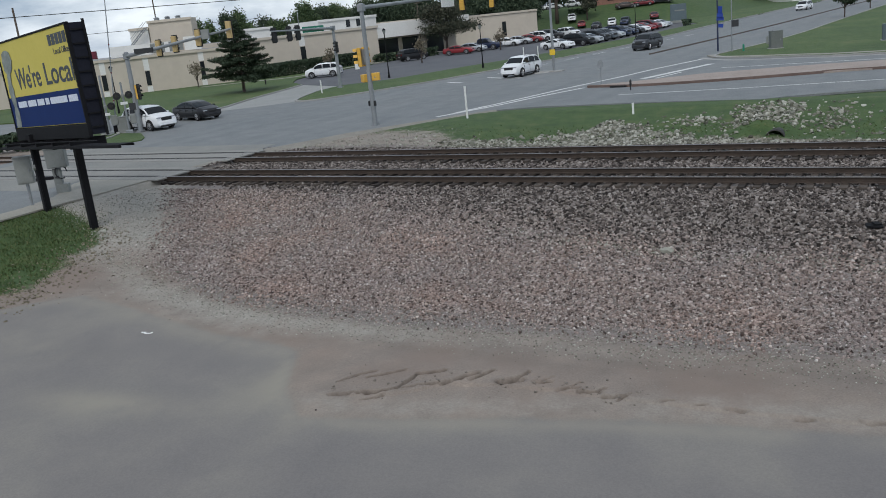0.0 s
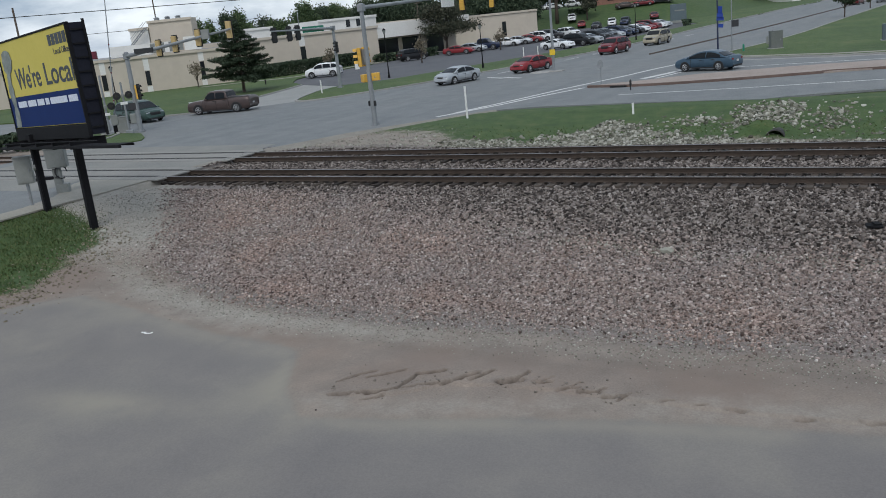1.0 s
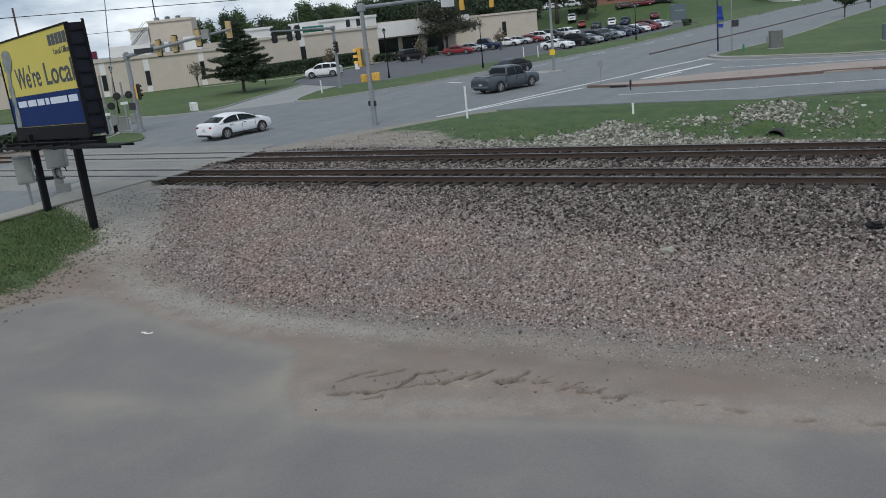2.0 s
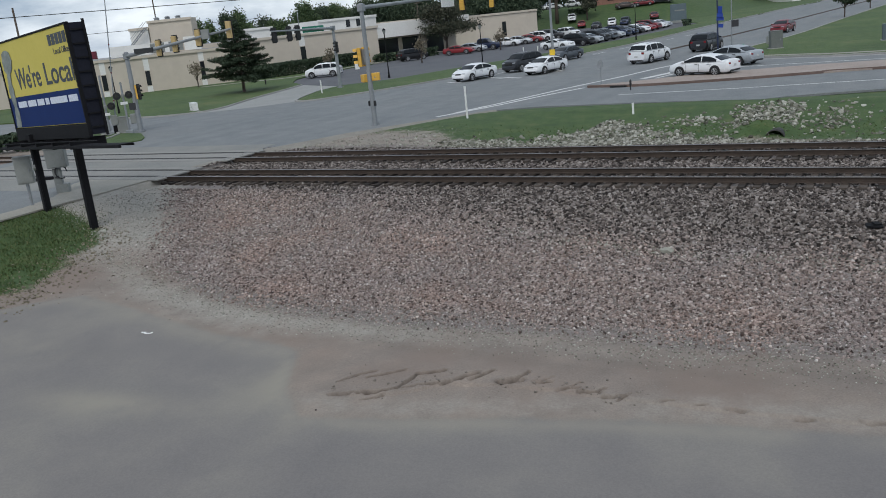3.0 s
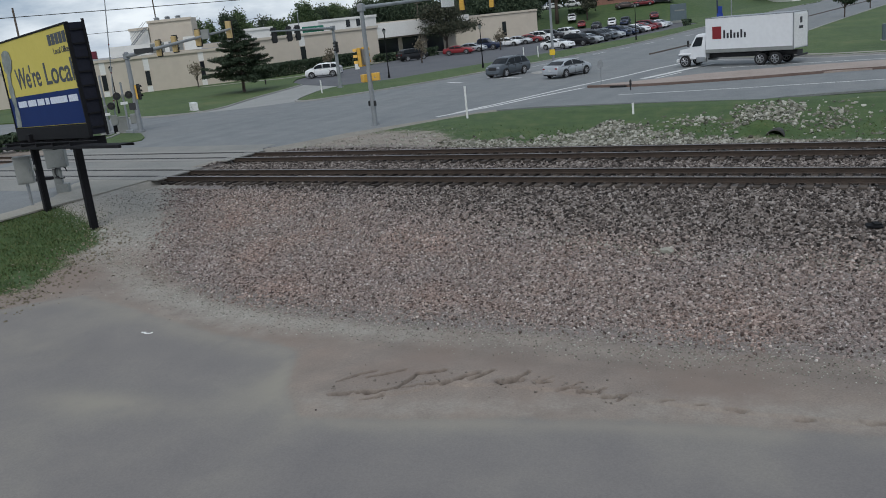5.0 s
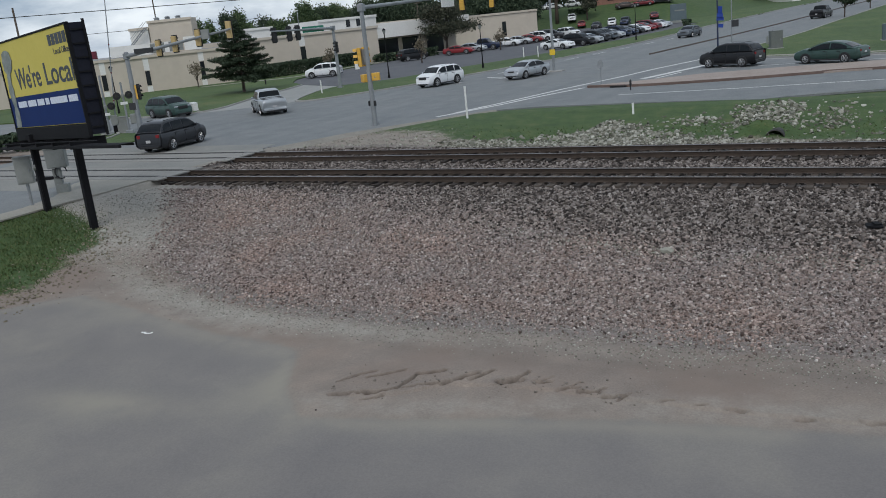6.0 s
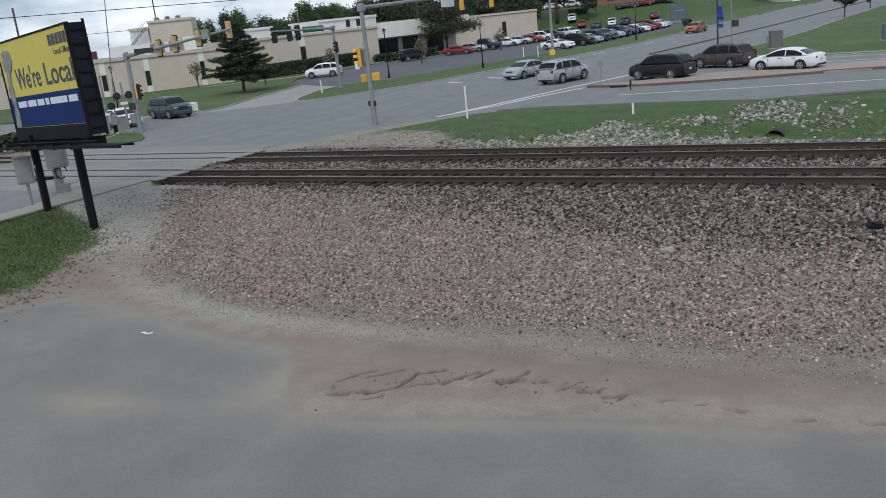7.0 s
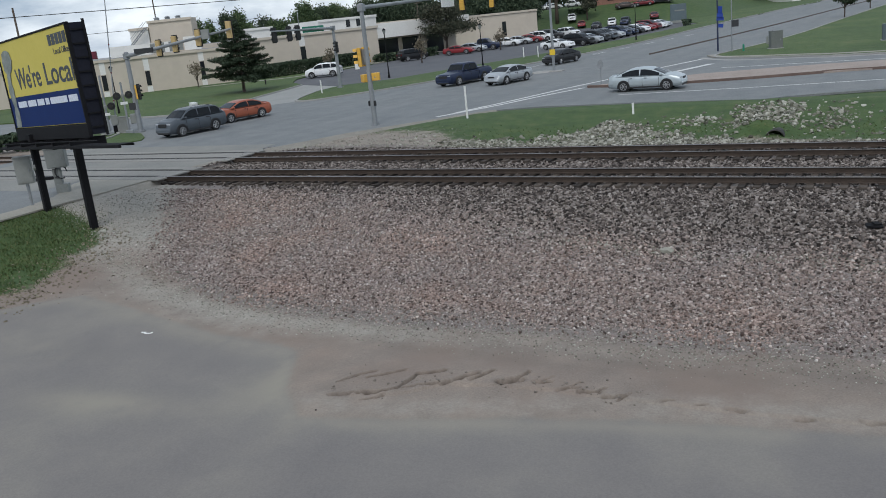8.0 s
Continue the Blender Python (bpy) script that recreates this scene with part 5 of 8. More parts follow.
def billboard():
    t = thing("billboard", "yellow and blue roadside billboard on black steel legs", "billboard", pose(-28.2, 21.1, -0.62, 0, 0, -17.2))
    lean = Matrix.Rotation(-0.046, 4, "Y")
    x0, x1, z0, z1 = -4.62, 3.12, 3.58, 7.54

    def put(name, bm, mat, label="", parent=t):
        """A piece of the board, which has settled slightly out of plumb on its legs."""
        bmesh.ops.transform(bm, matrix=lean, verts=bm.verts)
        return part(name, bm, M[mat], parent, label)

    def slabpart(name, mat, xa, xb, za, zb, ya, yb, label="", bev=0.0, parent=t):
        bm = bmesh.new()
        box(bm, ((xa + xb) / 2, (ya + yb) / 2, (za + zb) / 2), (xb - xa, yb - ya, zb - za), bevel=bev)
        return put(name, bm, mat, label, parent)

    slabpart("back_box", "board_back", x0, x1, z0 + 0.08, z1 - 0.04, -0.2, 0.32, "dark sheet steel back of the board")
    face = slabpart("face_panel", "bb_yellow", x0 + 0.07, x1 - 0.07, z0 + 0.5, z1 - 0.07, -0.3, -0.21, "yellow printed vinyl face")
    slabpart("blue_band", "bb_blue", x0 + 0.09, x1 - 0.09, z0 + 0.52, 5.31, -0.312, -0.302, "blue lower band", parent=face)
    # tall worn grey shape printed along the edge: a wavering column with a rounded head
    bm = bmesh.new()
    rows = []
    for k in range(31):
        v = k / 30
        half = 0.24 + 0.05 * math.sin(v * 17) + 0.03 * math.sin(v * 41)
        if v > 0.72:
            half = 0.2 + 0.36 * math.sqrt(max(0.0, 1 - ((v - 0.86) / 0.14) ** 2)) + 0.04 * math.sin(v * 60)
        cx = x0 + 0.72 + 0.34 * (v - 0.6) + 0.08 * math.sin(v * 9)
        zz = z0 + 0.53 + 3.05 * v
        rows.append([(cx - half, -0.313, zz), (cx + half, -0.313, zz), (cx + half, -0.326, zz), (cx - half, -0.326, zz)])
    loft(bm, rows)
    put("printed_figure", bm, "bb_grey", "tall worn grey printed shape", face)
    # company mark as plain blocks
    for k in range(5):
        slabpart("mark_block", "bb_ink", 1.18 + 0.36 * k, 1.47 + 0.36 * k, 6.9, 7.28, -0.312, -0.302, "dark block of the company mark", parent=face)
    for word, size, bold, x, z, wide, lab in (("Local", 0.3, 0.0, 1.5, 6.58, 0.66, "small dark lettering"), ("Office", 0.3, 0.0, 2.26, 6.58, 0.7, "small dark lettering"), ("We're", 1.13, 0.012, -3.15, 5.6, 2.75, "large dark lettering"), ("Local", 1.13, 0.012, 0.12, 5.6, 2.82, "large dark lettering")):
        me = text_mesh(word, size, bold)
        me.materials.append(M["bb_ink"])
        lo = min(v.co.x for v in me.vertices)
        w = max(v.co.x for v in me.vertices) - lo
        o = part("lettering", me, None, face, lab)
        o.matrix_basis = lean @ pose(x - lo * wide / w, -0.306, z, 90, 0, 0)
        o.scale = (wide / w, 1.0, 1.0)
    # the address line as plain bars
    u = -3.55
    for wd in (0.98, 0.92, 0.72, 0.36, 1.68, 0.84):
        slabpart("address_bar", "bb_white", u, u + wd, 4.88, 5.12, -0.322, -0.313, "white bar of lettering", parent=face)
        u += wd + 0.17
    slabpart("apron", "black_steel", x0, x1, z0 - 0.02, z0 + 0.47, -0.34, -0.2, "black steel apron below the face", 0.02)
    slabpart("top_trim", "black_steel", x0 - 0.03, x1 + 0.03, z1 - 0.07, z1, -0.33, -0.2, bev=0.01)
    slabpart("side_trim", "black_steel", x1 - 0.07, x1 + 0.02, z0, z1, -0.34, -0.21, bev=0.01)
    slabpart("side_trim", "black_steel", x0 - 0.02, x0 + 0.07, z0, z1, -0.34, -0.21, bev=0.01)
    for k in range(8):
        zz = z0 + 0.3 + k * 0.48
        slabpart("side_rib", "black_steel", x1, x1 + 0.05, zz, zz + 0.06, -0.18, 0.3)
    slabpart("side_post", "black_steel", x1, x1 + 0.07, z0, z1 + 0.06, 0.26, 0.34)
    # walkway with its rail, reaching past the board towards the street
    bm = bmesh.new()
    box(bm, (1.0, -0.95, z0 - 0.24), (12.0, 0.1, 0.1), bevel=0.01)
    box(bm, (1.0, -0.72, z0 - 0.2), (12.0, 0.4, 0.03))
    box(bm, (1.0, -0.5, z0 - 0.24), (12.0, 0.06, 0.08), bevel=0.01)
    put("walkway", bm, "black_steel", "black steel service walkway")
    bm = bmesh.new()
    rod(bm, (-4.6, -0.98, z0 - 0.06), (5.4, -0.98, z0 - 0.03), 0.022, n=6)
    put("guard_rail", bm, "black_steel")
    for k in range(5):
        slabpart("bracket", "black_steel", -4.2 + 1.75 * k, -4.1 + 1.75 * k, z0 - 0.32, z0 - 0.02, -0.98, 0.3)
    for lx, ly, zb, w2 in ((0.2, 0.15, -0.15, 0.135), (-3.05, -0.36, 0.2, 0.125)):
        bm = bmesh.new()
        box(bm, (lx, ly, (zb + z0 + 0.1) / 2), (2 * w2, 0.26, z0 + 0.1 - zb), bevel=0.015)
        box(bm, (lx, ly, zb + 0.12), (2 * w2 + 0.14, 0.46, 0.08))
        part("leg", bm, M["black_steel"], t, "black square steel leg")
    # loose conduit and a round meter on the farther leg
    bm = bmesh.new()
    rod(bm, (-2.8, -0.5, 0.3), (-2.86, -0.5, 3.2), 0.03, n=6)
    part("conduit", bm, M["black_steel"], t)
    bm = bmesh.new()
    rod(bm, (-2.98, -0.5, 2.35), (-2.98, -0.6, 2.35), 0.12, 0.1, 12)
    part("meter", bm, M["steel_box"], t, "round grey meter on the leg")
    slabpart("cross_beam", "black_steel", x0 + 0.2, x1 - 0.2, z0 - 0.2, z0 - 0.02, 0.02, 0.26, bev=0.01)


billboard()


# ---- signals, poles, cabinets ----
def signal_head(parent, at, turn, scale=1.0, body="yellow_signal", lit=-1, rim="signal_black", visor="signal_black"):
    """A three-lens head, its face towards local -y before the turn."""
    h = new("signal_head")
    h.parent = parent
    h.matrix_basis = pose(*at, 0, 0, turn)
    h.scale = (scale, scale, scale)
    bm = bmesh.new()
    box(bm, (0, 0, 0), (0.34, 0.2, 1.06), bevel=0.02)
    part("housing", bm, M[body], h)
    if rim:
        bm = bmesh.new()
        box(bm, (0, -0.112, 0), (0.46, 0.02, 1.2), bevel=0.004)
        part("backplate", bm, M[rim], h)
    for k in range(3):
        bm = bmesh.new()
        rod(bm, (0, -0.12, 0.34 - 0.34 * k), (0, -0.14, 0.34 - 0.34 * k), 0.14, n=12)
        part("lens", bm, M["lens_red" if k == lit else "lens_dark"], h)
        bm = bmesh.new()
        for j in range(7):
            a0, a1 = math.pi * j / 7, math.pi * (j + 1) / 7
            p = [(0.15 * math.cos(a), y, 0.34 - 0.34 * k + 0.15 * math.sin(a)) for a in (a0, a1) for y in (-0.12, -0.34)]
            q = [(0.163 * math.cos(a), y, 0.34 - 0.34 * k + 0.163 * math.sin(a)) for a in (a0, a1) for y in (-0.12, -0.34)]
            loft(bm, [[p[0], p[1], q[1], q[0]], [p[2], p[3], q[3], q[2]]])
        part("visor", bm, M[visor], h)
    return h


def pole_with_arm(name, label, base, height, arm_to, r=0.14, arm_z=None):
    t = thing(name, label, "traffic light", pose(*base))
    bm = bmesh.new()
    rod(bm, (0, 0, 0), (0, 0, height), r, r * 0.72, 14)
    rod(bm, (0, 0, height), (0, 0, height + 0.06), r * 0.85, r * 0.6, 14)
    part("pole", bm, M["galv"], t, smooth=False)
    bm = bmesh.new()
    box(bm, (0, 0, 0.05), (0.5, 0.5, 0.1), bevel=0.01)
    for sx in (-0.18, 0.18):
        for sy in (-0.18, 0.18):
            rod(bm, (sx, sy, 0.1), (sx, sy, 0.2), 0.025, n=6)
    part("base_plate", bm, M["galv"], t)
    if arm_to:
        a = Vector((0, 0, arm_z or height - 0.2))
        b = Vector(arm_to)
        bm = bmesh.new()
        rod(bm, a, b, r * 0.72, r * 0.3, 12)
        part("mast_arm", bm, M["galv"], t)
        bm = bmesh.new()
        box(bm, a, (0.36, 0.36, 0.42), bevel=0.02)
        part("arm_clamp", bm, M["galv"], t)
    return t


def plate(parent, name, at, size, turn, mat, label="", bev=0.006):
    bm = bmesh.new()
    box(bm, (0, 0, 0), size, bevel=bev)
    p = part(name, bm, M[mat], parent, label)
    p.matrix_basis = pose(*at, 0, 0, turn)
    return p


# corner pole beside the tracks, arm reaching over the east street
t = pole_with_arm("signal_pole", "tall galvanised traffic signal pole beside the grass", (-28.9, 42.8, -0.12), 7.2, (-1.4, 26.0, 7.75), 0.165, 7.0)
for y in (15.0, 20.3):
    signal_head(t, (-0.9 - 0.02 * y, y, 6.85), 180, 1.0, "amber_box")
plate(t, "street_sign", (-1.5, 13.4, 6.9), (0.05, 1.9, 0.5), 0, "sign_white")
signal_head(t, (-0.42, -0.16, 4.2), -62, 1.05, "amber_box", -1, None, "amber_box")
signal_head(t, (-0.36, 0.22, 4.2), 118, 1.05, "amber_box", -1, None, "amber_box")
plate(t, "head_bracket", (-0.28, 0.0, 4.2), (0.5, 0.07, 0.9), -5, "galv")
plate(t, "pedestrian_signal", (-0.36, 0.05, 2.95), (0.46, 0.4, 0.46), -35, "amber_box", "amber pedestrian signal box", 0.03)
plate(t, "pedestrian_signal", (0.36, 0.15, 3.0), (0.46, 0.4, 0.46), 25, "amber_box", "amber pedestrian signal box", 0.03)
for sx in (-0.2, 0.2):
    plate(t, "push_button", (sx, -0.05, 1.45), (0.1, 0.14, 0.3), 0, "signal_black")
plate(t, "mounting_band", (0, 0, 2.98), (0.9, 0.08, 0.06), -5, "galv")

# pole across the street by the crossing, arm over the south street
t = pole_with_arm("signal_pole", "galvanised traffic signal pole on the small grass island", (-50.2, 43.7, 0.0), 5.7, (12.6, -2.6, 6.5), 0.2, 5.45)
for u, trn in ((0.32, 192), (0.48, 194), (0.7, 200), (0.97, 204)):
    signal_head(t, (12.6 * u, -2.6 * u + 0.18, 5.45 + 1.05 * u), trn, 0.97, "yellow_signal")
plate(t, "arm_sign", (2.6, -0.7, 5.72), (2.4, 0.05, 0.34), -11, "signal_black")
signal_head(t, (0.55, -0.1, 2.9), 105, 0.95, "amber_box")
plate(t, "regulation_sign", (-0.1, -0.25, 1.9), (0.5, 0.04, 0.5), 30, "dark_bar")
plate(t, "arm_box", (10.2, -2.35, 6.35), (0.5, 0.2, 0.6), 20, "steel_box")

# pole at the far corner, arm over the drive
t = pole_with_arm("signal_pole", "galvanised traffic signal pole at the grass corner by the drive", (-51.1, 70.3, 0.05), 6.0, (0.45, -9.8, 6.1), 0.19, 5.85)
for y in (-5.6, -6.85, -9.0):
    signal_head(t, (0.1, y, 5.75), -100, 1.15, "signal_black")
sg = plate(t, "street_sign", (-0.1, -3.0, 5.95), (0.05, 3.3, 0.55), 0, "sign_green", "green street name sign")
for k in range(3):
    plate(sg, "lettering_bar", (0.032, -0.7 + 0.7 * k, 0), (0.012, 0.5, 0.2), 0, "sign_white", "", 0.001)
signal_head(t, (0.35, -0.2, 4.0), -35, 1.0, "signal_black")

# street light pole standing at the stop line
t = thing("street_lamp", "slim galvanised street lamp pole on a small kerbed foot", "street lamp", pose(-29.8, 74.3, 0.0))
bm = bmesh.new()
rod(bm, (0, 0, 0), (0, 0, 9.5), 0.13, 0.09, 12)
part("pole", bm, M["galv"], t)
bm = bmesh.new()
rod(bm, (0, 0, 9.4), (-2.4, -1.0, 9.9), 0.06, 0.05, 8)
box(bm, (-2.6, -1.1, 9.9), (0.8, 0.3, 0.16), bevel=0.03)
part("lamp_arm", bm, M["galv"], t)
plate(t, "warning_sign", (0.0, -0.16, 1.75), (0.5, 0.03, 0.5), 25, "sign_yellow")
bm = bmesh.new()
rod(bm, (-1.2, -0.3, -0.02), (-1.2, -0.3, 0.09), 1.0, 0.9, 14)
box(bm, (0.1, 0, 0.03), (1.6, 1.0, 0.14), bevel=0.03)
part("foot", bm, M["kerb"], t)

# dark pole with a blue banner on the north-east corner
t = thing("banner_pole", "dark steel pole with a blue cloth banner", "pole", pose(-17.4, 85.2, 0.05))
bm = bmesh.new()
rod(bm, (0, 0, 0), (0, 0, 8.0), 0.085, 0.06, 10)
part("pole", bm, M["pole_blue"], t)
bm = bmesh.new()
for k in (0, 2, 3, 4, 5):
    box(bm, (0.25 + 0.03 * math.sin(k * 1.9), 0.1 * math.sin(k * 1.3), 2.35 + 0.32 * k), (0.55 + 0.12 * math.sin(k), 0.06, 0.34), Euler((0.1 * math.sin(k * 2), 0.1, 0.5 * math.sin(k * 1.1))).to_matrix(), 0.01)
part("banner", bm, M["sign_blue"], t, "blue cloth banner")
t = thing("sign_post", "slim galvanised post with a dark square sign", "sign", pose(-15.7, 83.0, 0.05))
bm = bmesh.new()
rod(bm, (0, 0, 0), (0, 0, 6.5), 0.06, 0.05, 8)
part("post", bm, M["galv"], t)
plate(t, "sign_plate", (0.32, -0.08, 2.55), (0.62, 0.04, 0.6), 20, "dark_bar")
t = thing("sign_post", "thin post with an oval grey keep-clear sign on the median nose", "sign", pose(-20.5, 60.0, 0.0))
bm = bmesh.new()
rod(bm, (0, 0, 0), (0, 0, 1.3), 0.035, n=8)
part("post", bm, M["galv"], t)
bm = bmesh.new()
rod(bm, (0, -0.02, 0), (0, 0.02, 0), 0.26, n=14)
o = part("sign_plate", bm, M["galv"], t)
o.matrix_basis = pose(0, 0, 1.42, 0, 0, 30)
o.scale = (0.8, 1, 1.3)

for nm, x, y, h, lab, topmat in (("marker_post", -23.7, 44.9, 1.72, "slim white plastic marker post in the grass", "sign_white"), ("marker_post", -13.7, 45.1, 0.3, "short white marker post in the grass", "sign_white"), ("marker_post", -42.7, 97.0, 0.75, "short white marker post on the grass strip", "sign_white"), ("marker_post", -40.4, 96.0, 0.75, "short white marker post on the grass strip", "sign_white"), ("marker_post", -49.6, 65.2, 0.7, "slim white marker post beside the drive", "sign_white")):
    t = thing(nm, lab, "marker post", pose(x, y, -0.45 if y < 50 else 0.05, 0, 0, 15), "marker posts")
    bm = bmesh.new()
    box(bm, (0, 0, (h + 0.3) / 2), (0.11, 0.05, h + 0.3), bevel=0.012)
    part("post", bm, M["sign_white"], t)
    bm = bmesh.new()
    box(bm, (0, 0, h + 0.42), (0.12, 0.06, 0.28), bevel=0.012)
    part("cap", bm, M[topmat], t)


bm = bmesh.new()
rod(bm, (0, 0, 0), (0, 0, 0.3), 0.04, 0.04, 10)
rod(bm, (0, 0, 0.3), (0, 0, 0.62), 0.075, 0.075, 10)
rod(bm, (0, 0, 0.62), (0, 0, 0.7), 0.075, 0.03, 10)
solid("bollard", bm, M["signal_black"], "short black bollard in front of the median kerb", "bollard", pose(-16.9, 55.3, 0.0))
for x, y, h, mat, lab in ((-70.4, 81.6, 0.55, "signal_black", "short black bollard on the lawn beside the footway"), (-13.6, 89.6, 0.8, "steel_box", "short grey post on the grass corner"), (-14.6, 82.6, 0.62, "sign_green", "short green utility marker on the grass corner"), (-14.2, 97.0, 0.9, "signal_black", "short dark post on the grass corner")):
    bm = bmesh.new()
    rod(bm, (0, 0, 0), (0, 0, h * 0.85), 0.09, 0.09, 10)
    rod(bm, (0, 0, h * 0.85), (0, 0, h), 0.11, 0.04, 10)
    solid("bollard", bm, M[mat], lab, "bollard", pose(x, y, 0.1))
# Solid block, coloured near black as the shaded mouth of the inlet.
bm = bmesh.new()
box(bm, (0, 0, 0.02), (1.15, 0.5, 0.2), bevel=0.02)
solid("storm_drain", bm, M["opening_shade"], "dark storm drain inlet in the median kerb", "drain", pose(-18.4, 57.55, 0.0, 0, 0, -8))
t = thing("sign_post", "small white sign plate on a post by the car park drive", "sign", pose(-62.6, 90.3, 0.0))
bm = bmesh.new()
rod(bm, (0, 0, 0), (0, 0, 0.9), 0.04, n=8)
part("post", bm, M["galv"], t)
plate(t, "sign_plate", (0, -0.05, 1.0), (0.55, 0.04, 0.9), 30, "sign_white")


def lantern(x, y, h):
    t = thing("lamp_post", "black cast lamp post with a lantern head", "street lamp", pose(x, y, 0.0), "lamp posts")
    bm = bmesh.new()
    rod(bm, (0, 0, 0), (0, 0, 0.7), 0.13, 0.08, 10)
    rod(bm, (0, 0, 0.7), (0, 0, h - 0.6), 0.06, 0.045, 10)
    part("post", bm, M["black_steel"], t)
    bm = bmesh.new()
    rod(bm, (0, 0, h - 0.6), (0, 0, h - 0.2), 0.1, 0.19, 8)
    part("lantern", bm, M["steel_box"], t)
    bm = bmesh.new()
    rod(bm, (0, 0, h - 0.2), (0, 0, h), 0.22, 0.03, 8)
    part("cap", bm, M["black_steel"], t)


lantern(-41.9, 84.1, 4.8)
lantern(-51.5, 80.1, 5.3)
lantern(-67.4, 56.5, 4.6)
lantern(-35.0, 118, 5.0)


def cabinet(name, x, y, z, w, d, h, turn, mat, label, legs=0.0):
    t = thing(name, label, "cabinet", pose(x, y, z, 0, 0, turn))
    bm = bmesh.new()
    box(bm, (0, 0, legs + h / 2), (w, d, h), bevel=0.02)
    part("body", bm, M[mat], t)
    bm = bmesh.new()
    box(bm, (0, -d / 2 - 0.012, legs + h / 2), (w * 0.88, 0.02, h * 0.88), bevel=0.004)
    dr = part("door", bm, M[mat], t)
    bm = bmesh.new()
    box(bm, (w * 0.3, -d / 2 - 0.04, legs + h * 0.5), (0.04, 0.04, 0.14), bevel=0.006)
    part("handle", bm, M["galv"], dr)
    bm = bmesh.new()
    box(bm, (0, 0, legs + h + 0.025), (w + 0.06, d + 0.06, 0.05), bevel=0.01)
    part("lid", bm, M[mat], t)
    if legs:
        bm = bmesh.new()
        rod(bm, (0, 0, 0), (0, 0, legs), 0.07, n=10)
        part("leg", bm, M["galv"], t)
    else:
        bm = bmesh.new()
        box(bm, (0, 0, -0.02), (w + 0.2, d + 0.2, 0.1), bevel=0.02)
        part("plinth", bm, M["kerb"], t)
    return t


cabinet("utility_cabinet", -11.9, 83.0, 0.12, 1.05, 0.7, 1.5, 25, "cabinet_green", "grey green steel utility cabinet on the grass corner")
cabinet("utility_cabinet", -2.6, 84.0, 0.12, 1.6, 0.8, 1.3, 10, "cabinet_blue", "blue grey utility cabinet on the grass")
cabinet("control_box", -32.75, 22.05, 0.0, 0.66, 0.42, 1.1, 48, "steel_box", "grey steel crossing control box on a post", 0.95)
c = cabinet("control_box", -33.9, 24.5, 0.0, 0.85, 0.5, 0.85, 40, "steel_box", "grey steel junction box with cables on a thick post", 1.15)
bm = bmesh.new()
for k in range(8):
    a0, a1 = k / 8 * 5.2, (k + 1) / 8 * 5.2
    rod(bm, (0.12 + 0.26 * math.cos(a0), -0.22, 0.95 + 0.3 * math.sin(a0)), (0.12 + 0.26 * math.cos(a1), -0.22, 0.95 + 0.3 * math.sin(a1)), 0.028, n=6)
part("cable", bm, M["trim_black"], c)
bm = bmesh.new()
box(bm, (-0.1, 0, 0.55), (0.34, 0.3, 1.1), bevel=0.02)
box(bm, (0.05, 0, 0.2), (0.5, 0.4, 0.4), bevel=0.02)
part("pedestal", bm, M["steel_box"], c)
bm = bmesh.new()
box(bm, (-0.62, -0.1, 0.72), (1.2, 0.1, 0.14), bevel=0.01)
part("bracket", bm, M["black_steel"], c)
cabinet("sign_stone", -56.8, 55.8, 0.1, 1.7, 0.45, 0.62, -35, "sign_white", "low white sign block on the lawn edge")


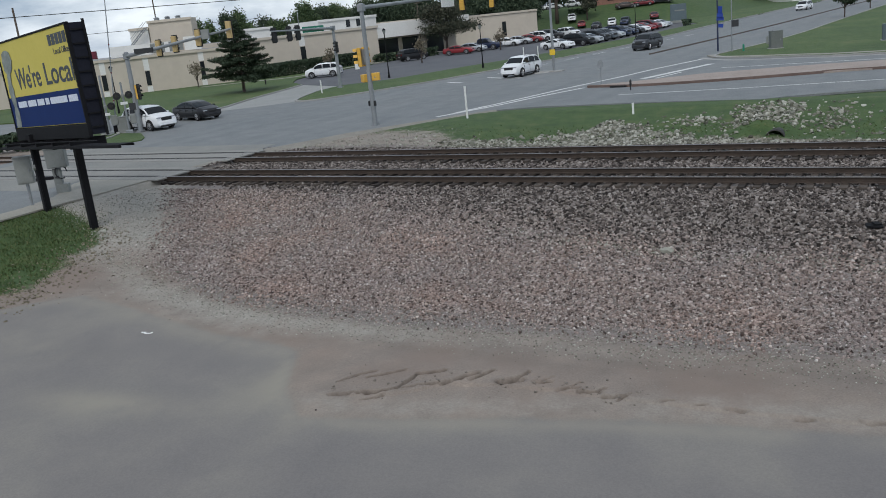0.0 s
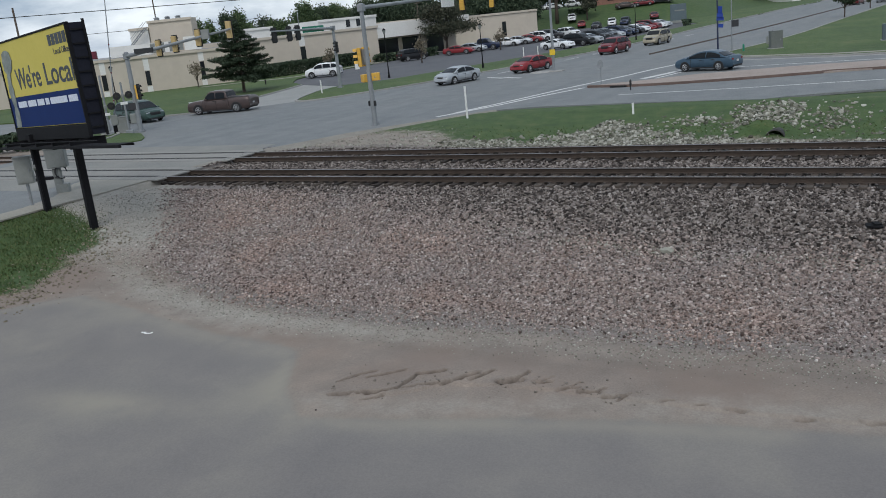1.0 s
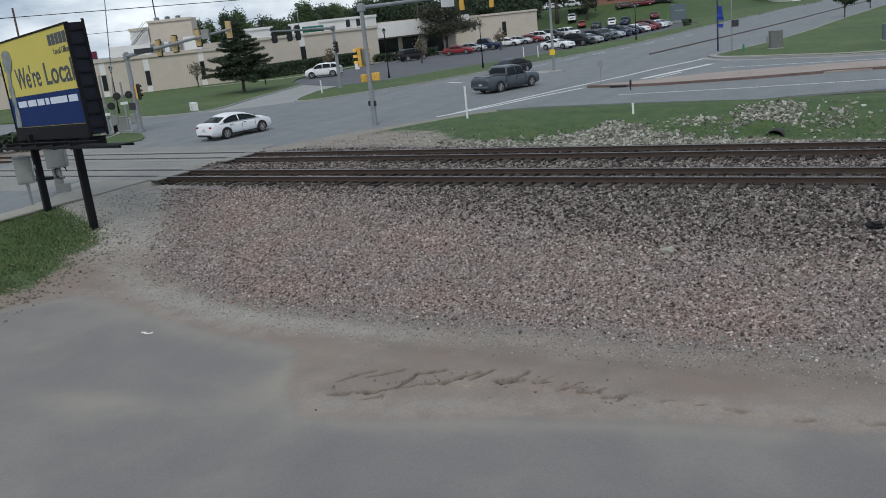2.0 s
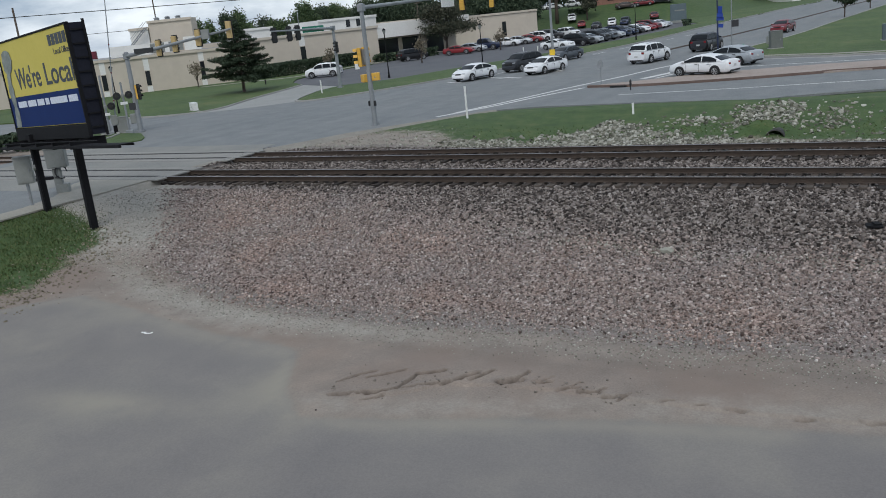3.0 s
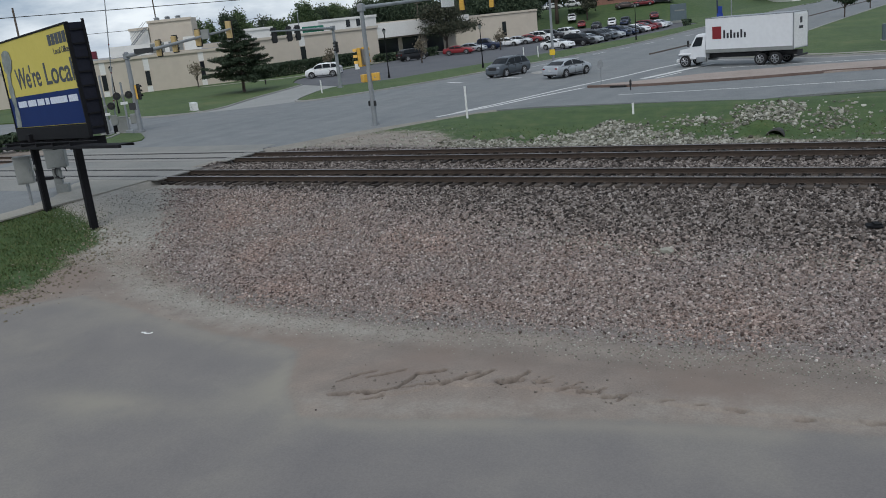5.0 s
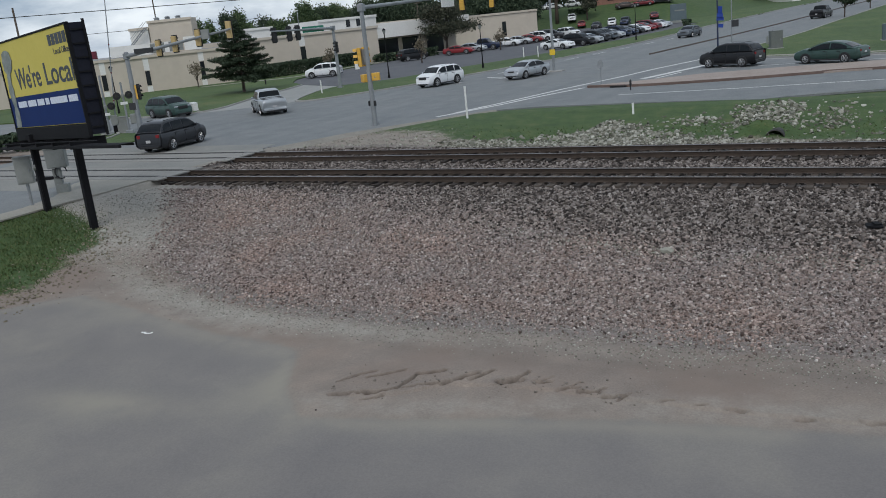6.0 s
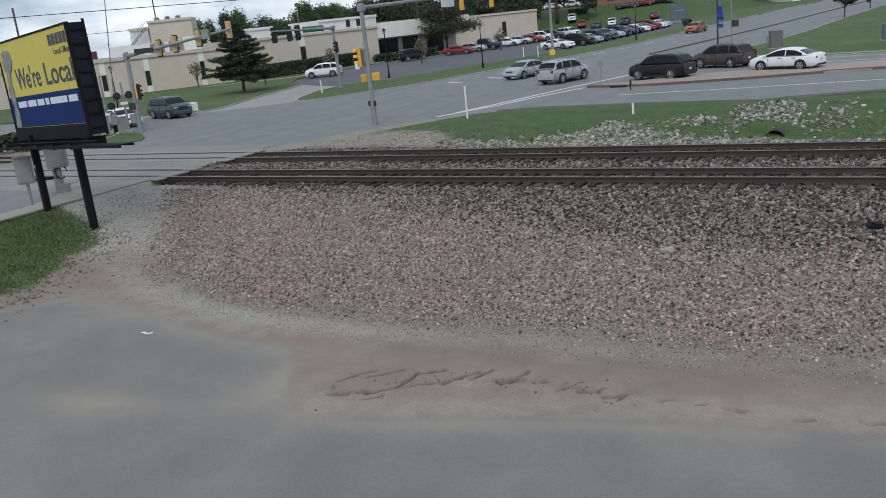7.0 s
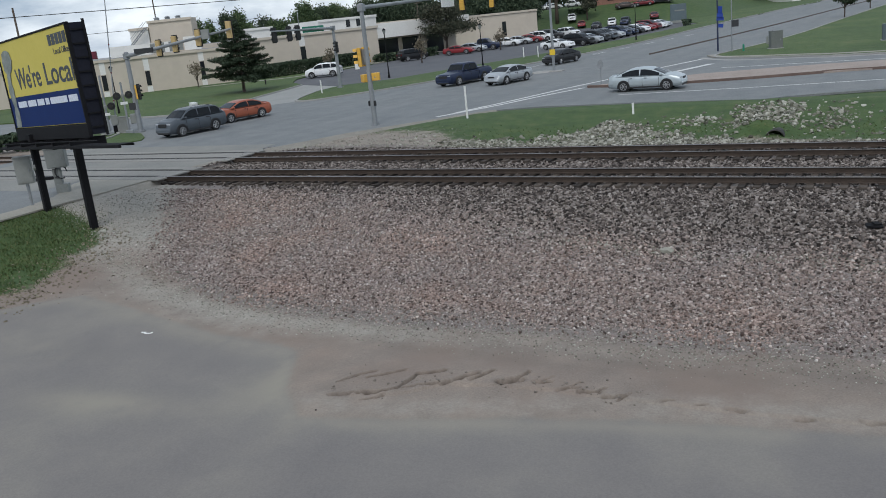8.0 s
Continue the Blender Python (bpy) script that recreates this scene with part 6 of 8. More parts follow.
# crossing signals with raised gates
def crossing_gate(x, y, turn, lights, label, gate=True, top=4.2):
    t = thing("crossing_gate", label, "crossing signal", pose(x, y, 0.0, 0, 0, turn))
    bm = bmesh.new()
    rod(bm, (0, 0, 0), (0, 0, top), 0.08, 0.07, 10)
    box(bm, (0, 0, 0.12), (0.5, 0.5, 0.24), bevel=0.02)
    part("mast", bm, M["galv"], t)
    bm = bmesh.new()
    rod(bm, (0, 0, top), (0, 0, top + 0.12), 0.11, 0.05, 10)
    part("bell", bm, M["steel_box"], t)
    for sx in (-0.42, 0.42):
        for sy in (-0.14, 0.16):
            bm = bmesh.new()
            rod(bm, (sx, sy, lights), (sx, sy + (0.03 if sy > 0 else -0.03), lights), 0.27, n=16)
            fl = part("flasher", bm, M["signal_black"], t)
            bm = bmesh.new()
            rod(bm, (sx, sy * 1.3, lights), (sx, sy * 1.5, lights), 0.11, n=12)
            part("lens", bm, M["lens_dark"], fl)
            bm = bmesh.new()
            for k in range(6):
                a0, a1 = math.pi * k / 6, math.pi * (k + 1) / 6
                y1 = sy * 1.2
                y2 = y1 + (0.26 if sy > 0 else -0.26)
                rod(bm, (sx + 0.135 * math.cos(a0), (y1 + y2) / 2, lights + 0.135 * math.sin(a0)), (sx + 0.135 * math.cos(a1), (y1 + y2) / 2, lights + 0.135 * math.sin(a1)), 0.015, n=5)
            part("hood", bm, M["signal_black"], fl)
    bm = bmesh.new()
    box(bm, (0, 0, lights), (0.9, 0.1, 0.1))
    box(bm, (0, -0.02, lights - 0.02), (0.2, 0.22, 0.26), bevel=0.02)
    part("light_bar", bm, M["steel_box"], t)
    bm = bmesh.new()
    box(bm, (0, -0.11, lights - 0.55), (0.5, 0.03, 0.2), bevel=0.004)
    part("track_count_sign", bm, M["sign_white"], t)
    bm = bmesh.new()
    box(bm, (0.45, 0.25, 1.0), (0.5, 0.5, 0.7), bevel=0.03)
    part("gate_motor", bm, M["steel_box"], t)
    if gate:
        arm = thing("gate_arm", "", "")
        arm.parent = t
        bm = bmesh.new()
        rod(bm, (0.5, 0.3, 0.7), (1.5, 0.5, 10.4), 0.05, 0.032, 8)
        part("boom", bm, M["galv"], arm, "thin raised grey boom")
        for z in (2.4, 4.4, 6.4):
            bm = bmesh.new()
            u = (z - 0.7) / 9.7
            rod(bm, (0.5 + u, 0.2 + 0.2 * u, z), (0.5 + u, 0.34 + 0.2 * u, z), 0.06, n=10)
            part("gate_lamp", bm, M["lens_dull"], arm)
        bm = bmesh.new()
        box(bm, (0.42, 0.3, 0.3), (0.3, 0.24, 0.6), bevel=0.02)
        part("counterweight", bm, M["black_steel"], arm)
    return t


crossing_gate(-52.3, 42.7, 50, 2.05, "railway crossing signal with dark flashers and a raised gate")
crossing_gate(-50.75, 43.15, 47, 2.75, "railway crossing signal with two pairs of flashers", False, 3.6)
crossing_gate(-56.6, 45.2, 18, 2.4, "farther railway crossing signal on a grey mast", False, 4.4)
for x, y, h, w in ((-53.6, 43.4, 1.5, 0.6), (-51.9, 43.6, 1.15, 0.75)):
    cabinet("control_box", x, y, 0.0, w, 0.45, h, 45, "steel_box", "weathered grey steel control box beside the crossing signal")
t = thing("signal_pole", "short signal pole with a lit red square lamp beside the crossing", "traffic light", pose(-53.5, 43.2, 0.0))
bm = bmesh.new()
rod(bm, (0, 0, 0), (0, 0, 6.0), 0.08, 0.06, 10)
part("pole", bm, M["galv"], t)
signal_head(t, (-0.3, 0, 5.4), 40, 0.85, "signal_black")
plate(t, "lamp_box", (0.32, 0.1, 5.75), (0.5, 0.4, 0.55), 40, "lens_dull", "red square signal box", 0.03)

# overhead wires, far poles
def wire(a, b, r=0.022):
    bm = bmesh.new()
    rod(bm, a, b, r, n=6)
    solid("overhead_wire", bm, M["trim_black"], "thin dark overhead wire", "wire", pose(0, 0, 0))


wire((-72.0, 7.9, 9.0), (-38.1, 89.1, 9.0), 0.03)
wire((-130, 40, 8.6), (-95, 110, 8.6), 0.035)
for x, y, h, r in ((-132, 93.5, 14.5, 0.16), (-145, 136, 19, 0.12), (-88, 150, 9.5, 0.1)):
    t = thing("utility_pole", "weathered timber utility pole against the sky", "utility pole", pose(x, y, -0.1))
    bm = bmesh.new()
    rod(bm, (0, 0, 0), (0, 0, h), r * 1.3, r, 8)
    part("pole", bm, M["wood_pole"], t)
    bm = bmesh.new()
    box(bm, (0, 0, h - 0.5), (1.2 if r < 0.15 else 0.5, 0.12, 0.14))
    part("crossarm", bm, M["wood_pole"], t)
t = thing("sign_board", "dark monument sign on the grass by the car park", "sign", pose(-42.0, 170, 0.1, 0, 0, 20))
plate(t, "panel", (0, 0, 1.9), (3.0, 0.4, 3.2), 0, "cabinet_blue", "", 0.04)
plate(t, "pale_bar", (0.2, -0.21, 2.3), (1.8, 0.04, 0.22), 0, "steel_box", "", 0.004)
plate(t, "plinth", (0, 0, 0.2), (4.0, 0.7, 0.5), 0, "steel_box", "", 0.02)

# small debris
bm = bmesh.new()
for k in range(5):
    box(bm, (0.07 * k - 0.1, 0.03 * math.sin(k * 2), 0.02), (0.09, 0.07, 0.03), Euler((0.2 * k, 0.3, k)).to_matrix(), 0.006)
solid("paper_scrap", bm, M["sign_white"], "crumpled white paper scrap on the asphalt", "litter", pose(-17.46, 14.07, -1.24))
bm = bmesh.new()
box(bm, (0, 0, 0.05), (0.4, 0.26, 0.06), Euler((0.1, 0.06, 0.2)).to_matrix(), 0.01)
box(bm, (0.05, 0.02, 0.1), (0.2, 0.18, 0.05), Euler((0.2, 0.1, 0.6)).to_matrix(), 0.01)
solid("steel_plate", bm, M["black_steel"], "dark rusty tie plate lying on the gravel", "scrap", pose(-1.0, 23.9, -0.48))
for x, y, s in ((-20.4, 18.1, 0.14), (-5.9, 21.9, 0.34), (-27.3, 21.0, 0.3), (-26.7, 20.6, 0.22)):
    bm = bmesh.new()
    bmesh.ops.create_icosphere(bm, subdivisions=1, radius=s * 0.5)
    gg = random.Random(int(s * 100))
    for v in bm.verts:
        v.co = Vector((v.co.x * gg.uniform(0.9, 1.6), v.co.y * gg.uniform(0.7, 1.1), v.co.z * gg.uniform(0.4, 0.7)))
    zz = float(ground_z(np.array([x]), np.array([y]))[0])
    solid("stone", bm, M["limestone"], "larger loose stone lying on the gravel", "stone", pose(x, y, zz + s * 0.12), "loose stones")


# ---- vehicles ----
# length, width, height, wheelbase, wheel radius, bonnet and boot heights, belt height, then x of: windscreen foot, roof front, roof rear, rear glass foot
SPEC = {
    "sedan": (4.75, 1.83, 1.47, 2.78, 0.34, 0.95, 1.06, 0.98, 1.4, 0.35, -0.95, -1.9),
    "coupe": (4.75, 1.88, 1.38, 2.78, 0.36, 0.94, 1.04, 0.98, 1.05, 0.1, -0.8, -1.95),
    "suv": (4.6, 1.9, 1.76, 2.72, 0.38, 1.12, 1.2, 1.14, 1.35, 0.5, -1.62, -2.18),
    "minivan": (5.1, 1.96, 1.76, 3.0, 0.35, 1.0, 1.1, 1.06, 1.65, 0.5, -2.0, -2.42),
    "van": (4.7, 1.8, 1.95, 2.9, 0.33, 1.05, 1.12, 1.1, 1.45, 0.75, -2.22, -2.32),
    "pickup": (5.7, 1.98, 1.85, 3.5, 0.4, 1.12, 1.2, 1.18, 1.2, 0.7, -0.75, -0.95),
}
CACHE = {}


def body_mesh(kind):
    L, W, H, wb, wr, hood, boot, belt, ws, rf, rr, rg = SPEC[kind]
    w = W / 2
    if kind == "pickup":
        tops = [(-L / 2, 0.62, 0.9), (-L / 2 + 0.05, boot, 0.96), (rg - 0.15, boot, 1.0), (rg, belt, 1.0), (ws, belt, 1.0), (ws + 0.3, hood + 0.03, 0.99), (L / 2 - 0.25, hood - 0.08, 0.96), (L / 2 - 0.06, hood - 0.2, 0.92), (L / 2, 0.62, 0.86)]
    else:
        tops = [(-L / 2, 0.6, 0.84), (-L / 2 + 0.07, boot - 0.08, 0.91), (-L / 2 + 0.3, boot, 0.97), (rg, belt + 0.03, 1.0), (0, belt, 1.0), (ws, belt, 1.0), (ws + 0.25, hood + 0.06, 0.99), (L / 2 - 0.42, hood - 0.03, 0.96), (L / 2 - 0.1, hood - 0.15, 0.9), (L / 2, 0.56, 0.82)]
    line = smooth_line([(x, zt) for x, zt, k in tops], 4)
    plan = smooth_line([(x, k) for x, zt, k in tops], 4)
    bm = bmesh.new()
    rings = []
    for (x, zt), (_, k) in zip(line, plan):
        ww = w * min(k, 1.0)
        zb = 0.22 + 0.12 * max(0.0, (abs(x) - L / 2 + 0.35) / 0.35) ** 2
        hi = max(zt, zb + 0.3)
        d = hi - zb
        half = [(0.84, zb), (0.96, zb + 0.1 * d), (1.0, zb + 0.38 * d), (0.99, zb + 0.66 * d), (0.955, zb + 0.86 * d), (0.88, zb + 0.97 * d), (0.7, zb + 1.01 * d), (0.0, zb + d + 0.04)]
        rings.append([(x, ww * f, z) for f, z in half] + [(x, -ww * f, z) for f, z in half[-2::-1]])
    loft(bm, rings)
    return mesh_of(kind + "_body", bm, PAINT["white"], True)


def roof_line(kind):
    """Height of the roof over x, from the foot of the rear glass to the foot of the windscreen."""
    L, W, H, wb, wr, hood, boot, belt, ws, rf, rr, rg = SPEC[kind]
    pts = [(rg, belt + 0.02), (rr - 0.12 * (rr - rg), H - 0.1), (rr + 0.3 * (rf - rr), H - 0.01), (rr + 0.65 * (rf - rr), H), (rf + 0.1 * (ws - rf), H - 0.08), (ws, belt + 0.02)]
    line = smooth_line(pts, 5)
    return np.array([q[0] for q in line]), np.array([q[1] for q in line])


def shell(kind, x, v):
    """A point on the cabin's side at x, the share v up from the belt to the roof's edge: half width and height."""
    L, W, H, wb, wr, hood, boot, belt, ws, rf, rr, rg = SPEC[kind]
    xs, zs = roof_line(kind)
    top = float(np.interp(x, xs, zs)) - 0.05
    w0, w1 = W / 2 * 0.93, W / 2 * (0.76 if kind in ("van", "minivan", "suv", "pickup") else 0.68)
    z = belt - 0.03 + v * (top - belt + 0.03)
    return w0 + (w1 - w0) * (max(0.0, z - belt) / (H - belt)) ** 1.25, z


def cabin_mesh(kind):
    xs, zs = roof_line(kind)
    bm = bmesh.new()
    rings = []
    for x, zr in zip(xs, zs):
        half = [shell(kind, x, v) for v in (0.0, 0.35, 0.7, 1.0)]
        y1 = half[-1][0]
        half += [(y1 * 0.93, zr - 0.018), (y1 * 0.72, zr + 0.002), (0.0, zr + 0.018)]
        rings.append([(x, y, z) for y, z in half] + [(x, -y, z) for y, z in half[-2::-1]])
    loft(bm, rings)
    return mesh_of(kind + "_cabin", bm, PAINT["white"], True)


def sheet_mesh(name, rows, lift):
    """A thin curved pane over a grid of points, raised along the given direction."""
    bm = bmesh.new()
    lift = Vector(lift)
    lo = [[bm.verts.new(Vector(q) - lift * 0.5) for q in r] for r in rows]
    hi = [[bm.verts.new(Vector(q) + lift) for q in r] for r in rows]
    n, m = len(rows), len(rows[0])
    for a in range(n - 1):
        for b in range(m - 1):
            bm.faces.new((hi[a][b], hi[a][b + 1], hi[a + 1][b + 1], hi[a + 1][b]))
    rim = [(0, b) for b in range(m)] + [(a, m - 1) for a in range(1, n)] + [(n - 1, b) for b in range(m - 2, -1, -1)] + [(a, 0) for a in range(n - 2, 0, -1)]
    for (a, b), (c, d) in zip(rim, rim[1:] + rim[:1]):
        bm.faces.new((lo[a][b], lo[c][d], hi[c][d], hi[a][b]))
    return mesh_of(name, bm, M["car_glass"])


def side_pane(kind, xa, xb, side):
    rows = []
    for v in (0.1, 0.5, 0.88):
        rows.append([(x, side * y, z) for x in np.linspace(xa, xb, 5) for y, z in (shell(kind, float(x), v),)])
    return sheet_mesh("side_window", rows, (0, side * 0.014, 0.003))


def end_pane(kind, name, xa, xb):
    """Windscreen or rear glass: the sloping end of the shell between two x."""
    xs, zs = roof_line(kind)
    rows = []
    for x in np.linspace(xa, xb, 5):
        zr = float(np.interp(x, xs, zs))
        y1 = shell(kind, float(x), 1.0)[0]
        rows.append([(float(x), f * y1, zr + dz) for f, dz in ((-0.9, -0.014), (-0.7, 0.004), (0.0, 0.02), (0.7, 0.004), (0.9, -0.014))])
    return sheet_mesh(name, rows, (0.014 if xa > 0.2 else -0.014, 0, 0.012))


def pane_mesh(name, quad, u0, u1, v0, v1, thick=0.014):
    """A pane set on the face a b c d (a-b foot, d-c head), between shares u and v."""
    a, b, c, d = quad

    def at(u, v):
        return a.lerp(b, u).lerp(d.lerp(c, u), v)

    nrm = (b - a).cross(d - a).normalized() * thick
    bm = bmesh.new()
    pts = [at(u0, v0), at(u1, v0), at(u1, v1), at(u0, v1)]
    loft(bm, [[p - nrm * 0.5 for p in pts], [p + nrm for p in pts]])
    return mesh_of(name, bm, M["car_glass"])


def wheel_meshes(r):
    bm = bmesh.new()
    n = 20
    prof = [(-0.1, r * 0.66), (-0.11, r * 0.95), (-0.07, r), (0.07, r), (0.11, r * 0.95), (0.1, r * 0.66)]
    rings = [[(math.cos(2 * math.pi * k / n) * q, y, math.sin(2 * math.pi * k / n) * q) for k in range(n)] for y, q in prof]
    loft(bm, rings)
    tyre = mesh_of("tyre", bm, M["tyre"])
    bm = bmesh.new()
    for s in (-1, 1):
        rod(bm, (0, s * 0.085, 0), (0, s * 0.115, 0), r * 0.16, n=8)
        for k in range(6):
            a = 2 * math.pi * k / 6
            c = Vector((math.cos(a), 0, math.sin(a)))
            rod(bm, c * r * 0.1 + Vector((0, s * 0.108, 0)), c * r * 0.64 + Vector((0, s * 0.104, 0)), r * 0.085, r * 0.1, 5)
        n2 = 16
        outer = [(math.cos(2 * math.pi * k / n2) * r * 0.68, s * 0.112, math.sin(2 * math.pi * k / n2) * r * 0.68) for k in range(n2)]
        inner = [(x * 0.86, s * 0.112, z * 0.86) for x, _, z in outer]
        back = [(x, s * 0.09, z) for x, _, z in inner]
        loft(bm, [outer, inner, back], cap=False)
    rim = mesh_of("rim", bm, M["rim"])
    return tyre, rim


def box_mesh(name, c, s, mat, bev=0.01, rot=None):
    bm = bmesh.new()
    box(bm, c, s, rot, bev)
    return mesh_of(name, bm, mat)


def kit(kind):
    """The shared meshes of one kind of vehicle: (name, mesh, painted, place, parts under it)."""
    if kind in CACHE:
        return CACHE[kind]
    L, W, H, wb, wr, hood, boot, belt, ws, rf, rr, rg = SPEC[kind]
    w = W / 2
    out = [("body", body_mesh(kind), True, (0, 0, 0), ()), ("cabin", cabin_mesh(kind), True, (0, 0, 0), ())]
    out.append(("windscreen", end_pane(kind, "windscreen", rf + 0.24 * (ws - rf), ws - 0.07 * (ws - rf)), False, (0, 0, 0), ()))
    out.append(("rear_window", end_pane(kind, "rear_window", rg + 0.12 * (rr - rg), rg + 0.72 * (rr - rg)), False, (0, 0, 0), ()))
    spans = {"sedan": ((0.14, 0.48), (0.505, 0.9)), "coupe": ((0.22, 0.5), (0.53, 0.9)), "suv": ((0.09, 0.29), (0.32, 0.59), (0.615, 0.92)), "minivan": ((0.06, 0.3), (0.33, 0.62), (0.645, 0.93)), "van": ((0.68, 0.93),), "pickup": ((0.1, 0.48), (0.52, 0.92))}[kind]
    for u0, u1 in spans:
        for side in (-1, 1):
            out.append(("side_window", side_pane(kind, rg + u0 * (ws - rg), rg + u1 * (ws - rg), side), False, (0, 0, 0), ()))
    tyre, rim = wheel_meshes(wr)
    arch_bm = bmesh.new()
    n = 12
    ring = [(math.cos(math.pi * k / n) * (wr + 0.07), math.sin(math.pi * k / n) * (wr + 0.07)) for k in range(n + 1)] + [(-(wr + 0.07), -wr * 0.35), (wr + 0.07, -wr * 0.35)]
    loft(arch_bm, [[(x, -w - 0.006, z) for x, z in ring], [(x, w + 0.006, z) for x, z in ring]])
    arch = mesh_of("wheel_arch", arch_bm, M["trim_black"])
    for x in (wb / 2 + 0.05, -wb / 2 + 0.05):
        out.append(("wheel_arch", arch, False, (x, 0, wr), ()))
        for s in (-1, 1):
            out.append(("wheel", tyre, False, (x, s * (w - 0.09), wr), (("rim", rim),)))
    head = box_mesh("headlight", (0, 0, 0), (0.2, 0.36, 0.12), M["head_lens"], 0.03)
    tail = box_mesh("tail_light", (0, 0, 0), (0.1, 0.24, 0.13 if kind in ("sedan", "coupe") else 0.2), M["tail_lens"], 0.02)
    mir = box_mesh("mirror", (0, 0, 0), (0.14, 0.18, 0.13), PAINT["white"], 0.03)
    front = hood - 0.2
    for s in (-1, 1):
        out.append(("headlight", head, False, (L / 2 - 0.15, s * w * 0.64, front - 0.02), ()))
        out.append(("tail_light", tail, False, (-L / 2 + 0.06, s * w * 0.7, boot - 0.24), ()))
        out.append(("mirror", mir, True, (ws - 0.3, s * (w + 0.05), belt + 0.05), ()))
    out.append(("grille", box_mesh("grille", (0, 0, 0), (0.08, W * (0.36 if kind in ("sedan", "coupe") else 0.46), 0.13 if kind in ("sedan", "coupe") else 0.24), M["trim_black"], 0.02), False, (L / 2 - 0.035, 0, front - (0.06 if kind in ("sedan", "coupe") else 0.1)), ()))
    out.append(("front_bumper", box_mesh("front_bumper", (0, 0, 0), (0.16, W * 0.74, 0.16), PAINT["white"], 0.05), True, (L / 2 - 0.05, 0, 0.4), ()))
    out.append(("intake", box_mesh("intake", (0, 0, 0), (0.08, W * 0.62, 0.12), M["trim_black"], 0.02), False, (L / 2 + 0.0, 0, 0.31), ()))
    out.append(("rear_bumper", box_mesh("rear_bumper", (0, 0, 0), (0.14, W * 0.82, 0.18), PAINT["white"], 0.05), True, (-L / 2 + 0.05, 0, 0.44), ()))
    out.append(("rear_valance", box_mesh("rear_valance", (0, 0, 0), (0.08, W * 0.7, 0.12), M["trim_black"], 0.02), False, (-L / 2 + 0.01, 0, 0.33), ()))
    out.append(("number_plate", box_mesh("number_plate", (0, 0, 0), (0.02, 0.32, 0.15), M["plate"], 0.004), False, (-L / 2 - 0.01, 0, 0.68), ()))
    sill = box_mesh("sill", (0, 0, 0), (wb - 2 * wr - 0.1, W * 0.985, 0.1), M["trim_black"], 0.02)
    out.append(("sill", sill, False, (0.05, 0, 0.27), ()))
    if kind == "pickup":
        out.append(("load_bed", box_mesh("load_bed", (0, 0, 0), (L / 2 + rg - 0.35, W * 0.8, 0.04), M["trim_black"], 0.005), False, ((-L / 2 + rg) / 2 - 0.02, 0, boot + 0.035), ()))
        out.append(("tailgate", box_mesh("tailgate", (0, 0, 0), (0.05, W * 0.78, 0.42), PAINT["white"], 0.02), True, (-L / 2 + 0.01, 0, boot - 0.22), ()))
    seam = box_mesh("door_seam", (0, 0, 0), (0.014, W + 0.004, (belt - 0.42) * 0.92), M["trim_black"], 0.0)
    for x in {"sedan": (0.95, -0.1, -1.0), "coupe": (0.8, -0.55), "suv": (1.0, 0.0, -0.95), "minivan": (1.1, 0.1, -1.0), "van": (1.2, 0.3), "pickup": (1.1, 0.1, -0.85)}[kind]:
        out.append(("door_seam", seam, False, (x, 0, 0.34 + (belt - 0.42) * 0.46), ()))
    grip = box_mesh("door_handle", (0, 0, 0), (0.2, W + 0.05, 0.035), M["trim_black"], 0.01)
    for x in {"sedan": (0.1, -0.85), "coupe": (-0.35,), "suv": (0.2, -0.75), "minivan": (0.3, -0.8), "van": (0.5,), "pickup": (0.3, -0.65)}[kind]:
        out.append(("door_handle", grip, False, (x, 0, belt - 0.14), ()))
    if kind in ("suv", "minivan"):
        rail = box_mesh("roof_rail", (0, 0, 0), (rf - rr - 0.5, 0.035, 0.03), M["trim_black"], 0.008)
        for s in (-1, 1):
            out.append(("roof_rail", rail, False, ((rf + rr) / 2, s * w * 0.6, H - 0.005), ()))
    CACHE[kind] = out
    return out


NOUN = {"sedan": ("sedan", "car"), "coupe": ("coupe", "car"), "suv": ("sport utility car", "car"), "minivan": ("minivan", "van"), "van": ("panel van", "van"), "pickup": ("pickup truck", "truck")}
HUE = {"ice": "pale silver blue", "blue": "slate blue", "green": "dark green", "orange": "orange red"}


def vehicle(kind, color, state, m=None, group="traffic"):
    noun, cat = NOUN[kind]
    t = thing({"suv": "suv"}.get(kind, kind) if kind != "pickup" else "pickup_truck", "%s %s %s" % (HUE.get(color, color), noun, state), cat, m, group)
    for name, me, painted, at, subs in kit(kind):
        o = part(name, me, PAINT[color] if painted else None, t)
        o.location = at
        for sub, sme in subs:
            part(sub, sme, None, o)
    return t


